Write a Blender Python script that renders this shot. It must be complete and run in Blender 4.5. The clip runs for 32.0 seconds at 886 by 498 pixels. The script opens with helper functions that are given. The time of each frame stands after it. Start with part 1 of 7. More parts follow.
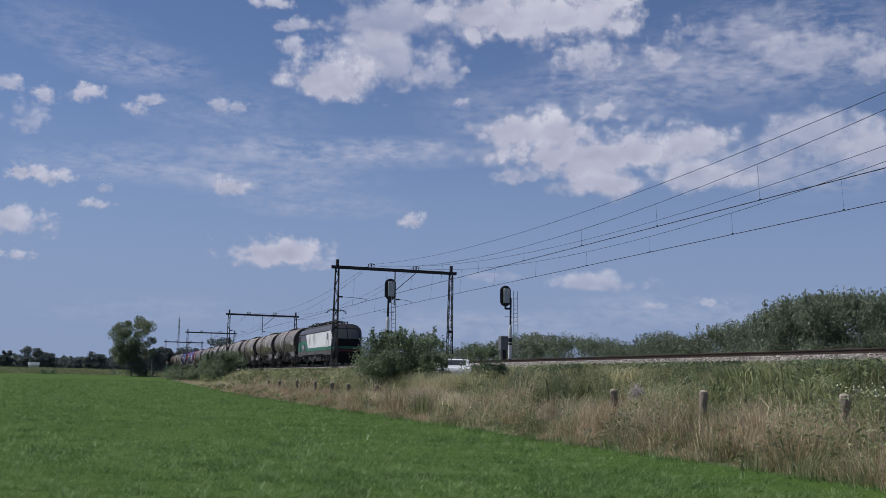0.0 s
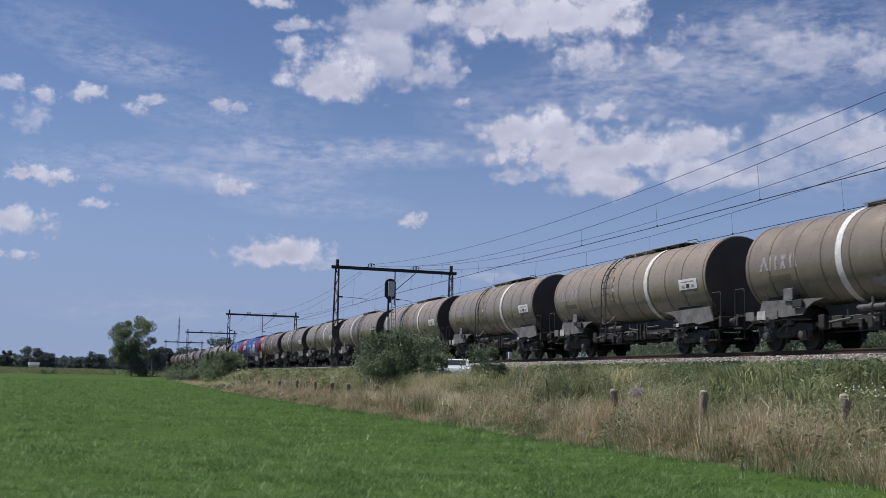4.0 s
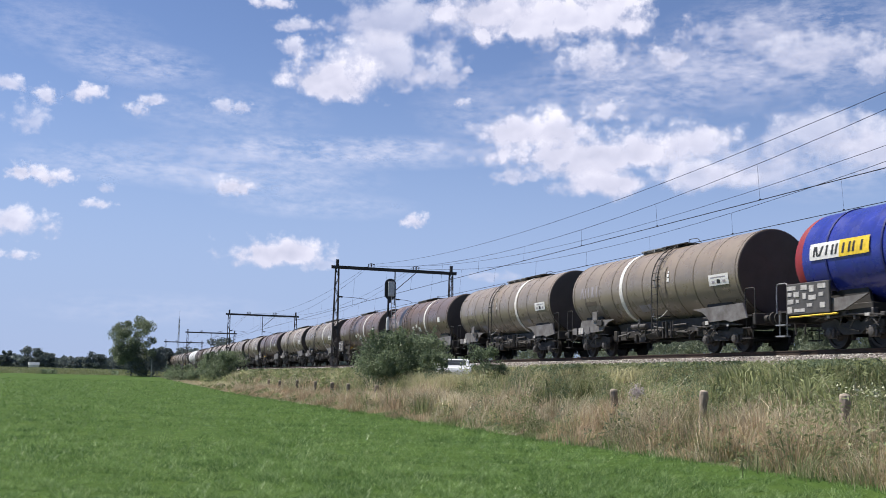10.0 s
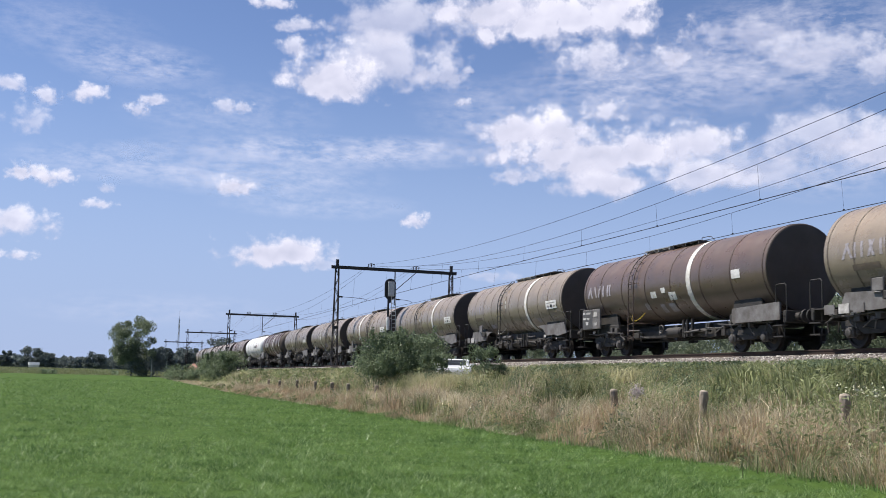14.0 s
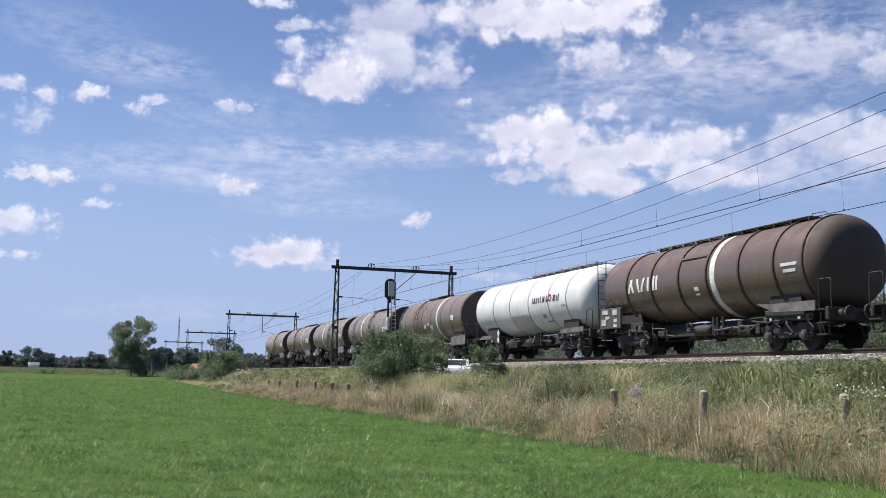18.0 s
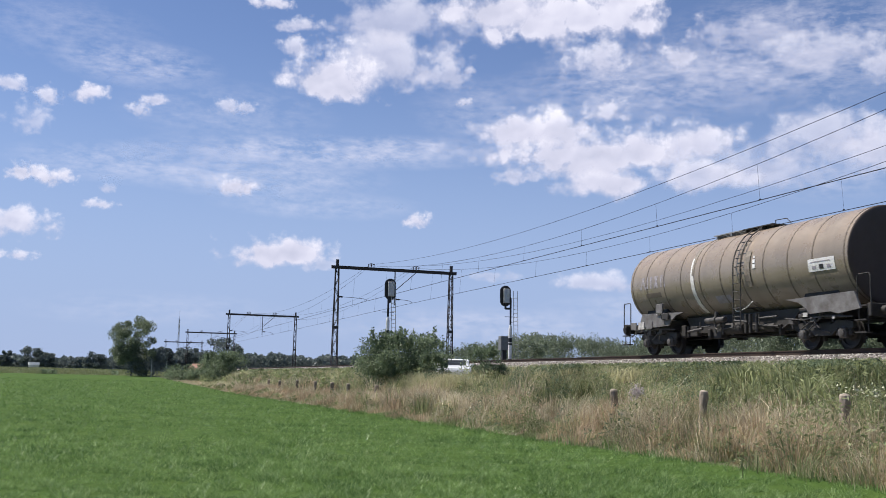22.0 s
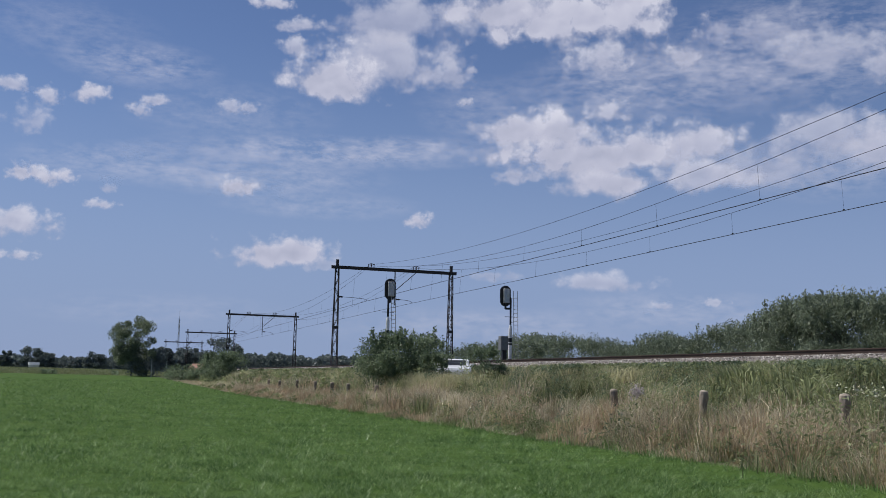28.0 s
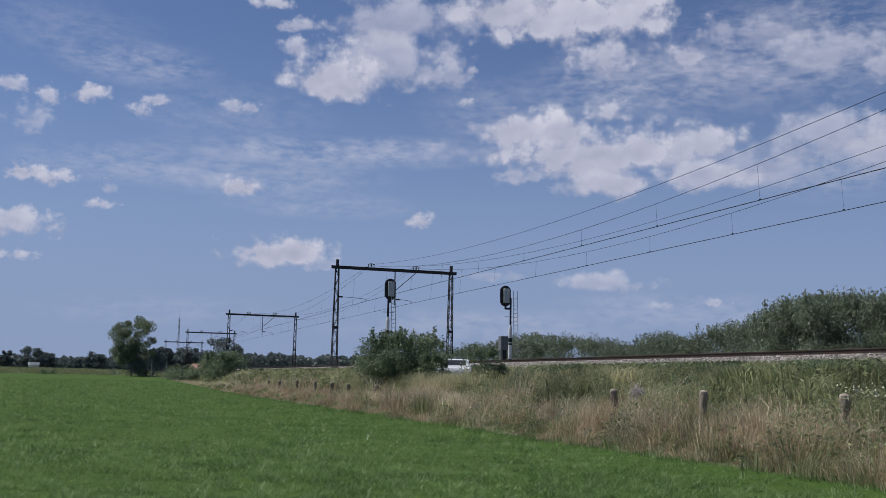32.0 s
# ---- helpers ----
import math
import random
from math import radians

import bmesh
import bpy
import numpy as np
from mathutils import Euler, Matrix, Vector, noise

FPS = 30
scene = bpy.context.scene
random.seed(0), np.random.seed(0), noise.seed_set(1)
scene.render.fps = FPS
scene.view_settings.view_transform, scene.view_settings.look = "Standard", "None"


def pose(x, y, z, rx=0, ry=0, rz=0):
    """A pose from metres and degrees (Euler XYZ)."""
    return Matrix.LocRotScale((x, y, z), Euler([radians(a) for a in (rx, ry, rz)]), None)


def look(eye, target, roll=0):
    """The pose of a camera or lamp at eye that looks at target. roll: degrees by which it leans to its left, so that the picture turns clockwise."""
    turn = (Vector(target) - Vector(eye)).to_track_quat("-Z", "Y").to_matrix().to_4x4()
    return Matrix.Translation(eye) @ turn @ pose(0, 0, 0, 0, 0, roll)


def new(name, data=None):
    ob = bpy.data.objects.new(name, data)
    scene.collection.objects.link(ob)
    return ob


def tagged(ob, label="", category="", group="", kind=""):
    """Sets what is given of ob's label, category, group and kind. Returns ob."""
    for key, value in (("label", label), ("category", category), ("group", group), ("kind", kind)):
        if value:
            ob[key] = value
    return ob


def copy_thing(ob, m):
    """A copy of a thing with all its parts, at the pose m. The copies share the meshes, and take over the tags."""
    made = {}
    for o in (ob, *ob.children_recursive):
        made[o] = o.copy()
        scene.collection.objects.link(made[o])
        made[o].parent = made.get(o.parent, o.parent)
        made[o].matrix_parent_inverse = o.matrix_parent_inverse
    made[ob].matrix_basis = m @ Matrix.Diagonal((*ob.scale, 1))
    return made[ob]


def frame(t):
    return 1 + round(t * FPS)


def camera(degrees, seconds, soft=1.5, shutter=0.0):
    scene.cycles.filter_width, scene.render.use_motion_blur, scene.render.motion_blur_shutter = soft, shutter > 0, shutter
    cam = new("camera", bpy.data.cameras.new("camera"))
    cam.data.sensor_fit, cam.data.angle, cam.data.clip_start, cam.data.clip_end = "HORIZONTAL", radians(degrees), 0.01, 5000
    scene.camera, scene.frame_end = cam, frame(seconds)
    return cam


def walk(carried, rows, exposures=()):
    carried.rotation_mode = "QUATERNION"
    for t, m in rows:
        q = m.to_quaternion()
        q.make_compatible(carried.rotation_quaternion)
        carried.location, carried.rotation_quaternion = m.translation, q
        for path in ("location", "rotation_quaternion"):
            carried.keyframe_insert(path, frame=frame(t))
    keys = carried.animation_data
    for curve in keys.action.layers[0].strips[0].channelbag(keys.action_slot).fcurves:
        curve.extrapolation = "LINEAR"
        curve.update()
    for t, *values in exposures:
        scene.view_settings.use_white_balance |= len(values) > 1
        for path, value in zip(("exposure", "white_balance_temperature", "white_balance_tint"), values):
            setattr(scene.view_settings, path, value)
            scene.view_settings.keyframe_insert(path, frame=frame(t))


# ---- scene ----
cam = camera(46.2, 32.0, soft=0.65, shutter=0.06)

# The plan: x runs along the line, the train goes towards +x; y points away from the camera; the meadow lies at z = 0.
EYE = Vector((0.0, 0.0, 1.5))
NEAR, FAR = 21.77, 25.77          # centre lines of the two tracks
RAIL = 2.70                       # top of the rails
PORTAL_X = -85.6                  # first overhead-line portal, the others 74.4 m apart
SPAN = 74.4
yaw, tilt = -71.72, 7.227
aim = EYE + Vector((math.sin(radians(yaw)) * math.cos(radians(tilt)), math.cos(radians(yaw)) * math.cos(radians(tilt)), math.sin(radians(tilt))))
VIEW = look(EYE, aim, roll=1.295)
walk(cam, [(0, VIEW), (32, VIEW)],
     exposures=[(0, -0.22, 6250, 12), (3, -0.16, 6250, 12), (6, 0.30, 6400, 12), (9, 0.48, 6500, 12), (13, 0.50, 6500, 12), (20, 0.48, 6500, 12), (24, 0.38, 6450, 12), (25.5, 0.32, 6450, 12), (28, -0.11, 6250, 12), (32, -0.19, 6250, 12)])

# ---- light ----
SUN = Vector((-0.36, -0.50, 1.0)).normalized()      # towards the sun
world = bpy.data.worlds.new("world")
scene.world = world
world.use_nodes = True
wn = world.node_tree.nodes
sky = wn.new("ShaderNodeTexSky")
sky.sky_type, sky.sun_disc = "NISHITA", False
sky.sun_elevation = math.asin(SUN.z)
sky.sun_rotation = math.atan2(SUN.x, SUN.y)
sky.altitude = 600
sky.air_density, sky.dust_density, sky.ozone_density = 1.0, 0.0, 3.0
wn["Background"].inputs["Strength"].default_value = 0.077
wl = world.node_tree.links
# summer haze that thickens evenly towards the horizon, all round
way = wn.new("ShaderNodeTexCoord")
split = wn.new("ShaderNodeSeparateXYZ")
wl.new(way.outputs["Generated"], split.inputs[0])
low = wn.new("ShaderNodeMapRange")
low.interpolation_type = "SMOOTHERSTEP"
low.inputs["From Min"].default_value, low.inputs["From Max"].default_value = -0.02, 0.36
low.inputs["To Min"].default_value, low.inputs["To Max"].default_value = 0.92, 0.0
wl.new(split.outputs[2], low.inputs["Value"])
tinted = wn.new("ShaderNodeMix")
tinted.data_type, tinted.blend_type = "RGBA", "MULTIPLY"
tinted.inputs[0].default_value = 1.0
tinted.inputs[7].default_value = (0.98, 0.95, 1.06, 1)
wl.new(sky.outputs[0], tinted.inputs[6])
haze = wn.new("ShaderNodeMix")
haze.data_type = "RGBA"
haze.inputs[7].default_value = (3.5, 4.6, 7.15, 1)
wl.new(low.outputs[0], haze.inputs[0])
wl.new(tinted.outputs[2], haze.inputs[6])
wl.new(haze.outputs[2], wn["Background"].inputs["Color"])
sun = new("sun", bpy.data.lights.new("sun", "SUN"))
sun.data.energy, sun.data.angle, sun.data.color = 5.0, radians(0.53), (1.0, 0.95, 0.87)
sun.matrix_world = look((0, 0, 60), Vector((0, 0, 60)) - SUN)


# ---- materials ----
def nodes(name):
    m = bpy.data.materials.new(name)
    m.use_nodes = True
    return m, m.node_tree.nodes, m.node_tree.links, m.node_tree.nodes["Principled BSDF"]


def texture(ns, ls, scale, detail=4.0, rough=0.6, coord="Object", stretch=(1, 1, 1), seed=0.0):
    tc = ns.new("ShaderNodeTexCoord")
    mp = ns.new("ShaderNodeMapping")
    mp.inputs["Scale"].default_value = stretch
    mp.inputs["Location"].default_value = (seed, seed * 1.7, seed * 0.6)
    nz = ns.new("ShaderNodeTexNoise")
    nz.inputs["Scale"].default_value, nz.inputs["Detail"].default_value, nz.inputs["Roughness"].default_value = scale, detail, rough
    ls.new(tc.outputs[coord], mp.inputs[0])
    ls.new(mp.outputs[0], nz.inputs["Vector"])
    return nz.outputs["Fac"]


def ramp(ns, ls, fac, stops):
    r = ns.new("ShaderNodeValToRGB")
    while len(r.color_ramp.elements) < len(stops):
        r.color_ramp.elements.new(0.5)
    for e, (p, c) in zip(r.color_ramp.elements, stops):
        e.position, e.color = p, (*c, 1)
    ls.new(fac, r.inputs[0])
    return r.outputs[0]


def mixed(ns, ls, fac, a, b, mode="MIX"):
    x = ns.new("ShaderNodeMix")
    x.data_type, x.blend_type = "RGBA", mode
    for socket, v in ((x.inputs[0], fac), (x.inputs[6], a), (x.inputs[7], b)):
        if isinstance(v, (int, float)):
            socket.default_value = v
        elif isinstance(v, tuple):
            socket.default_value = (*v, 1)
        else:
            ls.new(v, socket)
    return x.outputs[2]


def shade(c, k):
    return tuple(min(1.0, v * k) for v in c)


def surface(name, colour, rough=0.7, metal=0.0, scale=6.0, vary=0.25, bump=0.2, fine=60.0, dirt=None, dirt_scale=1.2, dirt_amount=0.5,
            stretch=(1, 1, 1), per_object=0.0, spec=0.5, coord="Object", step=0.01):
    """Paint, metal, wood or stone: a grain, a broader change of tone, and dirt with a shape of its own."""
    m, ns, ls, b = nodes(name)
    big = texture(ns, ls, scale, 5, 0.6, coord, stretch)
    small = texture(ns, ls, fine, 3, 0.6, coord, stretch, 3.0)
    col = ramp(ns, ls, big, [(0.3, shade(colour, 1 - vary)), (0.7, shade(colour, 1 + vary))])
    col = mixed(ns, ls, 0.25, col, ramp(ns, ls, small, [(0.3, shade(colour, 0.6)), (0.7, shade(colour, 1.3))]))
    if dirt:
        d = texture(ns, ls, dirt_scale, 6, 0.65, coord, stretch, 9.0)
        mask = ramp(ns, ls, d, [(0.5 - 0.15, (0, 0, 0)), (0.68, (dirt_amount,) * 3)])
        col = mixed(ns, ls, mask, col, dirt)
    if per_object:
        oi = ns.new("ShaderNodeObjectInfo")
        col = mixed(ns, ls, 1.0, col, ramp(ns, ls, oi.outputs["Random"], [(0, (1 - per_object,) * 3), (1, (1 + per_object,) * 3)]), "MULTIPLY")
    ls.new(col, b.inputs["Base Color"])
    b.inputs["Roughness"].default_value, b.inputs["Metallic"].default_value = rough, metal
    b.inputs["Specular IOR Level"].default_value = spec
    if bump:
        bp = ns.new("ShaderNodeBump")
        bp.inputs["Strength"].default_value, bp.inputs["Distance"].default_value = bump, step
        ls.new(small, bp.inputs["Height"])
        ls.new(bp.outputs[0], b.inputs["Normal"])
    return m


def leafy(name, dark, light, trans=0.35, rough=0.55, drift_=0.5, spec=0.3, broad=0.35):
    """Leaves and blades: each its own tone, a little light through them."""
    m, ns, ls, b = nodes(name)
    g = ns.new("ShaderNodeNewGeometry")
    big = texture(ns, ls, broad, 3, 0.5)
    col = ramp(ns, ls, g.outputs["Random Per Island"], [(0.0, dark), (0.6, tuple((a + c) / 2 for a, c in zip(dark, light))), (1.0, light)])
    col = mixed(ns, ls, drift_, col, ramp(ns, ls, big, [(0.35, shade(dark, 0.9)), (0.65, light)]))
    ls.new(col, b.inputs["Base Color"])
    b.inputs["Roughness"].default_value = rough
    b.inputs["Specular IOR Level"].default_value = spec
    t = ns.new("ShaderNodeBsdfTranslucent")
    ls.new(col, t.inputs["Color"])
    mx = ns.new("ShaderNodeMixShader")
    mx.inputs[0].default_value = trans
    out = ns["Material Output"]
    ls.new(b.outputs[0], mx.inputs[1])
    ls.new(t.outputs[0], mx.inputs[2])
    ls.new(mx.outputs[0], out.inputs["Surface"])
    return m


# ---- mesh helpers ----
def mesh_of(name, bm, material, smooth=False):
    me = bpy.data.meshes.new(name)
    bm.to_mesh(me)
    bm.free()
    for m in (material if isinstance(material, (list, tuple)) else [material]):
        me.materials.append(m)
    if smooth:
        me.polygons.foreach_set("use_smooth", [True] * len(me.polygons))
        me.set_sharp_from_angle(angle=radians(35))
    return me


def part(name, bm, material, parent, label="", smooth=False, m=None):
    ob = new(name, mesh_of(name, bm, material, smooth))
    ob.parent = parent
    if m is not None:
        ob.matrix_basis = m
    return tagged(ob, label)


def again(ob, parent, m):
    """The same part once more, on the same mesh."""
    o = new(ob.name.split(".")[0], ob.data)
    o.parent = parent
    o.matrix_basis = m
    return o


def thing(name, label, category, m=None, group="", kind=""):
    ob = new(name)
    ob.empty_display_size = 0.3
    if m is not None:
        ob.matrix_basis = m
    return tagged(ob, label, category, group, kind)


def box(bm, x0, x1, y0, y1, z0, z1, bevel=0.0):
    vs = [bm.verts.new((x, y, z)) for x in (x0, x1) for y in (y0, y1) for z in (z0, z1)]
    fs = [bm.faces.new([vs[i] for i in q]) for q in ((0, 1, 3, 2), (4, 6, 7, 5), (0, 4, 5, 1), (2, 3, 7, 6), (0, 2, 6, 4), (1, 5, 7, 3))]
    if bevel:
        es = {e for f in fs for e in f.edges}
        bmesh.ops.bevel(bm, geom=list(es), offset=bevel, segments=1, affect="EDGES", profile=0.5)
    return bm


def tube(bm, a, b, r0, r1=None, n=8, caps=True):
    r1 = r0 if r1 is None else r1
    a, b = Vector(a), Vector(b)
    q = (b - a).to_track_quat("Z", "Y")
    rings = []
    for p, r in ((a, r0), (b, r1)):
        rings.append([bm.verts.new(p + q @ Vector((r * math.cos(2 * math.pi * i / n), r * math.sin(2 * math.pi * i / n), 0))) for i in range(n)])
    for i in range(n):
        bm.faces.new((rings[0][i], rings[0][(i + 1) % n], rings[1][(i + 1) % n], rings[1][i]))
    if caps:
        bm.faces.new(rings[0][::-1])
        bm.faces.new(rings[1])
    return bm


def pipe(bm, pts, r, n=6):
    for a, b in zip(pts, pts[1:]):
        tube(bm, a, b, r, n=n)
    return bm


def lathe(bm, profile, n=32, axis="x", centre=(0, 0, 0), closed=False):
    """Turns (along, radius) pairs round an axis through centre."""
    rings = []
    for s, r in profile:
        ring = []
        for i in range(n):
            a = 2 * math.pi * i / n
            c, d = r * math.cos(a), r * math.sin(a)
            p = {"x": (s, c, d), "y": (c, s, d), "z": (c, d, s)}[axis]
            ring.append(bm.verts.new(Vector(p) + Vector(centre)))
        rings.append(ring)
    for p, q in zip(rings, rings[1:]):
        for i in range(n):
            bm.faces.new((p[i], q[i], q[(i + 1) % n], p[(i + 1) % n]))
    if profile[0][1] > 1e-4 and not closed:
        bm.faces.new(rings[0])
    if profile[-1][1] > 1e-4 and not closed:
        bm.faces.new(rings[-1][::-1])
    bmesh.ops.recalc_face_normals(bm, faces=bm.faces)
    return bm


def prism(bm, outline, y0, y1):
    """An outline in x and z, drawn out from y0 to y1."""
    a = [bm.verts.new((x, y0, z)) for x, z in outline]
    b = [bm.verts.new((x, y1, z)) for x, z in outline]
    n = len(a)
    bm.faces.new(a)
    bm.faces.new(b[::-1])
    for i in range(n):
        bm.faces.new((a[i], b[i], b[(i + 1) % n], a[(i + 1) % n]))
    bmesh.ops.recalc_face_normals(bm, faces=bm.faces)
    return bm


def B():
    return bmesh.new()


def fast_mesh(name, verts, faces, material, smooth=False):
    me = bpy.data.meshes.new(name)
    v, f = np.asarray(verts, np.float32), np.asarray(faces, np.int32)
    n = f.shape[1]
    me.vertices.add(len(v))
    me.vertices.foreach_set("co", v.ravel())
    me.loops.add(f.size)
    me.loops.foreach_set("vertex_index", f.ravel())
    me.polygons.add(len(f))
    me.polygons.foreach_set("loop_start", np.arange(0, f.size, n, dtype=np.int32))
    me.update(calc_edges=True)
    for m in (material if isinstance(material, (list, tuple)) else [material]):
        me.materials.append(m)
    if smooth:
        me.polygons.foreach_set("use_smooth", np.ones(len(f), bool))
    return me


# ---- ground ----
def bank(y):
    """Height of the land across the line, from the meadow over the embankment to the land behind it."""
    return np.interp(y, [-4000, 10.2, 11.5, 13.5, 15.5, 17.6, 18.6, 19.75, 27.9, 29.2, 33, 36, 4000],
                     [0.0, 0.0, 0.08, 0.35, 1.15, 2.0, 2.2, 2.46, 2.46, 2.1, 1.0, 0.8, 0.8])


def land(x, y):
    """Height of the ground at a place: the bank, and the meadow's slow rise away from the camera."""
    x, y = np.asarray(x, float), np.asarray(y, float)
    away = np.hypot(x, np.minimum(y, 12))
    rise = np.interp(away, [0, 80, 165, 210, 262, 5000], [0, 0, 0.7, 1.15, 2.25, 2.25])
    rise = np.where(x < 0, rise, 0)
    z = np.maximum(bank(y), rise * np.clip((19 - y) / 5, 0, 1))
    lay_by = np.clip(1.6 - np.abs(x + 48.6) / 2.6, 0, 1) * np.clip(1.7 - np.abs(y - 16.9) / 0.9, 0, 1)     # a level place cut into the bank
    return z * (1 - lay_by) + 1.08 * lay_by
# ---- the place's own materials ----
EARTH, ns, ls, b = nodes("meadow_earth")
turf = ramp(ns, ls, texture(ns, ls, 0.35, 6, 0.65), [(0.3, (0.035, 0.075, 0.012)), (0.5, (0.055, 0.105, 0.018)), (0.72, (0.085, 0.13, 0.03))])
turf = mixed(ns, ls, 0.5, turf, ramp(ns, ls, texture(ns, ls, 14, 4, 0.7), [(0.3, (0.02, 0.045, 0.008)), (0.7, (0.09, 0.15, 0.035))]))
ls.new(turf, b.inputs["Base Color"])
b.inputs["Roughness"].default_value, b.inputs["Specular IOR Level"].default_value = 0.95, 0.1
bp = ns.new("ShaderNodeBump")
bp.inputs["Strength"].default_value, bp.inputs["Distance"].default_value = 0.9, 0.05
ls.new(texture(ns, ls, 9, 5, 0.7), bp.inputs["Height"])
ls.new(bp.outputs[0], b.inputs["Normal"])
SOIL, ns, ls, b = nodes("bank_soil")
soil = ramp(ns, ls, texture(ns, ls, 0.8, 6, 0.65), [(0.3, (0.035, 0.05, 0.016)), (0.5, (0.07, 0.075, 0.03)), (0.7, (0.12, 0.10, 0.05))])
ls.new(soil, b.inputs["Base Color"])
b.inputs["Roughness"].default_value = 1.0
ROUGH, ns, ls, b = nodes("rough_grass")
soil = ramp(ns, ls, texture(ns, ls, 0.12, 6, 0.7, stretch=(0.4, 1, 1)), [(0.3, (0.05, 0.085, 0.028)), (0.5, (0.085, 0.115, 0.045)), (0.7, (0.14, 0.14, 0.07))])
ls.new(soil, b.inputs["Base Color"])
b.inputs["Roughness"].default_value = 1.0
GREEN = leafy("meadow_green", (0.05, 0.115, 0.028), (0.29, 0.43, 0.15), trans=0.35, rough=0.5, drift_=0.4, spec=0.22, broad=0.75)
# paler blades whose colour stands in for glints on the grass
GLINT = leafy("meadow_pale_blades", (0.22, 0.34, 0.11), (0.50, 0.62, 0.30), trans=0.3, rough=0.4, spec=0.5)
DRY = leafy("dry_grass", (0.23, 0.187, 0.115), (0.83, 0.74, 0.54), trans=0.4, drift_=0.3)
RUSSET = leafy("russet_grass", (0.21, 0.157, 0.097), (0.71, 0.56, 0.385), trans=0.4, drift_=0.3)
GLEAM = leafy("bleached_stalks", (0.55, 0.48, 0.36), (0.86, 0.80, 0.64), trans=0.3)
REED = leafy("half_dry_grass", (0.165, 0.165, 0.082), (0.69, 0.65, 0.41), trans=0.4)
WEED = leafy("weed_green", (0.085, 0.108, 0.045), (0.39, 0.43, 0.21), trans=0.42)
LEAF = leafy("leaf_green", (0.05, 0.08, 0.045), (0.28, 0.345, 0.20))
WILLOW = leafy("willow_green", (0.14, 0.17, 0.115), (0.255, 0.30, 0.20))
# distance haze is worked into this leaf colour: paler and bluer
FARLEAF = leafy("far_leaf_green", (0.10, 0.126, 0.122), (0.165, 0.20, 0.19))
TREELEAF = leafy("tree_leaf_green", (0.09, 0.12, 0.075), (0.27, 0.315, 0.20))
ROUGHLEAF = leafy("rough_olive_grass", (0.13, 0.16, 0.07), (0.27, 0.29, 0.14))
THISTLE = leafy("thistle_down", (0.35, 0.30, 0.30), (0.55, 0.49, 0.48))
FLOWER = surface("umbel_white", (0.58, 0.58, 0.42), 0.9)
BARK = surface("bark", (0.10, 0.08, 0.06), 0.95, 0, 3, 0.3, 0.8, 25)
STEEL = surface("portal_steel", (0.028, 0.027, 0.03), 0.65, 0.2, 3, 0.35, 0.3, 40, dirt=(0.08, 0.05, 0.035), dirt_amount=0.35)
WIRE = surface("wire_copper", (0.03, 0.03, 0.032), 0.55, 0.6, bump=0)
PORCELAIN = surface("insulator_brown", (0.10, 0.05, 0.035), 0.25)
BALLAST, ns, ls, b = nodes("ballast_stone")
g = ns.new("ShaderNodeNewGeometry")
ls.new(ramp(ns, ls, g.outputs["Random Per Island"], [(0, (0.10, 0.085, 0.075)), (0.5, (0.26, 0.235, 0.205)), (1, (0.55, 0.52, 0.47))]), b.inputs["Base Color"])
b.inputs["Roughness"].default_value = 0.9
BED = surface("ballast_bed", (0.17, 0.148, 0.128), 0.95, 0, 3, 0.3, 1.0, 28, step=0.04)
RUST = surface("rail_rust", (0.05, 0.034, 0.026), 0.75, 0.4, 2, 0.3)
POLISH = surface("rail_head", (0.45, 0.43, 0.4), 0.25, 0.9, 2, 0.2, 0.05)
CONCRETE = surface("sleeper_concrete", (0.33, 0.30, 0.26), 0.9, 0, 2, 0.2, 0.4, 30, dirt=(0.14, 0.09, 0.06), per_object=0.15)
# end grain kept pale: sunlight on the post tops is in its colour
CUTWOOD = surface("bleached_end_grain", (0.38, 0.32, 0.25), 0.9, 0, 9, 0.4, 0.6, 30, dirt=(0.25, 0.21, 0.17))
POSTWOOD = surface("post_wood", (0.30, 0.245, 0.19), 0.9, 0, 6, 0.55, 0.9, 22, dirt=(0.05, 0.045, 0.035), stretch=(1, 1, 0.2), per_object=0.3)
BLACK = surface("signal_black", (0.012, 0.012, 0.013), 0.5)
WHITE = surface("signal_white", (0.75, 0.75, 0.74), 0.55, dirt=(0.35, 0.33, 0.3), dirt_scale=3, dirt_amount=0.35)
ALU = surface("aluminium_grey", (0.42, 0.43, 0.44), 0.5, 0.4)
GALV = surface("galvanised_grey", (0.30, 0.31, 0.32), 0.55, 0.5)
GREYBOX = surface("cabinet_grey", (0.16, 0.17, 0.175), 0.6)

# ---- ground ----
xs = np.concatenate([-np.geomspace(4000, 305, 30), np.arange(-300, -125, 6), np.arange(-125, 20, 1.5), np.geomspace(21, 4000, 30)])
ys = np.concatenate([-np.geomspace(4000, 20, 30), np.arange(-18, 10, 1.0), np.arange(10, 36, 0.35), np.geomspace(37, 4000, 30)])
gx, gy = np.meshgrid(xs, ys, indexing="ij")
near = np.exp(-(gx ** 2 + gy ** 2) / 90.0 ** 2)
lumps = np.array([noise.noise(Vector((x * 0.22, y * 0.22, 0.0))) + 0.5 * noise.noise(Vector((x * 0.7, y * 0.7, 3.0))) for x, y in zip(gx.ravel(), gy.ravel())]).reshape(gx.shape)
rail_bed = (gy > 18.2) & (gy < 29.5)
gz = land(gx, gy) + np.where(rail_bed, 0, lumps * 0.05 * near)
gv = np.stack([gx, gy, gz], -1).reshape(-1, 3)
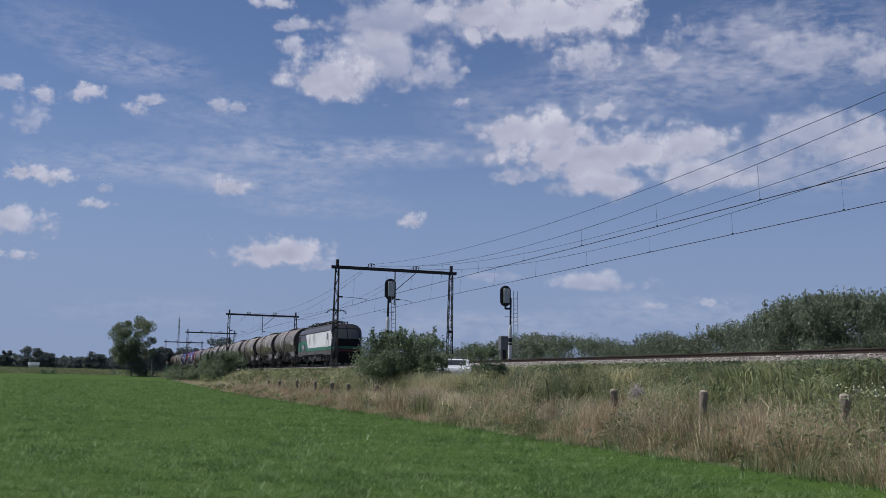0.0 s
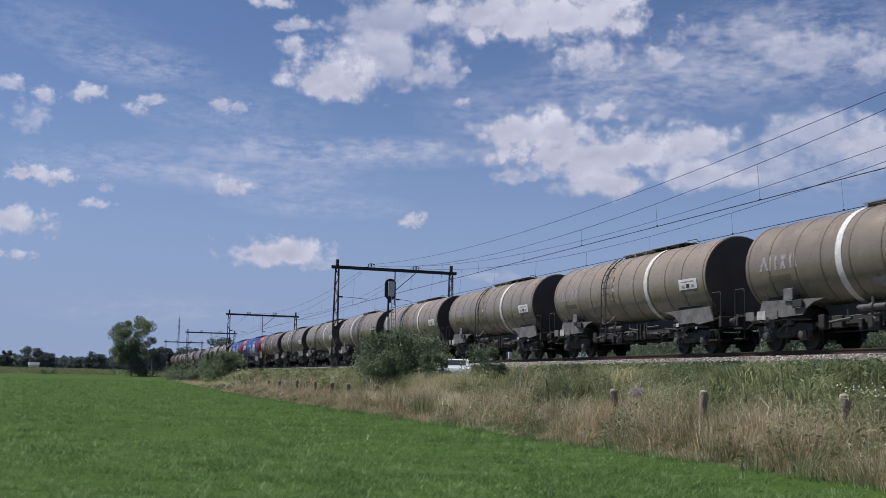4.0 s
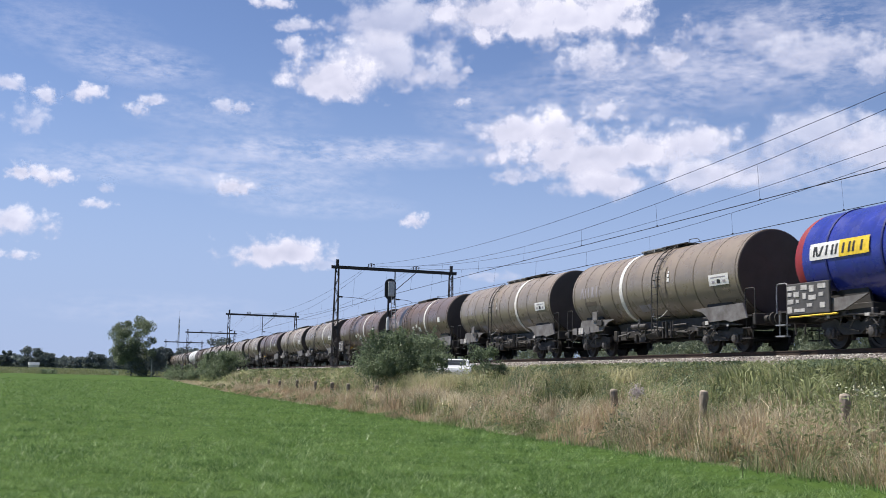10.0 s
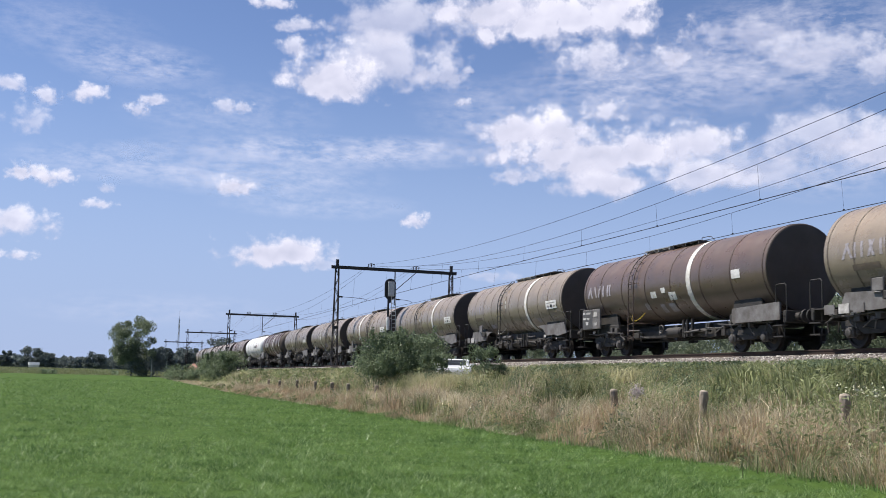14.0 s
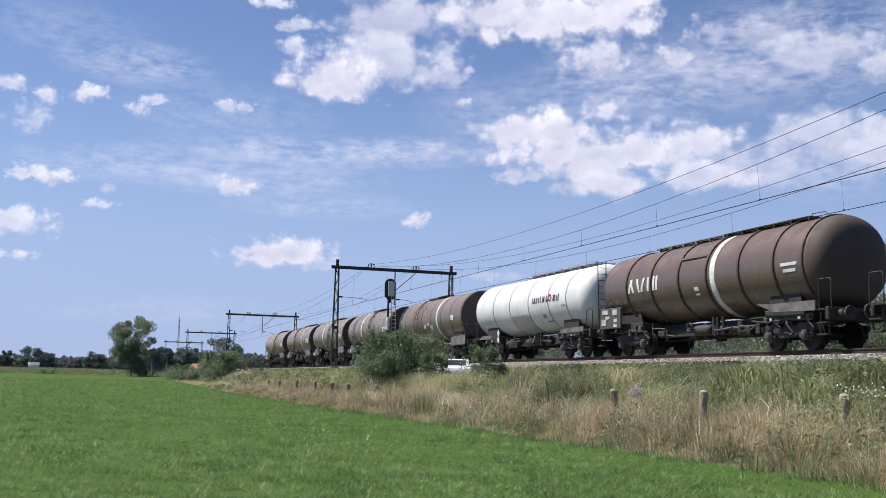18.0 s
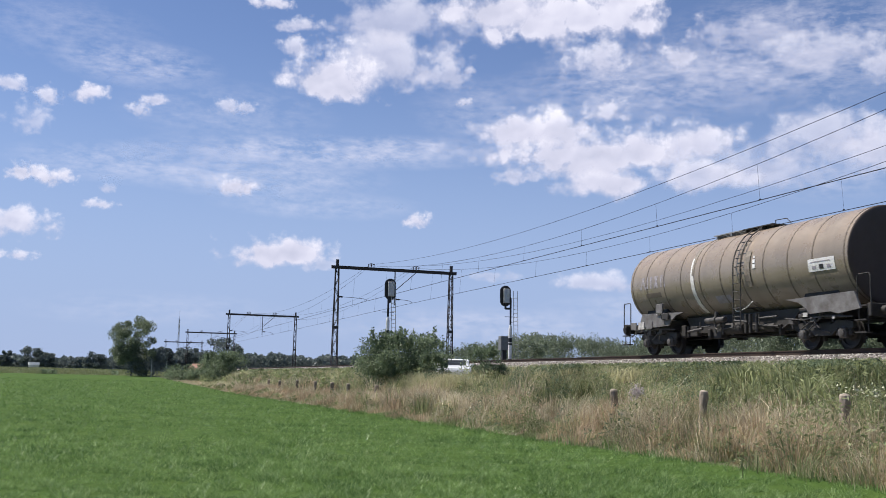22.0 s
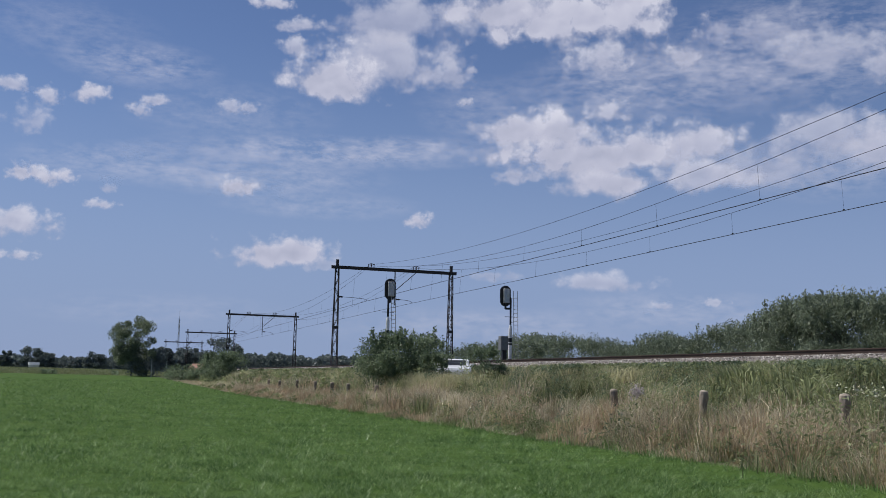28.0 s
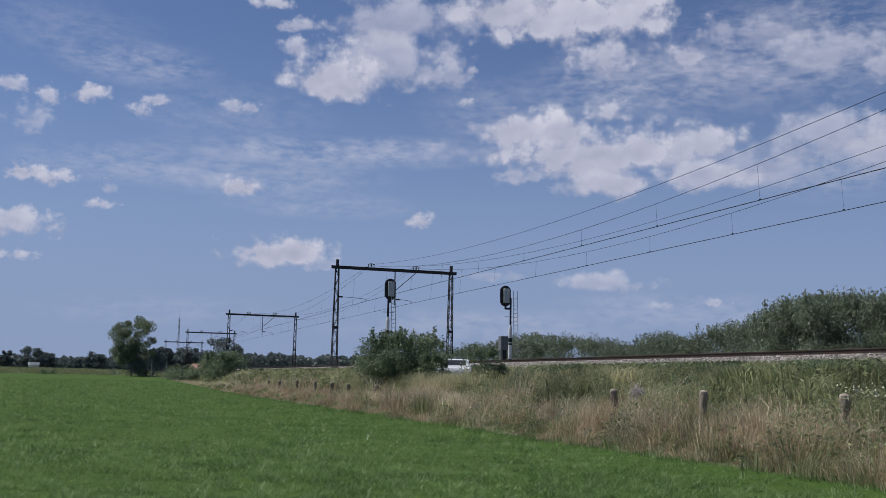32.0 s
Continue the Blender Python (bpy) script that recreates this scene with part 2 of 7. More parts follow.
i, j = np.meshgrid(np.arange(len(xs) - 1), np.arange(len(ys) - 1), indexing="ij")
k = (i * len(ys) + j).ravel()
gf = np.stack([k, k + len(ys), k + len(ys) + 1, k + 1], 1)
ground = tagged(new("ground", fast_mesh("ground", gv, gf, [EARTH, SOIL, BED, ROUGH], True)), "flat mown green meadow rising to a grassy railway bank", "ground", kind="structure")
mid = gv[gf].mean(1)
away = np.hypot(mid[:, 0], mid[:, 1])
slot = np.where(mid[:, 1] > 10.9, 1, 0)
slot = np.where((mid[:, 1] > 18.7) & (mid[:, 1] < 28.9), 2, slot)
slot = np.where((away > 212) & (mid[:, 1] < 18.7), 3, slot)
slot = np.where(mid[:, 1] > 33, 3, slot)
ground.data.polygons.foreach_set("material_index", slot.astype(np.int32))

# ---- the line ----
RAIL_OUT = [(-0.075, 0), (0.075, 0), (0.075, 0.012), (0.014, 0.04), (0.014, 0.125), (0.036, 0.135), (0.036, 0.166), (0.028, 0.172), (-0.028, 0.172), (-0.036, 0.166), (-0.036, 0.135), (-0.014, 0.125), (-0.014, 0.04), (-0.075, 0.012)]
for yc, which in ((NEAR, "near"), (FAR, "far")):
    track = thing("railway_track", "railway track with rusty rails on concrete sleepers", "railway track", pose(0, yc, RAIL - 0.172), "tracks", "structure")
    for s in (-1, 1):
        bm = B()
        a = [bm.verts.new((-900, s * 0.7525 + y, z)) for y, z in RAIL_OUT]
        e = [bm.verts.new((700, s * 0.7525 + y, z)) for y, z in RAIL_OUT]
        for q in range(len(a)):
            f = bm.faces.new((a[q], a[(q + 1) % len(a)], e[(q + 1) % len(a)], e[q]))
            f.material_index = 1 if q == 7 else 0
        bmesh.ops.recalc_face_normals(bm, faces=bm.faces)
        part("rail", bm, [RUST, POLISH], track, "rusty steel rail with a shiny head")
    bm = B()
    box(bm, -0.13, 0.13, -1.26, 1.26, -0.16, -0.004, 0.02)
    first = part("sleeper", bm, CONCRETE, track, m=pose(-4, 0, 0))
    for q in range(1, 150):
        again(first, track, pose(-4 - 0.6 * q, 0, 0))

rng = np.random.default_rng(11)


def stones(name, n, x0, x1, y0, y1, lo, hi):
    """Loose stones on a strip of the bed, as squashed octahedra."""
    x, y = rng.uniform(x0, x1, n), rng.uniform(y0, y1, n)
    z = land(x, y)
    s = rng.uniform(lo, hi, n)
    ax = np.array([[1, 0, 0], [-1, 0, 0], [0, 1, 0], [0, -1, 0], [0, 0, 1], [0, 0, -1]], float)
    ax = ax[None] * rng.uniform(0.6, 1.3, (n, 6, 1)) + rng.normal(size=(n, 6, 3)) * 0.18
    v = np.stack([x, y, z], 1)[:, None] + ax * s[:, None, None] * np.array([1, 1, 0.75])
    tri = np.array([[0, 2, 4], [2, 1, 4], [1, 3, 4], [3, 0, 4], [2, 0, 5], [1, 2, 5], [3, 1, 5], [0, 3, 5]])
    f = (np.arange(n)[:, None, None] * 6 + tri[None]).reshape(-1, 3)
    return tagged(new(name, fast_mesh(name, v.reshape(-1, 3), f, BALLAST)), "loose pale grey ballast stones beside the track", "ballast", kind="stuff")


stones("ballast", 12000, -62, -4, 18.45, 20.6, 0.025, 0.055)
stones("ballast", 6000, -180, -62, 18.45, 20.4, 0.04, 0.075)

# ---- overhead line ----
def lattice(bm, y, z0, z1, wide0, wide1):
    """A tapered lattice mast: four angles and zigzag bars on its faces."""
    n = 10
    hs = [z0 + (z1 - z0) * i / n for i in range(n + 1)]
    wd = [wide0 + (wide1 - wide0) * i / n for i in range(n + 1)]
    for sx in (-1, 1):
        for sy in (-1, 1):
            tube(bm, (sx * wd[0] / 2, y + sy * wd[0] / 2, z0), (sx * wd[-1] / 2, y + sy * wd[-1] / 2, z1), 0.045, n=4)
    for i in range(n):
        s = 1 if i % 2 else -1
        w0, w1 = wd[i] / 2, wd[i + 1] / 2
        for d in (-1, 1):
            tube(bm, (-s * w0, y + d * w0, hs[i]), (s * w1, y + d * w1, hs[i + 1]), 0.022, n=4)
            tube(bm, (d * w0, y + s * w0, hs[i]), (d * w1, y - s * w1, hs[i + 1]), 0.022, n=4)


P_LEFT = NEAR - 2.85
W = 10.15
TOP, BEAM = RAIL + 8.77, RAIL + 8.12
foot_l, foot_r = float(bank(P_LEFT)), float(bank(P_LEFT + W))
portal = thing("overhead_line_portal", "dark steel lattice portal that carries the overhead line", "portal", pose(PORTAL_X, P_LEFT, 0), "portals")
for y, foot in ((0, foot_l), (W, foot_r)):
    bm = B()
    box(bm, -0.35, 0.35, y - 0.35, y + 0.35, foot - 0.4, foot + 0.18, 0.02)
    part("footing", bm, CONCRETE, portal, "weathered concrete footing")
    bm = B()
    lattice(bm, y, foot + 0.1, BEAM, 0.46, 0.27)
    box(bm, -0.11, 0.11, y - 0.11, y + 0.11, BEAM - 0.1, TOP)
    part("mast", bm, STEEL, portal)
    bm = B()
    box(bm, -0.2, 0.2, y - 0.19, y + 0.19, RAIL + 2.9, RAIL + 3.15, 0.02)
    part("mast_box", bm, BLACK, portal)
bm = B()
box(bm, -0.11, 0.11, -0.5, W + 0.5, BEAM - 0.13, BEAM - 0.10)
box(bm, -0.11, 0.11, -0.5, W + 0.5, BEAM + 0.10, BEAM + 0.13)
box(bm, -0.06, 0.06, -0.5, W + 0.5, BEAM - 0.10, BEAM + 0.10)
part("beam", bm, STEEL, portal)
for y in (NEAR - P_LEFT + 0.1, FAR - P_LEFT + 0.1):
    bm = B()
    for s in (-1, 1):
        tube(bm, (0, y + s * 0.24, BEAM + 0.13), (0, y + s * 0.24, BEAM + 0.4), 0.03, n=6)
        tube(bm, (0, y + s * 0.3, BEAM + 0.38), (0, y, BEAM + 0.46), 0.03, n=6)
    part("saddle", bm, STEEL, portal)
    bm = B()
    lathe(bm, [(BEAM + 0.16, 0.04), (BEAM + 0.2, 0.075), (BEAM + 0.24, 0.045), (BEAM + 0.28, 0.075), (BEAM + 0.32, 0.045), (BEAM + 0.36, 0.07), (BEAM + 0.42, 0.03)], 10, "z", (0, y, 0))
    part("insulator", bm, PORCELAIN, portal)
bm = B()
mid_y = W / 2
tube(bm, (0, mid_y, BEAM - 0.1), (0, mid_y, RAIL + 5.1), 0.05, n=6)
tube(bm, (0, mid_y + 1.9, BEAM - 0.1), (0, mid_y + 0.03, RAIL + 6.35), 0.035, n=6)
part("drop_post", bm, STEEL, portal)
for y0, y1 in ((0.15, NEAR - P_LEFT - 0.15), (mid_y + 0.05, FAR - P_LEFT - 0.15)):
    bm = B()
    z = RAIL + 5.62
    lathe(bm, [(y0, 0.03), (y0 + 0.1, 0.08), (y0 + 0.2, 0.05), (y0 + 0.3, 0.08), (y0 + 0.42, 0.04)], 8, "y", (0, 0, z))
    pipe(bm, [(0, y0 + 0.4, z), (0, (y0 + y1) / 2, z - 0.02), (0, y1 - 0.3, z - 0.08), (0, y1, z - 0.24)], 0.02, 6)
    part("steady_arm", bm, STEEL, portal)
for q in (-1, 1, 2, 3):
    copy_thing(portal, pose(PORTAL_X - SPAN * q, P_LEFT, 0))


def wire(name, label, y_of, z_of, spans, r, parent):
    bm = B()
    for s in spans:
        x1 = PORTAL_X - SPAN * s
        pts = [(x1 + SPAN * i / 20, y_of(i / 20, s), z_of(i / 20)) for i in range(21)]
        pipe(bm, pts, r, 5)
    return part(name, bm, WIRE, parent, label)


for yc in (NEAR, FAR):
    line = thing("overhead_line", "dark copper overhead line of messenger and contact wires", "overhead line", None, "overhead lines")
    side = lambda s: 0.2 if s % 2 else -0.2
    zig = lambda u, s: yc + side(s) * (1 - 2 * u)
    for d in (-0.022, 0.022):
        wire("contact_wire", "thin dark contact wire", lambda u, s: zig(u, s) + d, lambda u: RAIL + 5.36, range(-1, 4), 0.009, line)
    wire("messenger_wire", "sagging dark messenger wire", lambda u, s: yc, lambda u: 8.82 + 2.28 * (2 * u - 1) ** 2, range(-1, 4), 0.010, line)
    if yc == NEAR:
        wire("feeder_wire", "sagging dark feeder wire", lambda u, s: yc, lambda u: 9.65 + 1.55 * (2 * u - 1) ** 2, range(-1, 4), 0.010, line)
    else:
        wire("feeder_wire", "sagging dark feeder wire", lambda u, s: yc, lambda u: 9.53 + 1.75 * (2 * u - 1) ** 2, range(-1, 4), 0.010, line)
    for s in range(-1, 2):
        for q in range(10):
            u = 0.071 + 0.0945 * q + (0.005 if yc == NEAR else -0.002)
            x, y = PORTAL_X - SPAN * s + SPAN * u, zig(u, s)
            bm = B()
            tube(bm, (x, y, RAIL + 5.36), (x, yc, 8.82 + 2.28 * (2 * u - 1) ** 2), 0.005, n=4)
            box(bm, x - 0.03, x + 0.03, y - 0.02, y + 0.02, RAIL + 5.35, RAIL + 5.41)
            part("dropper", bm, WIRE, line)


# ---- signals ----
def signal(x, y, z0, top, arm, up, label):
    """A light signal seen from behind: oval shield, housing, striped post and ladder. arm: how far the head stands off the post, along y."""
    t = thing("railway_signal", label, "signal", pose(x, y, z0), "signals")
    h = top - z0
    bm = B()
    box(bm, -0.25, 0.25, -0.25, 0.25, -0.25, 0.06, 0.02)
    part("footing", bm, CONCRETE, t)
    bands = [(0.06, 0.3 + up, 0.15, BLACK), (0.3 + up, 1.3 + up, 0.14, WHITE), (1.3 + up, 1.8 + up, 0.14, BLACK), (1.8 + up, 2.45 + up, 0.13, WHITE)]
    for a, c, r, m in bands:
        bm = B()
        lathe(bm, [(a, r), (c, r)], 14, "z")
        part("post_section", bm, m, t, "white band of the post" if m is WHITE else "black band of the post", smooth=True)
    bm = B()
    lathe(bm, [(2.45 + up, 0.13), (2.75 + up, 0.075)], 14, "z")
    part("post_cone", bm, WHITE, t, "white tapered band of the post", smooth=True)
    bm = B()
    lathe(bm, [(2.75 + up, 0.07), (h - 0.85, 0.07)], 14, "z")
    part("post_section", bm, BLACK, t, "black band of the post", smooth=True)
    bm = B()
    lathe(bm, [(1.42 + up, 0.155), (1.48 + up, 0.155)], 14, "z")
    part("post_ring", bm, WHITE, t)
    # shield, an upright oval plate with a raised rim
    head = h - 0.72
    out = []
    for i in range(28):
        a = 2 * math.pi * i / 28
        out.append((arm + 0.42 * math.cos(a), head + 0.34 * math.copysign(1, math.sin(a)) + 0.42 * math.sin(a) - (0.0 if abs(math.sin(a)) > 1e-6 else 0.34)))
    bm = B()
    for x0, x1, k in ((-0.03, 0.02, 1.0),):
        va = [bm.verts.new((x0, arm + (p - arm) * k, q)) for p, q in out]
        vb = [bm.verts.new((x1, arm + (p - arm) * k, q)) for p, q in out]
        bm.faces.new(va)
        bm.faces.new(vb[::-1])
        for i in range(28):
            bm.faces.new((va[i], vb[i], vb[(i + 1) % 28], va[(i + 1) % 28]))
    bmesh.ops.recalc_face_normals(bm, faces=bm.faces)
    shield = part("shield", bm, BLACK, t, "black oval signal shield")
    bm = B()
    box(bm, 0.02, 0.26, arm - 0.2, arm + 0.24, head - 0.52, head + 0.52, 0.03)
    housing = part("lamp_housing", bm, ALU, t, "pale grey lamp housing")
    for q in range(3):
        bm = B()
        lathe(bm, [(-0.28, 0.1), (-0.06, 0.12), (-0.03, 0.12)], 12, "x", (0, arm, head + 0.42 - 0.42 * q))
        part("lamp_hood", bm, BLACK, t)
    bm = B()
    tube(bm, (0.05, arm, head - 0.5), (0.05, arm, head - 0.95), 0.08, n=10)
    tube(bm, (0.05, arm, head - 0.92), (0.05, 0, head - 0.92), 0.075, n=10)
    tube(bm, (0, 0, head - 0.98), (0, 0, head - 0.3), 0.06, n=8)
    part("bracket", bm, BLACK, t)
    bm = B()
    for s in (-0.16, 0.16):
        tube(bm, (0.1, 0.46 + s, 0), (0.1, 0.32 + s, h - 0.35), 0.024, n=5)
    for q in range(int((h - 0.6) / 0.28)):
        z = 0.25 + 0.28 * q
        y = 0.46 - 0.14 * z / h
        tube(bm, (0.1, y - 0.16, z), (0.1, y + 0.16, z), 0.018, n=4)
    for z in (1.4, h * 0.55, h - 0.9):
        tube(bm, (0, 0.05, z), (0, 0.28, z), 0.015, n=4)
    part("ladder", bm, ALU, t, "pale metal ladder")
    bm = B()
    tube(bm, (-0.05, -0.42, h * 0.62), (-0.05, 0.42, h * 0.62), 0.022, n=5)
    part("arm_rail", bm, BLACK, t)
    return t


signal(-71.2, NEAR - 2.25, float(bank(NEAR - 2.25)), RAIL + 5.9, 0.12, 0.75, "tall black railway signal with an oval shield, seen from behind")
signal(-70.3, FAR + 2.75, float(bank(FAR + 2.75)) + 0.3, RAIL + 5.75, -0.42, 0.3, "tall black and white railway signal with ladder beside the far track")
cabinet = thing("relay_cabinet", "grey steel trackside cabinet on a dark post", "cabinet", pose(-72.6, FAR + 3.2, float(bank(FAR + 3.2))))
bm = B()
box(bm, -0.28, 0.28, -0.36, 0.36, 1.7, 2.75, 0.02)
part("case", bm, GREYBOX, cabinet)
bm = B()
box(bm, -0.14, 0.14, -0.16, 0.16, 0.1, 1.7, 0.01)
part("post", bm, BLACK, cabinet)
bm = B()
box(bm, -0.32, 0.32, -0.7, 0.7, -0.2, 0.1, 0.02)
part("footing", bm, CONCRETE, cabinet)

# ---- fence posts ----
FENCE_Y = 13.0
bm = B()
rr = random.Random(4)
rings_ = []
for z, r in ((0.0, 0.10), (0.6, 0.098), (1.0, 0.10), (1.25, 0.092), (1.42, 0.099), (1.5, 0.095), (1.56, 0.06)):
    rings_.append([bm.verts.new(((r + rr.uniform(-0.014, 0.014)) * math.cos(a * 0.571), (r + rr.uniform(-0.014, 0.014)) * math.sin(a * 0.571), z + rr.uniform(-0.02, 0.02))) for a in range(11)])
for p, q in zip(rings_, rings_[1:]):
    for a in range(11):
        bm.faces.new((p[a], p[(a + 1) % 11], q[(a + 1) % 11], q[a]))
bm.faces.new(rings_[-1])
bm.faces.new(rings_[0][::-1])
post_mesh = mesh_of("fence_post", bm, POSTWOOD)
bm = B()
lathe(bm, [(1.5, 0.101), (1.545, 0.098), (1.575, 0.07), (1.585, 0.02)], 11, "z", (0, 0, 0))
top_mesh = mesh_of("cut_top", bm, CUTWOOD)
posts = ((-15.89, 1.48), (-20.55, 1.47), (-24.6, 1.44), (-49.1, 1.29), (-55.0, 1.29), (-58.95, 1.33), (-64.15, 1.36), (-70.25, 1.40), (-77.3, 1.31), (-82.4, 1.35))
for q, (x, top) in enumerate(posts):
    rr = random.Random(q)
    y = FENCE_Y + rr.uniform(-0.05, 0.05)
    p = tagged(new("fence_post", post_mesh), "weathered round wooden fence post in tall dry grass", "fence post", "fence posts")
    p.matrix_basis = pose(x, y, top - 1.63, rr.uniform(-3, 3), rr.uniform(-4, 4), rr.uniform(0, 360))
    cut = new("cut_top", top_mesh)
    cut.parent = p
    tagged(cut, "cut top, coloured pale as if sunlit")

# ---- the train ----
def grimy(name, colour, grime, streak=0.55, rough=0.46, per_object=0.12, top_tint=None, spec=0.5):
    """Tank paint: broad tone, dirt that ran down from the top, a patchy second tone higher up, scuffs."""
    m, ns, ls, b = nodes(name)
    oi = ns.new("ShaderNodeObjectInfo")
    tc = ns.new("ShaderNodeTexCoord")
    off = ns.new("ShaderNodeVectorMath")
    off.operation = "ADD"
    sc = ns.new("ShaderNodeVectorMath")
    sc.operation = "SCALE"
    cmb = ns.new("ShaderNodeCombineXYZ")
    for q in range(3):
        ls.new(oi.outputs["Random"], cmb.inputs[q])
    ls.new(cmb.outputs[0], sc.inputs[0])
    sc.inputs["Scale"].default_value = 37.0
    ls.new(tc.outputs["Object"], off.inputs[0])
    ls.new(sc.outputs[0], off.inputs[1])

    def nz(scale, stretch, detail=5, rough_=0.62):
        mp = ns.new("ShaderNodeMapping")
        mp.inputs["Scale"].default_value = stretch
        n = ns.new("ShaderNodeTexNoise")
        n.inputs["Scale"].default_value, n.inputs["Detail"].default_value, n.inputs["Roughness"].default_value = scale, detail, rough_
        ls.new(off.outputs[0], mp.inputs[0])
        ls.new(mp.outputs[0], n.inputs["Vector"])
        return n.outputs["Fac"]
    col = ramp(ns, ls, nz(0.8, (1, 1, 1)), [(0.3, shade(colour, 0.86)), (0.7, shade(colour, 1.14))])
    runs = ramp(ns, ls, nz(2.2, (1.6, 0.25, 0.25)), [(0.46, (0, 0, 0)), (0.72, (streak,) * 3)])
    col = mixed(ns, ls, runs, col, grime)
    spots = ramp(ns, ls, nz(1.1, (1, 1, 1), 7, 0.7), [(0.55, (0, 0, 0)), (0.66, (0.5 * streak,) * 3)])
    col = mixed(ns, ls, spots, col, shade(grime, 1.5))
    fine = nz(30, (1, 1, 1), 3)
    col = mixed(ns, ls, 0.14, col, ramp(ns, ls, fine, [(0.3, shade(colour, 0.5)), (0.7, shade(colour, 1.5))]))
    # a second tone, mixed in patchily from mid height upwards
    if top_tint:
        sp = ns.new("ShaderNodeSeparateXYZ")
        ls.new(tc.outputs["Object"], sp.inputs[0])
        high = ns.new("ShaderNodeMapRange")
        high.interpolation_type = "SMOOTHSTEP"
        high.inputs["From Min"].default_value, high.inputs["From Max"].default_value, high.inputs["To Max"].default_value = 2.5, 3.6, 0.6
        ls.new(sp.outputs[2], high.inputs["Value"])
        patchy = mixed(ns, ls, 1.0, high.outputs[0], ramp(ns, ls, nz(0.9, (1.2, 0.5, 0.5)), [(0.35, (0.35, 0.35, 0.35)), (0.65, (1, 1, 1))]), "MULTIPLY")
        col = mixed(ns, ls, patchy, col, top_tint)
    if per_object:
        col = mixed(ns, ls, 1.0, col, ramp(ns, ls, oi.outputs["Random"], [(0, (1 - per_object, 1 - per_object, 1 - per_object)), (1, (1 + per_object, 1 + per_object * 0.9, 1 + per_object * 0.8))]), "MULTIPLY")
    ls.new(col, b.inputs["Base Color"])
    rg = ramp(ns, ls, nz(1.5, (1, 1, 1)), [(0.3, (rough - 0.08,) * 3), (0.7, (rough + 0.15,) * 3)])
    ls.new(rg, b.inputs["Roughness"])
    b.inputs["Specular IOR Level"].default_value = spec
    return m


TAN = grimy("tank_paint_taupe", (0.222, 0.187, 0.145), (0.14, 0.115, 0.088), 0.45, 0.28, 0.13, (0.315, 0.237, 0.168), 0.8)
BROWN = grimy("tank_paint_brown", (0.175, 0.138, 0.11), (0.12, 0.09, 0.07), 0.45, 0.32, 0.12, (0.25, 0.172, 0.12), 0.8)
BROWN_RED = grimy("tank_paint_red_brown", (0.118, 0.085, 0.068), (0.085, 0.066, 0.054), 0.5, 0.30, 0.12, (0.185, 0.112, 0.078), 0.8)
BLUE = grimy("tank_paint_blue", (0.024, 0.038, 0.27), (0.02, 0.024, 0.09), 0.5, 0.24, 0.03, None, 0.8)
RED = grimy("tank_paint_red", (0.27, 0.022, 0.028), (0.15, 0.025, 0.025), 0.35, 0.5, 0.03)
PALE = grimy("tank_paint_white", (0.70, 0.70, 0.69), (0.46, 0.45, 0.43), 0.45, 0.45, 0.02)
SOOT = grimy("tank_end_soot", (0.072, 0.054, 0.045), (0.05, 0.038, 0.033), 0.6, 0.7, 0.15)
SEAM_T = surface("seam_taupe", (0.13, 0.105, 0.08), 0.6)
SEAM_B = surface("seam_blue", (0.016, 0.022, 0.13), 0.5)
SEAM_W = surface("seam_grey", (0.13, 0.13, 0.13), 0.6)
PANELG = surface("flank_panel_grey", (0.5, 0.5, 0.49), 0.6, dirt=(0.3, 0.29, 0.27), dirt_scale=1.5)
SEAM_R = surface("seam_brown", (0.08, 0.055, 0.045), 0.65)
STRIPE = surface("stripe_white", (0.74, 0.73, 0.70), 0.6, dirt=(0.40, 0.36, 0.3), dirt_scale=2.5, dirt_amount=0.5)
FADED = surface("faded_lettering", (0.36, 0.34, 0.39), 0.7, dirt=(0.2, 0.17, 0.13), dirt_scale=5, dirt_amount=0.7)
SIGNW = surface("panel_white", (0.72, 0.72, 0.70), 0.55, dirt=(0.45, 0.42, 0.38), dirt_scale=4, dirt_amount=0.4)
PLATE = surface("label_plate_dull", (0.52, 0.51, 0.49), 0.7, dirt=(0.2, 0.18, 0.16), dirt_scale=6, dirt_amount=0.7)
INK = surface("ink_black", (0.02, 0.02, 0.022), 0.6)
YELLOW = surface("paint_yellow", (0.72, 0.50, 0.03), 0.55)
LADDERP = surface("ladder_plate_taupe", (0.26, 0.225, 0.18), 0.6, dirt=(0.12, 0.1, 0.08), dirt_scale=4, dirt_amount=0.8)
GREYP = surface("sill_grey", (0.18, 0.176, 0.172), 0.6, 0, 2.5, 0.3, 0.25, 25, dirt=(0.07, 0.055, 0.045), dirt_scale=2.6, dirt_amount=0.85)
BOARD = surface("label_board_dark", (0.055, 0.055, 0.056), 0.6, dirt=(0.11, 0.10, 0.09), dirt_scale=4, dirt_amount=0.6)
UNDER = surface("underframe_soot", (0.028, 0.026, 0.024), 0.7, 0.1, 3, 0.4, 0.3, 30, dirt=(0.055, 0.049, 0.043), dirt_scale=4, dirt_amount=0.5)
WHEELM = surface("wheel_steel", (0.026, 0.023, 0.021), 0.6, 0.4, 4, 0.35, 0.2, 30)
AXLE = surface("axlebox_grey", (0.105, 0.099, 0.093), 0.6, 0.1, 6, 0.4, 0.3, 30, dirt=(0.03, 0.026, 0.023), dirt_scale=7, dirt_amount=0.9)
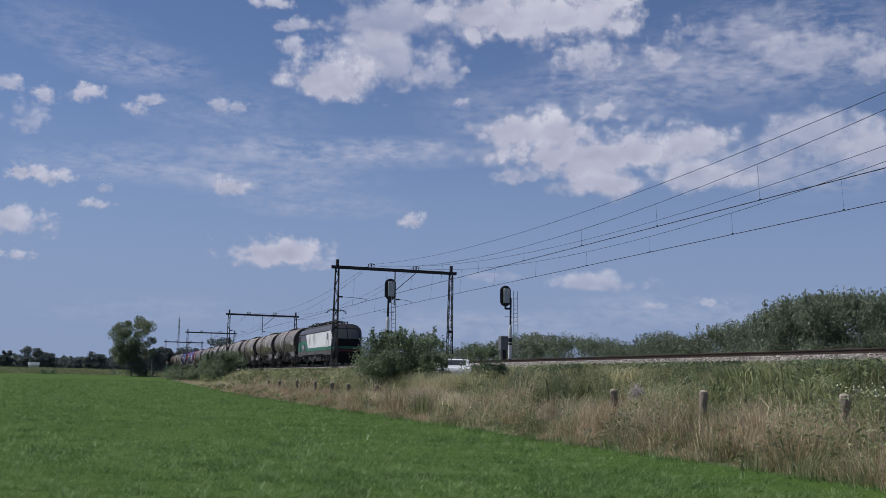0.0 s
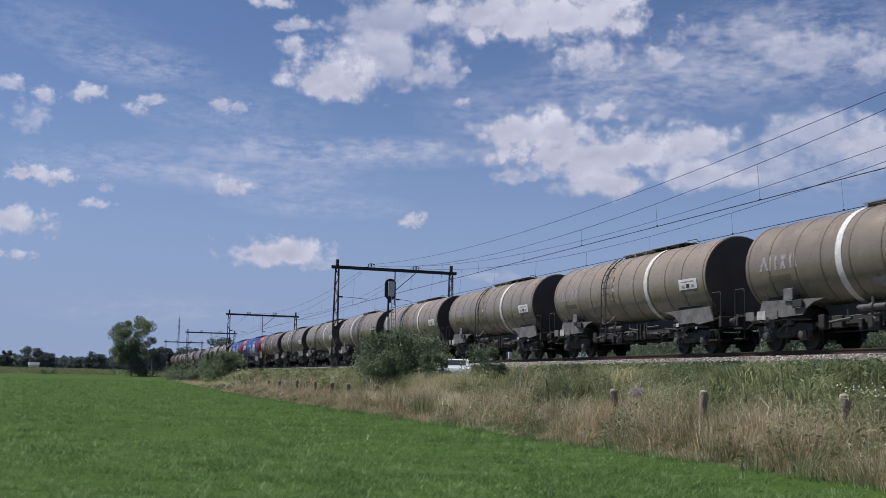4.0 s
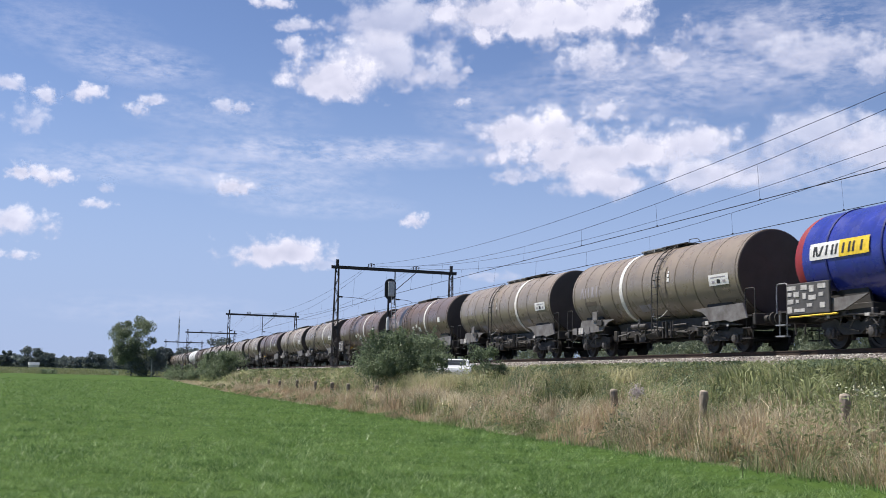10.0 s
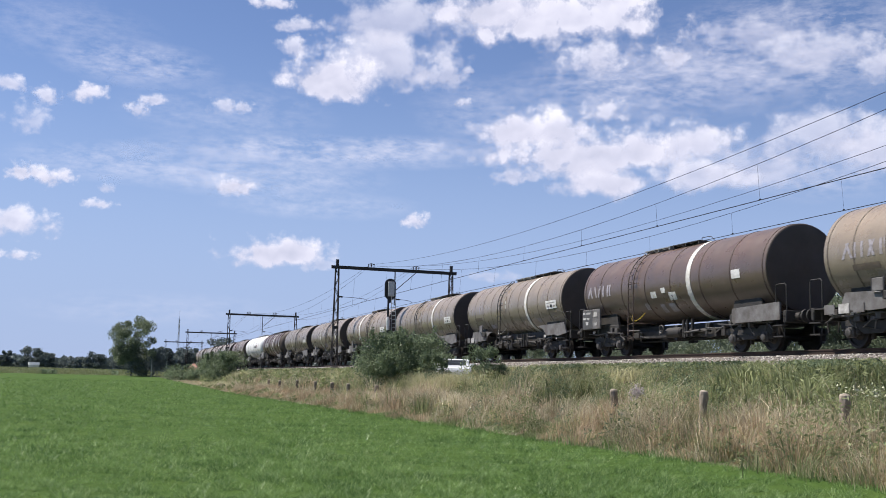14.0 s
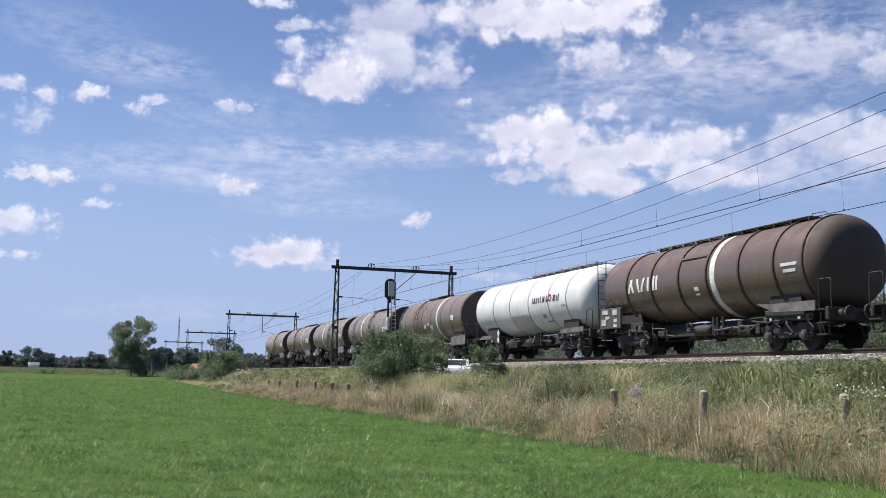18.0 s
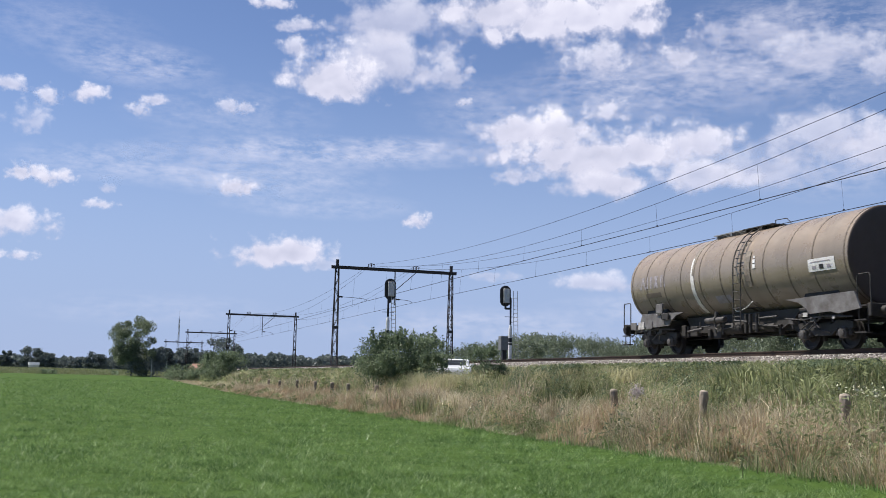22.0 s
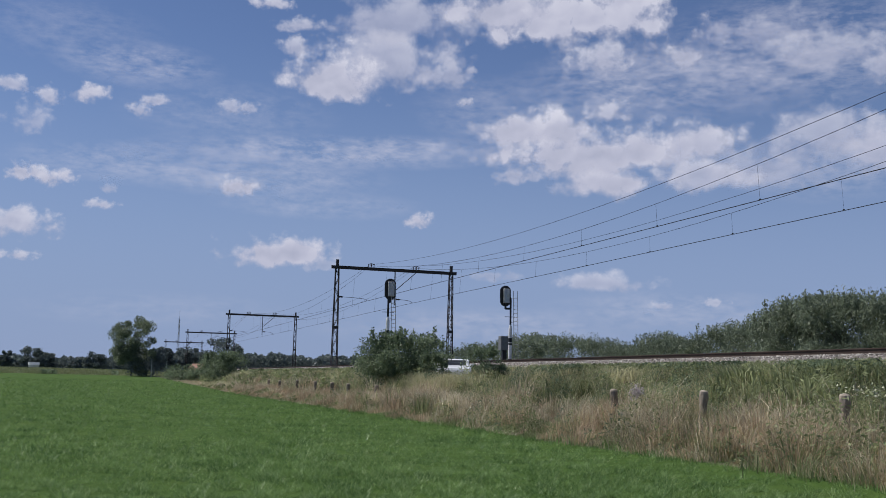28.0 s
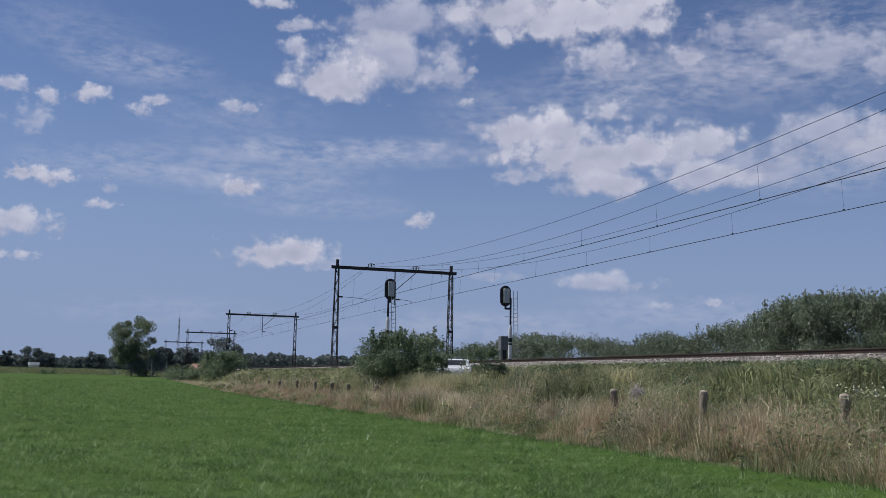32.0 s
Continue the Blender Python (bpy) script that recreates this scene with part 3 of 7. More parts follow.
GRAFFITI = surface("graffiti_teal", (0.13, 0.19, 0.17), 0.6, dirt=(0.15, 0.10, 0.08), dirt_scale=2.5, dirt_amount=0.9)
ZC = 2.72          # axis of the tanks above the rail


def curved(bm, x0, x1, z0, z1, r, side=-1, n=4, lift=0.012, slant=0.0):
    """A thin plate that lies on the tank's side between two heights over the rail."""
    rr = r + lift
    rows = []
    for i in range(n + 1):
        z = z0 + (z1 - z0) * i / n
        y = side * math.sqrt(max(rr * rr - (z - ZC) ** 2, 1e-4))
        k = slant * (z - z0)
        rows.append((bm.verts.new((x0 + k, y, z)), bm.verts.new((x1 + k, y, z))))
    for (a, c), (d, e) in zip(rows, rows[1:]):
        bm.faces.new((a, c, e, d) if side < 0 else (c, a, d, e))
    return bm


def wheel_set(parent, x, r, gauge=0.75):
    bm = B()
    for s in (-1, 1):
        y = s * gauge
        lathe(bm, [(y - 0.06 * s, 0.12), (y - 0.06 * s, r * 0.78), (y - 0.07 * s, r * 0.8), (y - 0.07 * s, r + 0.028), (y - 0.035 * s, r + 0.028), (y - 0.03 * s, r), (y + 0.065 * s, r - 0.004),
                   (y + 0.065 * s, r * 0.82), (y + 0.02 * s, r * 0.78), (y + 0.0 * s, r * 0.5), (y + 0.06 * s, 0.16), (y + 0.06 * s, 0.0)], 20, "y", (x, 0, r))
    tube(bm, (x, -1.02, r), (x, 1.02, r), 0.085, n=10)
    return part("wheelset", bm, WHEELM, parent, "dark steel wheels on an axle", smooth=True)


def bogie(parent, xc, base=1.8, r=0.46):
    """A freight bogie: two side frames with axle boxes and springs, a cross beam, two wheelsets."""
    bm = B()
    out = [(-1.32, 0.60), (-1.32, 0.78), (-0.62, 0.86), (-0.45, 0.74), (0.45, 0.74), (0.62, 0.86), (1.32, 0.78), (1.32, 0.60), (1.12, 0.56), (0.62, 0.58), (0.38, 0.40), (-0.38, 0.40), (-0.62, 0.58), (-1.12, 0.56)]
    for s in (-1, 1):
        prism(bm, [(xc + x, z) for x, z in out], s * 1.0 - 0.06, s * 1.0 + 0.06)
    box(bm, xc - 0.28, xc + 0.28, -1.0, 1.0, 0.55, 0.8)
    bg = part("bogie", bm, UNDER, parent, "sooty cast freight bogie")
    for q in (-1, 1):
        wheel_set(bg, xc + q * base / 2, r)
        for s in (-1, 1):
            x = xc + q * base / 2
            bm = B()
            box(bm, x - 0.15, x + 0.15, s * 1.02 - 0.1, s * 1.02 + 0.14 if s > 0 else s * 1.02 + 0.1, r - 0.16, r + 0.17, 0.03)
            lathe(bm, [(s * 1.1, 0.13), (s * 1.17, 0.12), (s * 1.19, 0.05)], 12, "y", (x, 0, r))
            part("axle_box", bm, AXLE, bg, "grey axle box")
            bm = B()
            for d in (-0.27, 0.27):
                lathe(bm, [(r - 0.08, 0.07), (r - 0.04, 0.085), (r, 0.07), (r + 0.04, 0.085), (r + 0.08, 0.07), (r + 0.12, 0.085), (r + 0.16, 0.07)], 8, "z", (x + d, s * 1.0, 0))
            part("spring", bm, UNDER, bg)
    for s in (-1, 1):
        bm = B()
        for q in (-1, 1):
            box(bm, xc + q * 0.36 - 0.05, xc + q * 0.36 + 0.05, s * 0.7 - 0.06, s * 0.7 + 0.06, 0.25, 0.62, 0.01)
        tube(bm, (xc - 0.36, s * 1.1, 0.62), (xc + 0.36, s * 1.1, 0.48), 0.022, n=5)
        part("brake_gear", bm, UNDER, bg)
    return bg


def buffers(parent, x, way, z=1.05, m=None):
    for s in (-1, 1):
        bm = B()
        a = x - way * 0.62
        lathe(bm, [(a, 0.13), (a + way * 0.34, 0.13), (a + way * 0.34, 0.095), (a + way * 0.56, 0.095), (a + way * 0.56, 0.22), (x - way * 0.005, 0.215), (x, 0.18)], 18, "x", (0, s * 0.875, z))
        part("buffer", bm, m or UNDER, parent, "sooty round buffer", smooth=True)
    bm = B()
    box(bm, min(x - way * 0.6, x - way * 0.15), max(x - way * 0.6, x - way * 0.15), -0.05, 0.05, z - 0.06, z + 0.06, 0.02)
    tube(bm, (x - way * 0.2, 0, z), (x - way * 0.12, 0, z - 0.5), 0.03, n=6)
    part("coupling_hook", bm, UNDER, parent)


def bars(name, rows, r, m, parent, label="", lift=0.016, sides=(-1,)):
    """Lettering as plain upright bars on the tank's side: (x, width, foot, head)."""
    for x, wd, a, c in rows:
        for s in sides:
            bm = B()
            curved(bm, x, x + wd, a, c, r, s, 3, lift)
            part(name, bm, m, parent, label)


def rings(parent, r, xs, m, wide=0.07, proud=0.014, name="seam"):
    for x in xs:
        bm = B()
        lathe(bm, [(x - wide / 2, r - 0.02), (x - wide / 2, r + proud), (x + wide / 2, r + proud), (x + wide / 2, r - 0.02)], 48, "x", (0, 0, ZC), closed=True)
        part(name, bm, m, parent, smooth=False)


def tank_body(parent, r, length, m, end, dish=0.30, knuckle=0.13):
    bm = B()
    lathe(bm, [(-length, r), (-length * 0.5, r), (0, r)], 64, "x", (0, 0, ZC), closed=True)
    tank = part("tank", bm, m, parent, smooth=True)
    for x, way in ((0, 1), (-length, -1)):
        bm = B()
        prof = [(x, r)] + [(x + way * dish * math.sin(a), r * math.cos(a) ** knuckle) for a in (0.12, 0.28, 0.5, 0.75, 1.0, 1.25, 1.45)] + [(x + way * dish, 0.0)]
        lathe(bm, prof, 64, "x", (0, 0, ZC), closed=True)
        part("tank_end", bm, end, parent, smooth=True)
    return tank


def ladder_on(parent, x, r, foot, m, top=True, wide=0.42, name="ladder"):
    """Ladder up the near side and over the shoulder of the tank."""
    bm = B()
    rr = r + 0.11
    pts = [(z, -math.sqrt(max(rr * rr - (z - ZC) ** 2, 0)) if z > ZC else -rr) for z in np.linspace(foot, ZC + r * 0.93, 15)]
    for s in (0, wide):
        pipe(bm, [(x + s, y, z) for z, y in pts], 0.024, 5)
    for z in np.arange(foot + 0.1, ZC + r * 0.9, 0.28):
        y = -math.sqrt(max(rr * rr - (z - ZC) ** 2, 0)) if z > ZC else -rr
        tube(bm, (x, y, z), (x + wide, y, z), 0.014, n=4)
    for z in (foot + 0.7, ZC + 0.1, ZC + 0.95):
        y = -math.sqrt(max(rr * rr - (z - ZC) ** 2, 0)) if z > ZC else -rr
        yi = -math.sqrt(max(r * r - (z - ZC) ** 2, 0)) + 0.03
        for s in (0, wide):
            tube(bm, (x + s, y, z), (x + s, yi, z), 0.016, n=4)
    return part(name, bm, m, parent, "dark steel ladder")


def walkway(parent, x0, x1, r, m, rail_h=0.0, lid=None):
    z = ZC + r + 0.05
    half = (x0 + x1) / 2
    # on dark walkways the rear half is coloured pale for the sky's glint
    for a, c, mat in ((x0, half - 0.02, GALV if m is UNDER else m), (half + 0.02, x1, m)):
        bm = B()
        for y in (-0.42, -0.21, 0.0, 0.21, 0.42):
            box(bm, a, c, y - 0.08, y + 0.08, z, z + 0.035)
        for x in np.arange(a + 0.2, c, 0.9):
            box(bm, x - 0.03, x + 0.03, -0.5, 0.5, z - 0.1, z)
        part("walkway", bm, mat, parent, "pale steel roof walkway" if mat is GALV else "dark steel roof walkway")
    if rail_h:
        bm = B()
        pipe(bm, [(x1 - 0.1, -0.3, z), (x1 - 0.1, -0.3, z + rail_h), (x1 + 0.5, -0.3, z + rail_h * 0.9), (x1 + 0.75, -0.3, z - 0.06)], 0.014, 5)
        part("handrail", bm, m, parent)
    bm = B()
    lathe(bm, [(z - 0.12, 0.33), (z + 0.02, 0.33), (z + 0.02, 0.37), (z + 0.06, 0.35), (z + 0.085, 0.1), (z + 0.085, 0)], 20, "z", (x1 - 0.6 if lid is None else lid, 0, 0))
    part("manhole_lid", bm, m, parent, smooth=True)


def end_rails(parent, x, way, m):
    """The bent rails on the end platform and the step under it."""
    for s in (-1, 1):
        bm = B()
        y = s * 1.3
        pipe(bm, [(x, y, 1.15), (x, y, 2.0), (x + way * 0.06, y, 2.08), (x + way * 0.5, y, 2.08), (x + way * 0.55, y, 2.0), (x + way * 0.55, y, 1.15)], 0.02, 6)
        part("grab_rail", bm, m, parent)
        bm = B()
        for d in (0.05, 0.42):
            tube(bm, (x + way * d, y, 1.1), (x + way * d, y, 0.42), 0.02, n=4)
        box(bm, min(x, x + way * 0.47), max(x, x + way * 0.47), y - 0.12, y + 0.1, 0.4, 0.44)
        box(bm, min(x, x + way * 0.47), max(x, x + way * 0.47), y - 0.12, y + 0.1, 0.75, 0.79)
        part("step", bm, m, parent)


def chassis(parent, front, rear, b1, b2):
    """Underframe between two buffer planes, bogies, buffers, brake gear."""
    bm = B()
    box(bm, rear + 0.55, front - 0.55, -0.32, 0.32, 0.92, 1.16, 0.02)
    for x in (b1, b2):
        box(bm, x - 1.0, x + 1.0, -1.15, 1.15, 0.9, 1.28, 0.02)
        for s in (-1, 1):
            prism(bm, [(x - 0.9, 1.25), (x + 0.9, 1.25), (x + 0.75, 1.75), (x - 0.75, 1.75)], s * 1.05 - 0.05, s * 1.05 + 0.05)
    part("underframe", bm, UNDER, parent)
    for x, way in ((front - 0.5, 1), (rear + 0.5, -1)):
        bm = B()
        box(bm, min(x, x - way * 0.16), max(x, x - way * 0.16), -1.3, 1.3, 0.86, 1.24, 0.02)
        part("headstock", bm, UNDER, parent)
        bm = B()
        box(bm, min(x - way * 0.16, x - way * 0.9), max(x - way * 0.16, x - way * 0.9), -1.32, 1.32, 1.16, 1.2)
        part("platform", bm, UNDER, parent)
    buffers(parent, front, 1)
    buffers(parent, rear, -1)
    bogie(parent, b1)
    bogie(parent, b2)
    mid = (b1 + b2) / 2
    bm = B()
    lathe(bm, [(mid - 0.55, 0.0), (mid - 0.52, 0.14), (mid - 0.45, 0.2), (mid + 0.45, 0.2), (mid + 0.52, 0.14), (mid + 0.55, 0)], 16, "x", (0, -0.85, 0.82))
    part("air_tank", bm, UNDER, parent, "sooty air tank", smooth=True)
    bm = B()
    for d in (0.9, 1.15, 1.5):
        tube(bm, (mid + d, -1.05, 0.62), (mid + d, -1.05, 1.25), 0.06, n=8)
    tube(bm, (mid + 0.8, -1.0, 0.9), (mid + 2.6, -1.0, 0.78), 0.045, n=6)
    lathe(bm, [(mid + 1.7, 0.13), (mid + 2.15, 0.13)], 12, "x", (0, -0.8, 0.78))
    part("valve_gear", bm, UNDER, parent, "dark pipes and valves")
    bm = B()
    lathe(bm, [(mid - 1.45, 0.0), (mid - 1.42, 0.16), (mid - 1.0, 0.16), (mid - 0.98, 0.05), (mid - 0.75, 0.05)], 14, "x", (0, -0.5, 0.72))
    part("brake_cylinder", bm, UNDER, parent, smooth=True)
    bm = B()
    tube(bm, (b2 + 1.0, -0.35, 0.55), (b1 - 1.0, -0.35, 0.55), 0.03, n=5)
    part("brake_rod", bm, UNDER, parent)
    rigging(parent, b1, b2, int(-b2 * 100 + front * 10))


def rigging(parent, b1, b2, seed):
    """Brake gear, pipes, hooks, valves and small boxes along the near edge of the underframe."""
    rr = random.Random(seed)
    for s in (-1, 1):
        y = s * 1.12
        for xc in (b1, b2):
            for q in range(7 if s < 0 else 0):
                bm = B()
                x = xc + rr.uniform(-1.5, 1.4)
                z = rr.uniform(0.72, 1.02)
                box(bm, x, x + rr.uniform(0.06, 0.26), y - 0.12, y + 0.05, z, z + rr.uniform(0.06, 0.2), 0.01)
                tube(bm, (x + 0.03, y - 0.1, z + 0.03), (x + rr.uniform(-0.5, 0.5), y - 0.08, z - rr.uniform(0.1, 0.3)), 0.022, n=5)
                part("bracket", bm, AXLE, parent, "small grey lever on its bracket")
            bm = B()
            pipe(bm, [(xc - 1.6, y + s * 0.1, 0.98), (xc - 0.7, y + s * 0.14, 0.9), (xc + 0.2, y + s * 0.12, 0.97), (xc + 1.5, y + s * 0.1, 0.9)], 0.025, 5)
            part("brake_pipe", bm, AXLE, parent)
            for q in range(2):
                bm = B()
                x, z = xc + rr.uniform(-1.3, 1.1), rr.uniform(0.86, 1.05)
                box(bm, x, x + rr.uniform(0.1, 0.2), y + s * 0.18 - 0.01, y + s * 0.18 + 0.01, z, z + rr.uniform(0.06, 0.13))
                part("tag_plate", bm, PLATE, parent, "small pale tag plate")
        bm = B()
        box(bm, b2 + 1.5, b1 - 1.6, s * 0.55 - 0.12, s * 0.55 + 0.12, 0.66, 0.95, 0.02)
        for q in range(9):
            x = rr.uniform(b2 + 1.3, b1 - 1.6)
            d = rr.uniform(0.1, 0.6)
            box(bm, x, x + d, s * 0.8 - 0.1, s * 0.8 + 0.1, rr.uniform(0.5, 0.72), rr.uniform(0.85, 1.1), 0.02)
        part("under_gear", bm, UNDER, parent, "sooty brake and outlet gear")
        for q in range(6 if s < 0 else 0):
            bm = B()
            x, z = rr.uniform(b2 + 1.4, b1 - 2.2), rr.uniform(0.7, 1.1)
            tube(bm, (x, s * 1.08, z), (x + rr.uniform(0.2, 1.1), s * 1.1, z + rr.uniform(-0.08, 0.08)), rr.uniform(0.02, 0.05), n=6)
            tube(bm, (x, s * 1.08, z - 0.2), (x, s * 1.08, z + 0.2), 0.025, n=5)
            part("outlet_pipe", bm, AXLE, parent, "grey outlet pipe with its valve rod")
        bm = B()
        x = rr.uniform(b2 + 2.5, b1 - 3.0)
        lathe(bm, [(s * 1.14, 0.15), (s * 1.18, 0.17), (s * 1.2, 0.15), (s * 1.18, 0.13)], 14, "y", (x, 0, 0.95), closed=True)
        part("hand_wheel", bm, AXLE, parent)


def placard(parent, x0, x1, z0, z1, r, label="white data panel with dark figures"):
    bm = B()
    curved(bm, x0, x1, z0, z1, r, -1, 4, 0.014)
    p = part("data_panel", bm, SIGNW, parent, label)
    n = (x1 - x0)
    for a, c, d, e in ((0.1, 0.85, 0.7, 0.78), (0.16, 0.3, 0.2, 0.42), (0.42, 0.58, 0.16, 0.52), (0.7, 0.84, 0.2, 0.42)):
        bm = B()
        curved(bm, x0 + n * a, x0 + n * c, z0 + (z1 - z0) * d, z0 + (z1 - z0) * e, r, -1, 2, 0.02)
        part("panel_mark", bm, INK if a == 0.42 else FADED, p)


def white_hook(parent, x, r, m):
    """The bent hand grip at the ladder's foot and its chain."""
    bm = B()
    pts = [(x + 0.62, -r * 0.94, 1.62), (x + 0.35, -r * 0.98, 1.42), (x + 0.1, -r * 1.03, 1.32), (x - 0.1, -r * 1.04, 1.32), (x - 0.2, -r * 1.04, 1.42), (x - 0.15, -r * 1.03, 1.55)]
    pipe(bm, pts, 0.014, 5)
    part("hand_grip", bm, m, parent, "pale bent hand grip")


def wagon_taupe(stripe_behind, broken=False):
    w = thing("tank_wagon", "grimy taupe tank wagon with a white band and side ladder", "tank wagon", pose(0, NEAR, RAIL), "tank wagons of the train")
    r, L = 1.49, 12.75
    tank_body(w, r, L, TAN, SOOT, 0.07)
    rings(w, r, [-0.14, -1.55, -2.75, -4.0, -5.2, -6.45, -7.75, -9.0, -10.2, -11.5, -12.6], SEAM_T, 0.05, 0.01)
    sx = -8.2 if stripe_behind else -4.2
    lx = -5.5 if stripe_behind else -7.75
    bm = B()
    if broken:
        curved(bm, sx - 0.10, sx + 0.11, 1.45, 2.75, r, -1, 8, 0.018)
        curved(bm, sx - 0.10, sx + 0.0, 2.75, 3.4, r, -1, 6, 0.018)
        b2 = B()
        lathe(b2, [(sx - 0.12, r - 0.01), (sx - 0.12, r + 0.012), (sx + 0.12, r + 0.012), (sx + 0.12, r - 0.01)], 64, "x", (0, 0, ZC), closed=True)
        part("faded_band", b2, LADDERP, w, "painted band worn to a trace")
    else:
        lathe(bm, [(sx - 0.13, r - 0.01), (sx - 0.13, r + 0.016), (sx + 0.13, r + 0.016), (sx + 0.13, r - 0.01)], 64, "x", (0, 0, ZC), closed=True)
    part("white_band", bm, STRIPE, w, "worn white painted band")
    ladder_on(w, lx, r, 0.75, UNDER)
    white_hook(w, lx + 0.2, r, SIGNW)
    if stripe_behind:
        walkway(w, -8.3, -4.8, r, UNDER, 0.16)
        marks = [(-4.55, 0.16, 2.68, 2.82), (-4.55, 0.14, 2.86, 2.98), (-4.53, 0.1, 3.02, 3.1)]
    else:
        walkway(w, -7.9, -2.9, r, UNDER, 0.12)
        marks = [(-7.0, 0.16, 2.62, 2.8), (-7.0, 0.14, 2.88, 3.02)]
    bars("side_mark", marks, r, SIGNW, w, "small white mark")
    placard(w, -1.75, -0.55, 2.3, 2.68, r)
    # worn maker's lettering as plain bars
    bars("lettering", [(-11.2, 0.1, 2.52, 2.98)], r, FADED, w, "worn pale lettering", 0.006)
    for x, k in ((-12.0, 0.5), (-11.62, -0.5), (-11.5, 0.0), (-10.95, 0.45), (-10.75, -0.3), (-10.45, 0.0), (-10.2, -0.2)):
        bm = B()
        curved(bm, x, x + 0.11, 2.52, 2.98, r, -1, 3, 0.006, k)
        part("lettering", bm, FADED, w, "worn pale lettering stroke")
    bm = B()
    curved(bm, lx + 0.5, lx + 0.82, 2.1, 3.3, r, -1, 6, 0.03)
    part("ladder_plate", bm, LADDERP, w, "dull plate beside the ladder")
    bars("lettering", [(-11.6, 1.1, 2.16, 2.34)], r, SEAM_T, w, "worn dark lettering", 0.006)
    bars("lettering", [(-7.05, 0.9, 1.7, 1.95)] if stripe_behind else [(-9.6, 0.8, 1.7, 1.9), (-3.2, 0.4, 1.75, 1.95)], r, FADED, w, "", 0.005)
    chassis(w, 1.2, -14.15, -1.65, -11.3)
    bm = B()
    prism(bm, [(-9.7, 1.32), (-9.4, 0.95), (-9.0, 0.74), (-4.0, 0.74), (-3.4, 0.95), (-3.0, 1.32)], -0.8, 0.8)
    part("outlet_trough", bm, UNDER, w, "sooty outlet trough under the tank")
    for s in (-1, 1):
        bm = B()      # front saddle plate, drawn out to a long tip behind
        prism(bm, [(0.13, 1.61), (-3.0, 1.55), (-2.35, 1.42), (-2.0, 1.22), (-1.88, 1.05), (-0.9, 1.08), (-0.6, 1.0), (0.36, 1.1)], s * 1.36 - 0.03, s * 1.36 + 0.03)
        part("saddle_plate", bm, GREYP, w, "grey saddle plate with a long tip")
        bm = B()
        prism(bm, [(-12.0, 1.58), (-8.95, 1.5), (-9.5, 1.4), (-9.85, 1.22), (-10.0, 1.05), (-11.0, 1.02), (-12.25, 1.08)], s * 1.36 - 0.03, s * 1.36 + 0.03)
        part("saddle_plate", bm, GREYP, w, "grey saddle plate with a long tip")
        bm = B()
        box(bm, -10.85, -10.35, s * 1.44 - 0.02, s * 1.44 + 0.02, 1.5, 1.92, 0.04)
        part("label_board", bm, GREYP, w, "pale grey label board")
        bm = B()
        box(bm, -10.4, -9.9, s * 1.46 - 0.02, s * 1.46 + 0.02, 1.26, 1.54, 0.04)
        part("label_board", bm, UNDER, w, "dark label board")
        bm = B()
        lathe(bm, [(-7.75, 0.06), (-7.72, 0.1), (-7.2, 0.1), (-7.18, 0.14), (-7.08, 0.14), (-7.06, 0.1), (-6.6, 0.1), (-6.58, 0.06)], 12, "x", (0, s * 1.2, 1.12))
        tube(bm, (-7.13, s * 1.2, 1.0), (-7.13, s * 1.2, 1.42), 0.06, n=8)
        part("outlet_pipe", bm, AXLE, w, "grey outlet pipe with its flange", smooth=True)
        for q in range(3):
            bm = B()
            box(bm, -12.9 + 0.62 * q, -12.45 + 0.62 * q, s * 1.40 - 0.01, s * 1.40 + 0.01, 0.98, 1.26)
            part("label_plate", bm, PLATE if q == 1 else GREYP, w)
    end_rails(w, 0.15, 1, UNDER)
    end_rails(w, -13.1, -1, UNDER)
    return w


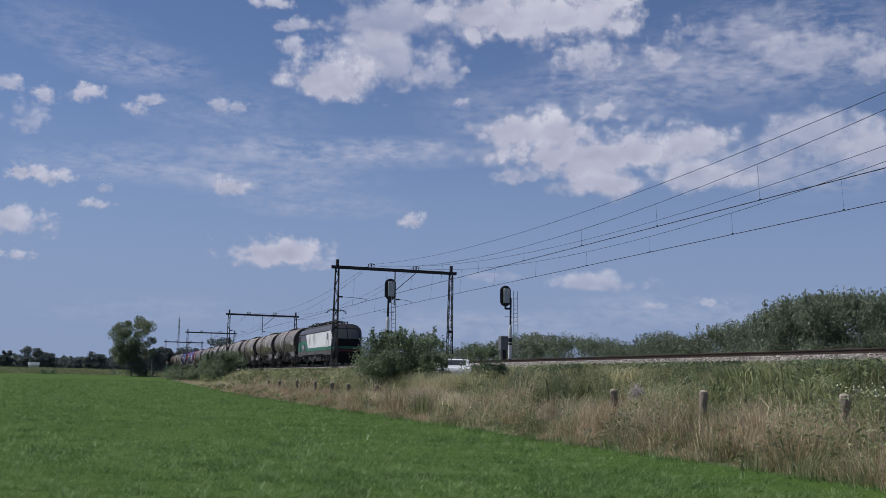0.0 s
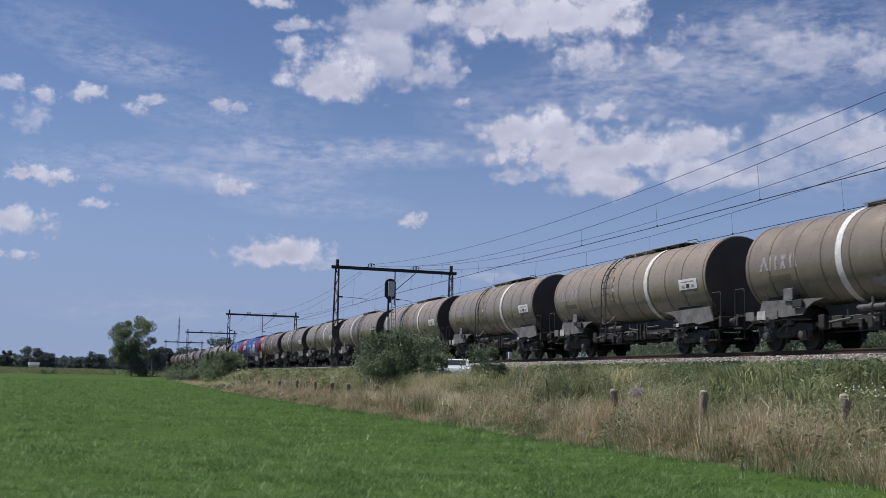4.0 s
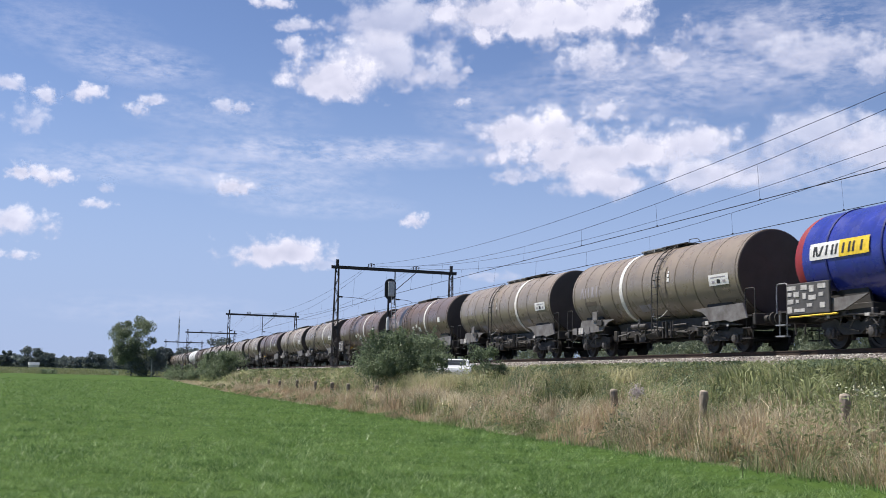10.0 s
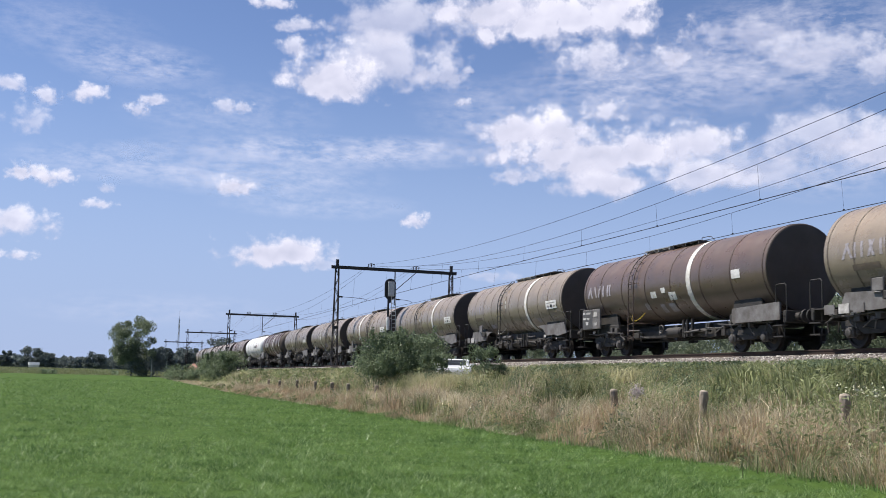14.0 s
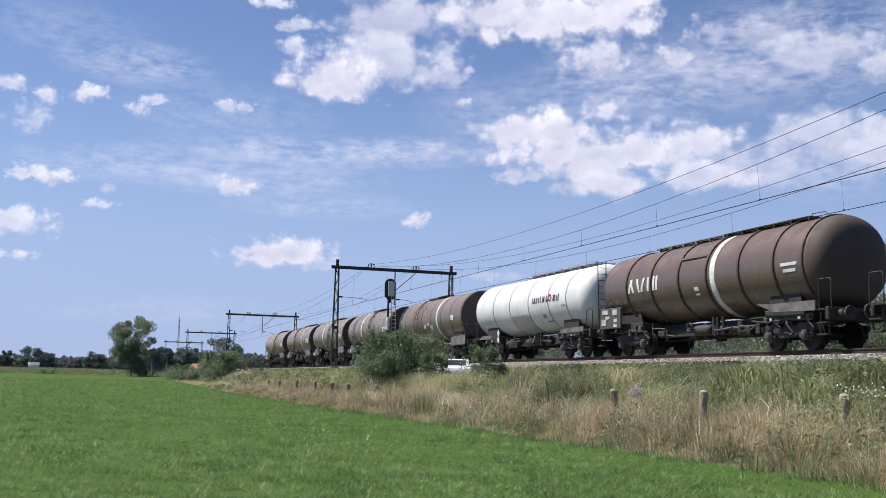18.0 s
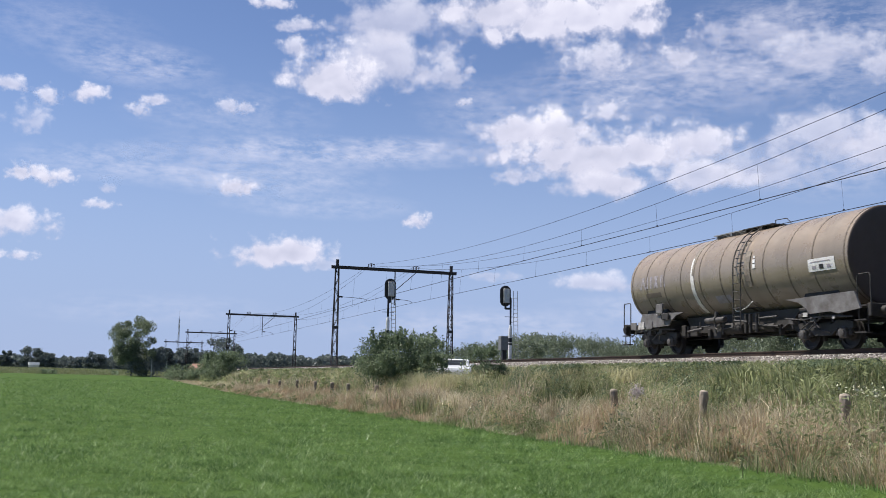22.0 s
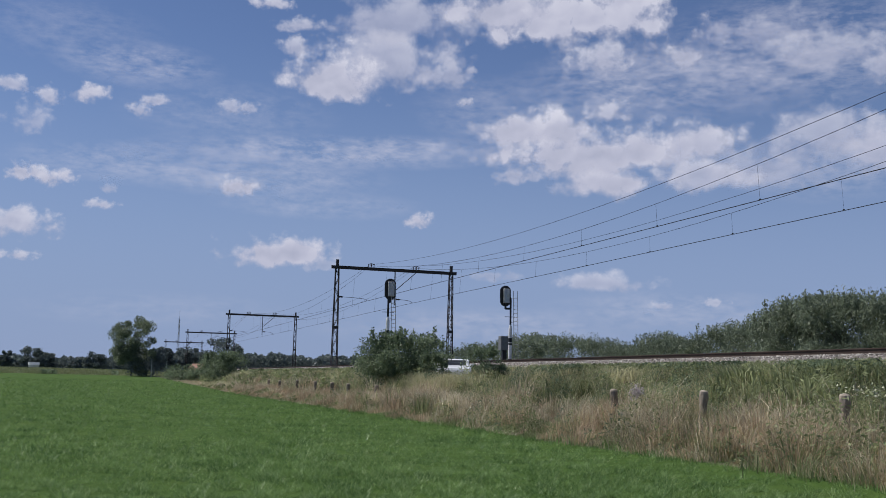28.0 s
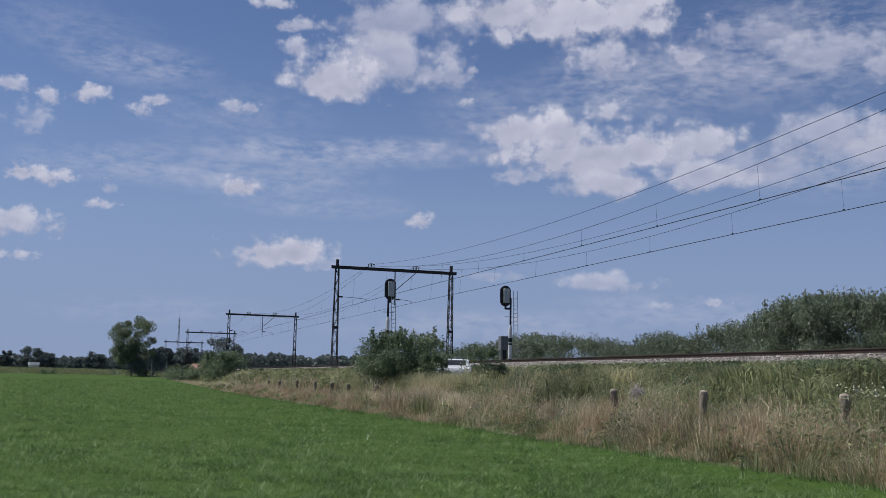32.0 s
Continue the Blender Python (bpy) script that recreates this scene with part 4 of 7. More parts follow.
def wagon_brown(m, label, graffiti=False, scrawl=False):
    w = thing("tank_wagon", label, "tank wagon", pose(0, NEAR, RAIL), "tank wagons of the train")
    r, L = 1.47, 13.1
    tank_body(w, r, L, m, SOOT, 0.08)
    rings(w, r, [-0.16, -2.0, -3.9, -5.9, -7.8, -9.7, -11.6, -12.95], SEAM_R, 0.05, 0.012)
    bm = B()
    lathe(bm, [(-4.75, r - 0.01), (-4.75, r + 0.016), (-4.48, r + 0.016), (-4.48, r - 0.01)], 64, "x", (0, 0, ZC), closed=True)
    part("white_band", bm, STRIPE, w, "worn white painted band")
    ladder_on(w, -8.9, r, 0.55, SEAM_R)
    white_hook(w, -8.5, r, YELLOW)
    walkway(w, -9.5, -5.4, r, UNDER, 0.14)
    for x, k in ((-12.75, 0.45), (-12.4, -0.35), (-12.0, -0.3), (-11.82, 0.35), (-11.38, 0.08), (-11.0, 0.08), (-10.8, 0.08)):
        bm = B()
        curved(bm, x, x + 0.13, 2.48, 2.96, r, -1, 4, 0.01, k)
        part("lettering", bm, SIGNW if graffiti else FADED, w, "worn white lettering stroke")
    bars("side_mark", [(-7.4, 0.4, 2.15, 2.4), (-6.6, 0.3, 2.3, 2.5), (-6.1, 0.5, 2.0, 2.3), (-1.9, 0.5, 2.45, 2.75)], r, SIGNW, w, "small white mark", 0.01)
    bars("side_mark", [(-8.1, 0.3, 1.75, 2.0), (-7.0, 0.3, 1.6, 1.9), (-6.4, 0.45, 1.6, 1.9)], r, FADED, w, "", 0.01)
    if graffiti:
        for q in range(6):
            bm = B()
            curved(bm, -6.2 + 0.75 * q, -5.75 + 0.75 * q, 1.75, 2.4, r, -1, 4, 0.013, 0.25 if q % 2 else -0.2)
            part("graffiti", bm, GRAFFITI, w, "faded teal graffiti shape")
    if scrawl:
        for x, wd, a, c, k in ((-6.3, 0.22, 1.75, 2.2, -0.35), (-4.95, 0.16, 1.5, 2.1, 0.5), (-4.2, 0.3, 1.55, 2.0, 0.2), (-3.7, 0.28, 1.6, 1.98, 0.2), (-3.25, 0.28, 1.62, 2.0, 0.2), (-2.8, 0.24, 1.64, 2.0, 0.2), (-1.9, 0.14, 1.7, 2.05, 0.1), (-1.55, 0.26, 1.7, 2.05, 0.1)):
            bm = B()
            curved(bm, x, x + wd, a, c, r, -1, 4, 0.013, k)
            part("scrawl", bm, FADED, w, "pale sprayed bar")
    chassis(w, 1.3, -14.35, -1.5, -11.5)
    for s in (-1, 1):
        bm = B()
        prism(bm, [(0.6, 1.52), (-2.0, 1.44), (-2.0, 0.95), (0.6, 0.95)], s * 1.36 - 0.03, s * 1.36 + 0.03)
        part("saddle_plate", bm, GREYP, w, "grey saddle plate")
    bm = B()
    box(bm, -13.2, -11.55, -1.5, -1.42, 1.15, 2.0, 0.015)
    board = part("label_board", bm, GREYP, w, "pale grey label board")
    bm = B()
    box(bm, -13.15, -12.25, -1.512, -1.5, 1.2, 1.95)
    part("label_plate", bm, BOARD, board, "black label plate")
    for x, a, c, d in ((-13.1, 1.8, 1.9, 0.2), (-12.8, 1.8, 1.88, 0.4), (-13.1, 1.58, 1.66, 0.3), (-12.7, 1.56, 1.64, 0.2), (-12.85, 1.34, 1.48, 0.24), (-12.1, 1.68, 1.86, 0.36), (-12.0, 1.3, 1.42, 0.2)):
        bm = B()
        box(bm, x, x + d, -1.52, -1.506, a, c)
        part("label_plate", bm, PLATE, board)
    end_rails(w, 0.3, 1, UNDER)
    end_rails(w, -13.35, -1, UNDER)
    return w


def disc_ring(bm, x, z, rx, rz, hole, r, lift=0.018, a0=0, a1=360, n=26):
    """A ring or an arc painted on the tank's side."""
    rows = []
    for i in range(n + 1):
        a = radians(a0 + (a1 - a0) * i / n)
        pair = []
        for k in (1.0, hole):
            px, pz = x + rx * k * math.cos(a), z + rz * (k if hole else k) * math.sin(a)
            py = -math.sqrt(max((r + lift) ** 2 - (pz - ZC) ** 2, 1e-4))
            pair.append(bm.verts.new((px, py, pz)))
        rows.append(pair)
    for p, q in zip(rows, rows[1:]):
        bm.faces.new((p[0], q[0], q[1], p[1]))
    return bm


def wagon_blue():
    w = thing("tank_wagon", "glossy blue tank wagon with red ends and white lettering", "tank wagon", pose(0, NEAR, RAIL), "tank wagons of the train")
    r, L = 1.50, 13.3
    tank_body(w, r, L, BLUE, RED, 0.9, 0.5)
    rings(w, r, [-0.05, -1.5, -3.65, -5.2, -7.2, -9.9, -12.2], SEAM_B, 0.07, 0.03)
    # company name as plain round and upright shapes
    bm = B()
    disc_ring(bm, -6.75, 2.52, 0.52, 0.6, 0.74, r, 0.036, 40, 320)
    part("lettering", bm, SIGNW, w, "white open ring")
    for x, wd, a, c in ((-6.12, 0.14, 1.95, 3.12), (-5.82, 0.12, 1.95, 2.55), (-4.62, 0.13, 1.95, 2.65), (-4.32, 0.13, 1.95, 2.62), (-4.02, 0.13, 1.95, 2.55), (-2.55, 0.24, 1.95, 2.72), (-2.15, 0.26, 1.95, 3.2)):
        bm = B()
        curved(bm, x, x + wd, a, c, r, -1, 5, 0.036)
        part("lettering", bm, SIGNW, w, "white upright bar")
    bm = B()
    disc_ring(bm, -5.2, 2.28, 0.36, 0.36, 0.66, r, 0.036)
    part("lettering", bm, SIGNW, w, "white ring")
    bm = B()
    disc_ring(bm, -3.2, 2.58, 0.56, 0.62, 0.46, r, 0.036)
    part("lettering", bm, SIGNW, w, "bold white ring")
    for q in range(7):
        bm = B()
        curved(bm, -4.6 + 0.26 * q, -4.44 + 0.26 * q, 3.3, 3.44, r, -1, 1, 0.036)
        part("lettering", bm, SIGNW, w)
    bm = B()
    curved(bm, -12.9, -11.6, 2.62, 3.12, r, -1, 4, 0.036)
    part("maker_panel", bm, SIGNW, w, "white half of the maker's panel")
    bm = B()
    curved(bm, -11.6, -10.35, 2.62, 3.12, r, -1, 4, 0.036)
    part("maker_panel", bm, YELLOW, w, "yellow half of the maker's panel")
    for x, k in ((-12.75, 0.15), (-12.58, -0.25), (-12.5, 0.5), (-12.2, 0.15), (-11.95, 0.15), (-11.78, 0.15), (-11.48, 0.15), (-11.22, 0.15), (-11.05, 0.15), (-10.72, 0.15)):
        bm = B()
        curved(bm, x, x + 0.09, 2.72, 3.02, r, -1, 3, 0.042, k)
        part("lettering", bm, INK, w, "dark bar of the maker's panel")
    bm = B()
    bm.faces.new([bm.verts.new((x, -math.sqrt((r + 0.036) ** 2 - (z - ZC) ** 2), z)) for x, z in ((-7.05, 1.72), (-6.72, 1.72), (-6.9, 2.02))])
    part("warning_mark", bm, YELLOW, w, "yellow warning triangle")
    walkway(w, -8.5, -0.9, r, SEAM_B, 0.0, -9.0)
    chassis(w, 1.65, -15.3, -1.6, -11.7)
    for s in (-1, 1):
        bm = B()
        prism(bm, [(0.9, 1.5), (-1.0, 1.46), (-2.6, 1.5), (-1.6, 1.12), (-1.3, 1.0), (0.9, 0.98)], s * 1.36 - 0.03, s * 1.36 + 0.03)
        part("saddle_plate", bm, GREYP, w, "pale grey winged saddle plate")
        bm = B()
        prism(bm, [(-13.4, 1.46), (-12.0, 1.46), (-10.6, 1.5), (-11.6, 1.1), (-13.4, 0.98)], s * 1.36 - 0.03, s * 1.36 + 0.03)
        part("saddle_plate", bm, GREYP, w, "pale grey winged saddle plate")
        bm = B()
        tube(bm, (-0.6, s * 1.42, 0.9), (0.6, s * 1.42, 0.95), 0.025, n=6)
        part("brake_lever", bm, YELLOW, w, "yellow brake lever")
        bm = B()
        tube(bm, (-14.0, s * 1.46, 0.98), (-11.8, s * 1.46, 1.0), 0.03, n=6)
        part("edge_rail", bm, YELLOW, w, "yellow edge rail")
    bm = B()
    box(bm, -14.1, -12.1, -1.5, -1.42, 1.05, 2.0, 0.015)
    board = part("label_board", bm, BOARD, w, "grey label board with white plates")
    for x, a, c, d in ((-14.04, 1.8, 1.93, 0.42), (-14.02, 1.62, 1.73, 0.2), (-13.72, 1.58, 1.74, 0.26), (-14.03, 1.38, 1.52, 0.3), (-13.62, 1.4, 1.5, 0.14), (-14.03, 1.1, 1.3, 0.22), (-13.7, 1.12, 1.22, 0.5), (-13.38, 1.78, 1.93, 0.3), (-12.98, 1.7, 1.9, 0.2), (-13.3, 1.5, 1.68, 0.16), (-13.02, 1.46, 1.6, 0.34), (-12.6, 1.78, 1.92, 0.36), (-12.55, 1.55, 1.66, 0.2), (-13.1, 1.26, 1.36, 0.24), (-12.5, 1.2, 1.36, 0.22)):
        bm = B()
        box(bm, x, x + d, -1.515, -1.5, a, c)
        part("label_plate", bm, PLATE, board)
    for d in (0.2, 0.9, 1.4):
        bm = B()
        lathe(bm, [(-7 + d, 0.12), (-6.8 + d, 0.12)], 12, "x", (0, -1.05, 0.85))
        part("valve", bm, GREYP, w, "pale outlet valve")
    end_rails(w, 0.75, 1, GALV)
    end_rails(w, -14.3, -1, GALV)
    return w


def wagon_white():
    w = thing("tank_wagon", "white tank wagon with dark lettering and hazard boards", "tank wagon", pose(0, NEAR, RAIL), "tank wagons of the train")
    r, L = 1.48, 13.0
    tank_body(w, r, L, PALE, PALE, 0.75, 0.5)
    rings(w, r, [-1.3, -3.3, -5.7, -8.15, -10.5], SEAM_W, 0.06, 0.012)
    # owner's name as plain strokes
    for x, k, z1 in ((-5.15, -0.2, 2.93), (-5.0, 0.25, 2.93), (-4.85, -0.2, 2.93), (-4.7, 0.25, 2.93), (-4.42, 0.0, 2.9), (-4.22, 0.0, 2.96), (-3.98, 0.3, 2.93), (-3.84, 0.3, 2.93), (-3.52, 0.0, 2.95), (-3.42, 0.0, 2.78), (-2.76, 0.3, 2.93), (-2.62, 0.3, 2.93), (-2.36, 0.0, 2.9), (-2.16, 0.0, 2.96)):
        bm = B()
        curved(bm, x, x + 0.085, 2.64, z1, r, -1, 3, 0.016, k)
        part("lettering", bm, INK, w, "dark stroke of the owner's name")
    bm = B()
    disc_ring(bm, -3.08, 2.82, 0.19, 0.18, 0.55, r, 0.018)
    part("lettering", bm, RED, w, "red ring of the owner's name")
    bm = B()
    curved(bm, -8.1, -5.75, 1.36, 2.15, r, -1, 6, 0.02)
    part("outlet_panel", bm, PANELG, w, "grey panel on the tank's flank")
    bm = B()
    curved(bm, -8.2, -5.7, 2.15, 2.2, r, -1, 1, 0.05)
    part("drip_rail", bm, SIGNW, w)
    bars("side_mark", [(-1.9, 0.5, 2.35, 2.42), (-4.2, 0.4, 1.9, 2.1), (-4.0, 0.7, 1.7, 1.78)], r, FADED, w, "", 0.012)
    for q in range(2):
        bm = B()
        c = 1.38 - 0.36 * q
        v = [bm.verts.new(p) for p in ((-9.95, -1.45, c), (-9.78, -1.45, c - 0.18), (-9.61, -1.45, c), (-9.78, -1.45, c + 0.18), (-9.95, -1.43, c), (-9.78, -1.43, c - 0.18), (-9.61, -1.43, c), (-9.78, -1.43, c + 0.18))]
        bm.faces.new(v[:4])
        bm.faces.new(v[4:][::-1])
        for i in range(4):
            bm.faces.new((v[i], v[4 + i], v[4 + (i + 1) % 4], v[(i + 1) % 4]))
        part("hazard_board", bm, SIGNW, w, "pale diamond hazard board")
    walkway(w, -7.6, -0.2, r, GALV, 0.0, -8.2)
    bm = B()
    for q in range(9):
        x = -7.5 + 0.9 * q
        tube(bm, (x, -0.5, ZC + r), (x, -0.5, ZC + r + 0.16), 0.012, n=4)
    tube(bm, (-7.5, -0.5, ZC + r + 0.16), (-0.3, -0.5, ZC + r + 0.16), 0.012, n=4)
    part("handrail", bm, GALV, w)
    chassis(w, 1.35, -14.2, -1.5, -11.4)
    for s in (-1, 1):
        bm = B()
        prism(bm, [(-12.9, 1.1), (-11.0, 1.12), (-11.1, 1.3), (-12.4, 1.3)], s * 1.34 - 0.03, s * 1.34 + 0.03)
        part("saddle_plate", bm, GREYP, w, "dirty grey saddle plate")
        bm = B()
        prism(bm, [(-2.2, 1.1), (0.3, 1.12), (0.3, 1.34), (-2.0, 1.3)], s * 1.34 - 0.03, s * 1.34 + 0.03)
        part("saddle_plate", bm, GREYP, w, "dirty grey saddle plate")
    bm = B()
    for q in (0, 0.4):
        tube(bm, (0.9, -0.9 + q, 1.2), (0.75, -0.9 + q, ZC + r), 0.022, n=5)
    for z in np.arange(1.4, ZC + r, 0.28):
        tube(bm, (0.9 - 0.05 * (z - 1.2), -0.9, z), (0.9 - 0.05 * (z - 1.2), -0.5, z), 0.013, n=4)
    part("ladder", bm, UNDER, w, "dark end ladder")
    end_rails(w, 0.5, 1, UNDER)
    end_rails(w, -13.3, -1, UNDER)
    return w


def wagon_ringed():
    w = thing("tank_wagon", "red-brown tank wagon with heavy rings and white lettering", "tank wagon", pose(0, NEAR, RAIL), "tank wagons of the train")
    r, L = 1.47, 13.1
    tank_body(w, r, L, BROWN_RED, SOOT, 0.7, 0.5)
    rings(w, r, [-0.15, -1.6, -3.5, -5.45, -7.3, -9.3, -11.25], SEAM_R, 0.09, 0.05, "ring")
    bm = B()
    lathe(bm, [(-5.2, r - 0.01), (-5.2, r + 0.016), (-4.9, r + 0.016), (-4.9, r - 0.01)], 64, "x", (0, 0, ZC), closed=True)
    part("white_band", bm, STRIPE, w, "worn white painted band")
    for x, k in ((-11.15, 0.45), (-10.78, -0.35), (-10.3, -0.3), (-10.12, 0.35), (-9.62, 0.1), (-9.2, 0.1), (-8.98, 0.1)):
        bm = B()
        curved(bm, x, x + 0.15, 2.45, 3.0, r, -1, 4, 0.014, k)
        part("lettering", bm, SIGNW, w, "white lettering bar")
    bars("side_mark", [(-6.3, 0.3, 2.2, 2.35), (-6.3, 0.3, 2.05, 2.12), (-1.2, 0.8, 2.6, 2.7), (-1.1, 0.6, 2.4, 2.5)], r, SIGNW, w, "small white mark", 0.012)
    bm = B()
    curved(bm, -7.25, -5.5, 3.42, 3.5, r, -1, 1, 0.05)
    part("drip_rail", bm, SEAM_R, w)
    walkway(w, -10.5, -1.0, r, UNDER, 0.12, -6.0)
    chassis(w, 1.3, -14.3, -1.5, -11.5)
    bm = B()
    box(bm, -13.5, -11.7, -1.5, -1.42, 1.1, 1.95, 0.015)
    board = part("label_board", bm, BOARD, w, "dark grey label board with white plates")
    for x, a, c, d in ((-13.3, 1.7, 1.88, 0.5), (-13.35, 1.25, 1.5, 0.4), (-12.4, 1.65, 1.88, 0.4), (-12.3, 1.35, 1.5, 0.3), (-12.3, 1.15, 1.28, 0.3), (-13.0, 1.5, 1.62, 0.35)):
        bm = B()
        box(bm, x, x + d, -1.515, -1.5, a, c)
        part("label_plate", bm, PLATE, board)
    for s in (-1, 1):
        bm = B()
        prism(bm, [(0.3, 1.46), (-1.6, 1.46), (-2.6, 1.5), (-1.7, 1.2), (0.3, 1.15)], s * 1.36 - 0.03, s * 1.36 + 0.03)
        part("saddle_plate", bm, GREYP, w)
    end_rails(w, 0.4, 1, UNDER)
    end_rails(w, -13.4, -1, UNDER)
    return w


# ---- locomotive ----
LOCO_GREY = surface("loco_dark_grey", (0.045, 0.047, 0.052), 0.4, 0, 1.5, 0.15, 0.02, 40, dirt=(0.09, 0.075, 0.06), dirt_scale=1.5, dirt_amount=0.35)
LOCO_WHITE = grimy("loco_white", (0.86, 0.86, 0.85), (0.62, 0.60, 0.57), 0.3, 0.4, 0.0)
ns, ls = LOCO_WHITE.node_tree.nodes, LOCO_WHITE.node_tree.links
b = ns["Principled BSDF"]
paint = b.inputs["Base Color"].links[0].from_socket
for cx, cz, wx in ((-11.3, 2.55, 0.75), (-8.7, 2.5, 0.85), (-9.3, 2.9, 0.8)):      # soot below the fans
    tc, mp, gr = ns.new("ShaderNodeTexCoord"), ns.new("ShaderNodeMapping"), ns.new("ShaderNodeTexGradient")
    gr.gradient_type = "SPHERICAL"
    mp.inputs["Scale"].default_value = (1 / wx, 0.01, 1 / 0.85)
    mp.inputs["Location"].default_value = (-cx / wx, 0, -cz / 0.85)
    ls.new(tc.outputs["Object"], mp.inputs[0])
    ls.new(mp.outputs[0], gr.inputs[0])
    wisp = mixed(ns, ls, 1.0, ramp(ns, ls, gr.outputs[0], [(0.0, (0, 0, 0)), (0.7, (0.75, 0.75, 0.75))]), ramp(ns, ls, texture(ns, ls, 1.6, 4, 0.6, seed=cx), [(0.35, (0.2, 0.2, 0.2)), (0.65, (1, 1, 1))]), "MULTIPLY")
    paint = mixed(ns, ls, wisp, paint, (0.27, 0.255, 0.24))
ls.new(paint, b.inputs["Base Color"])
LOCO_GREEN = surface("loco_green", (0.012, 0.23, 0.10), 0.4, 0, 1.5, 0.12, 0.02, 40, dirt=(0.07, 0.10, 0.07), dirt_scale=2, dirt_amount=0.4)
LOCO_SILL = surface("loco_sill_grey", (0.11, 0.104, 0.096), 0.6, 0, 2, 0.3, 0.1, 30, dirt=(0.05, 0.04, 0.03), dirt_scale=2, dirt_amount=0.6)
ROOFG = surface("loco_roof_grey", (0.10, 0.10, 0.105), 0.6, 0, 1.2, 0.2, 0.05, 30)
GLASS, ns, ls, b = nodes("windscreen_glass")
b.inputs["Base Color"].default_value = (0.06, 0.068, 0.068, 1)
b.inputs["Roughness"].default_value = 0.06
b.inputs["IOR"].default_value = 1.6
LENS, ns, ls, b = nodes("lamp_glass")
b.inputs["Base Color"].default_value = (0.05, 0.05, 0.05, 1)
b.inputs["Roughness"].default_value = 0.2


LOCO_BLACK = surface("loco_black", (0.009, 0.009, 0.01), 0.8, spec=0.2)
# the flank's green darkened: the nose's shade is put into the colour
SHADED_GREEN = surface("loco_dark_green", (0.008, 0.09, 0.045), 0.45)
MAROON = surface("loco_dark_red", (0.09, 0.012, 0.014), 0.5)


def nose(y, z):
    """How far back the front face lies at a height and a side: raked screen, rounded corners."""
    return -0.86 - 0.60 * max(0.0, z - 2.25) ** 1.15 - 0.24 * (abs(y) / 1.48) ** 3 - 0.12 * max(0.0, 1.5 - z)


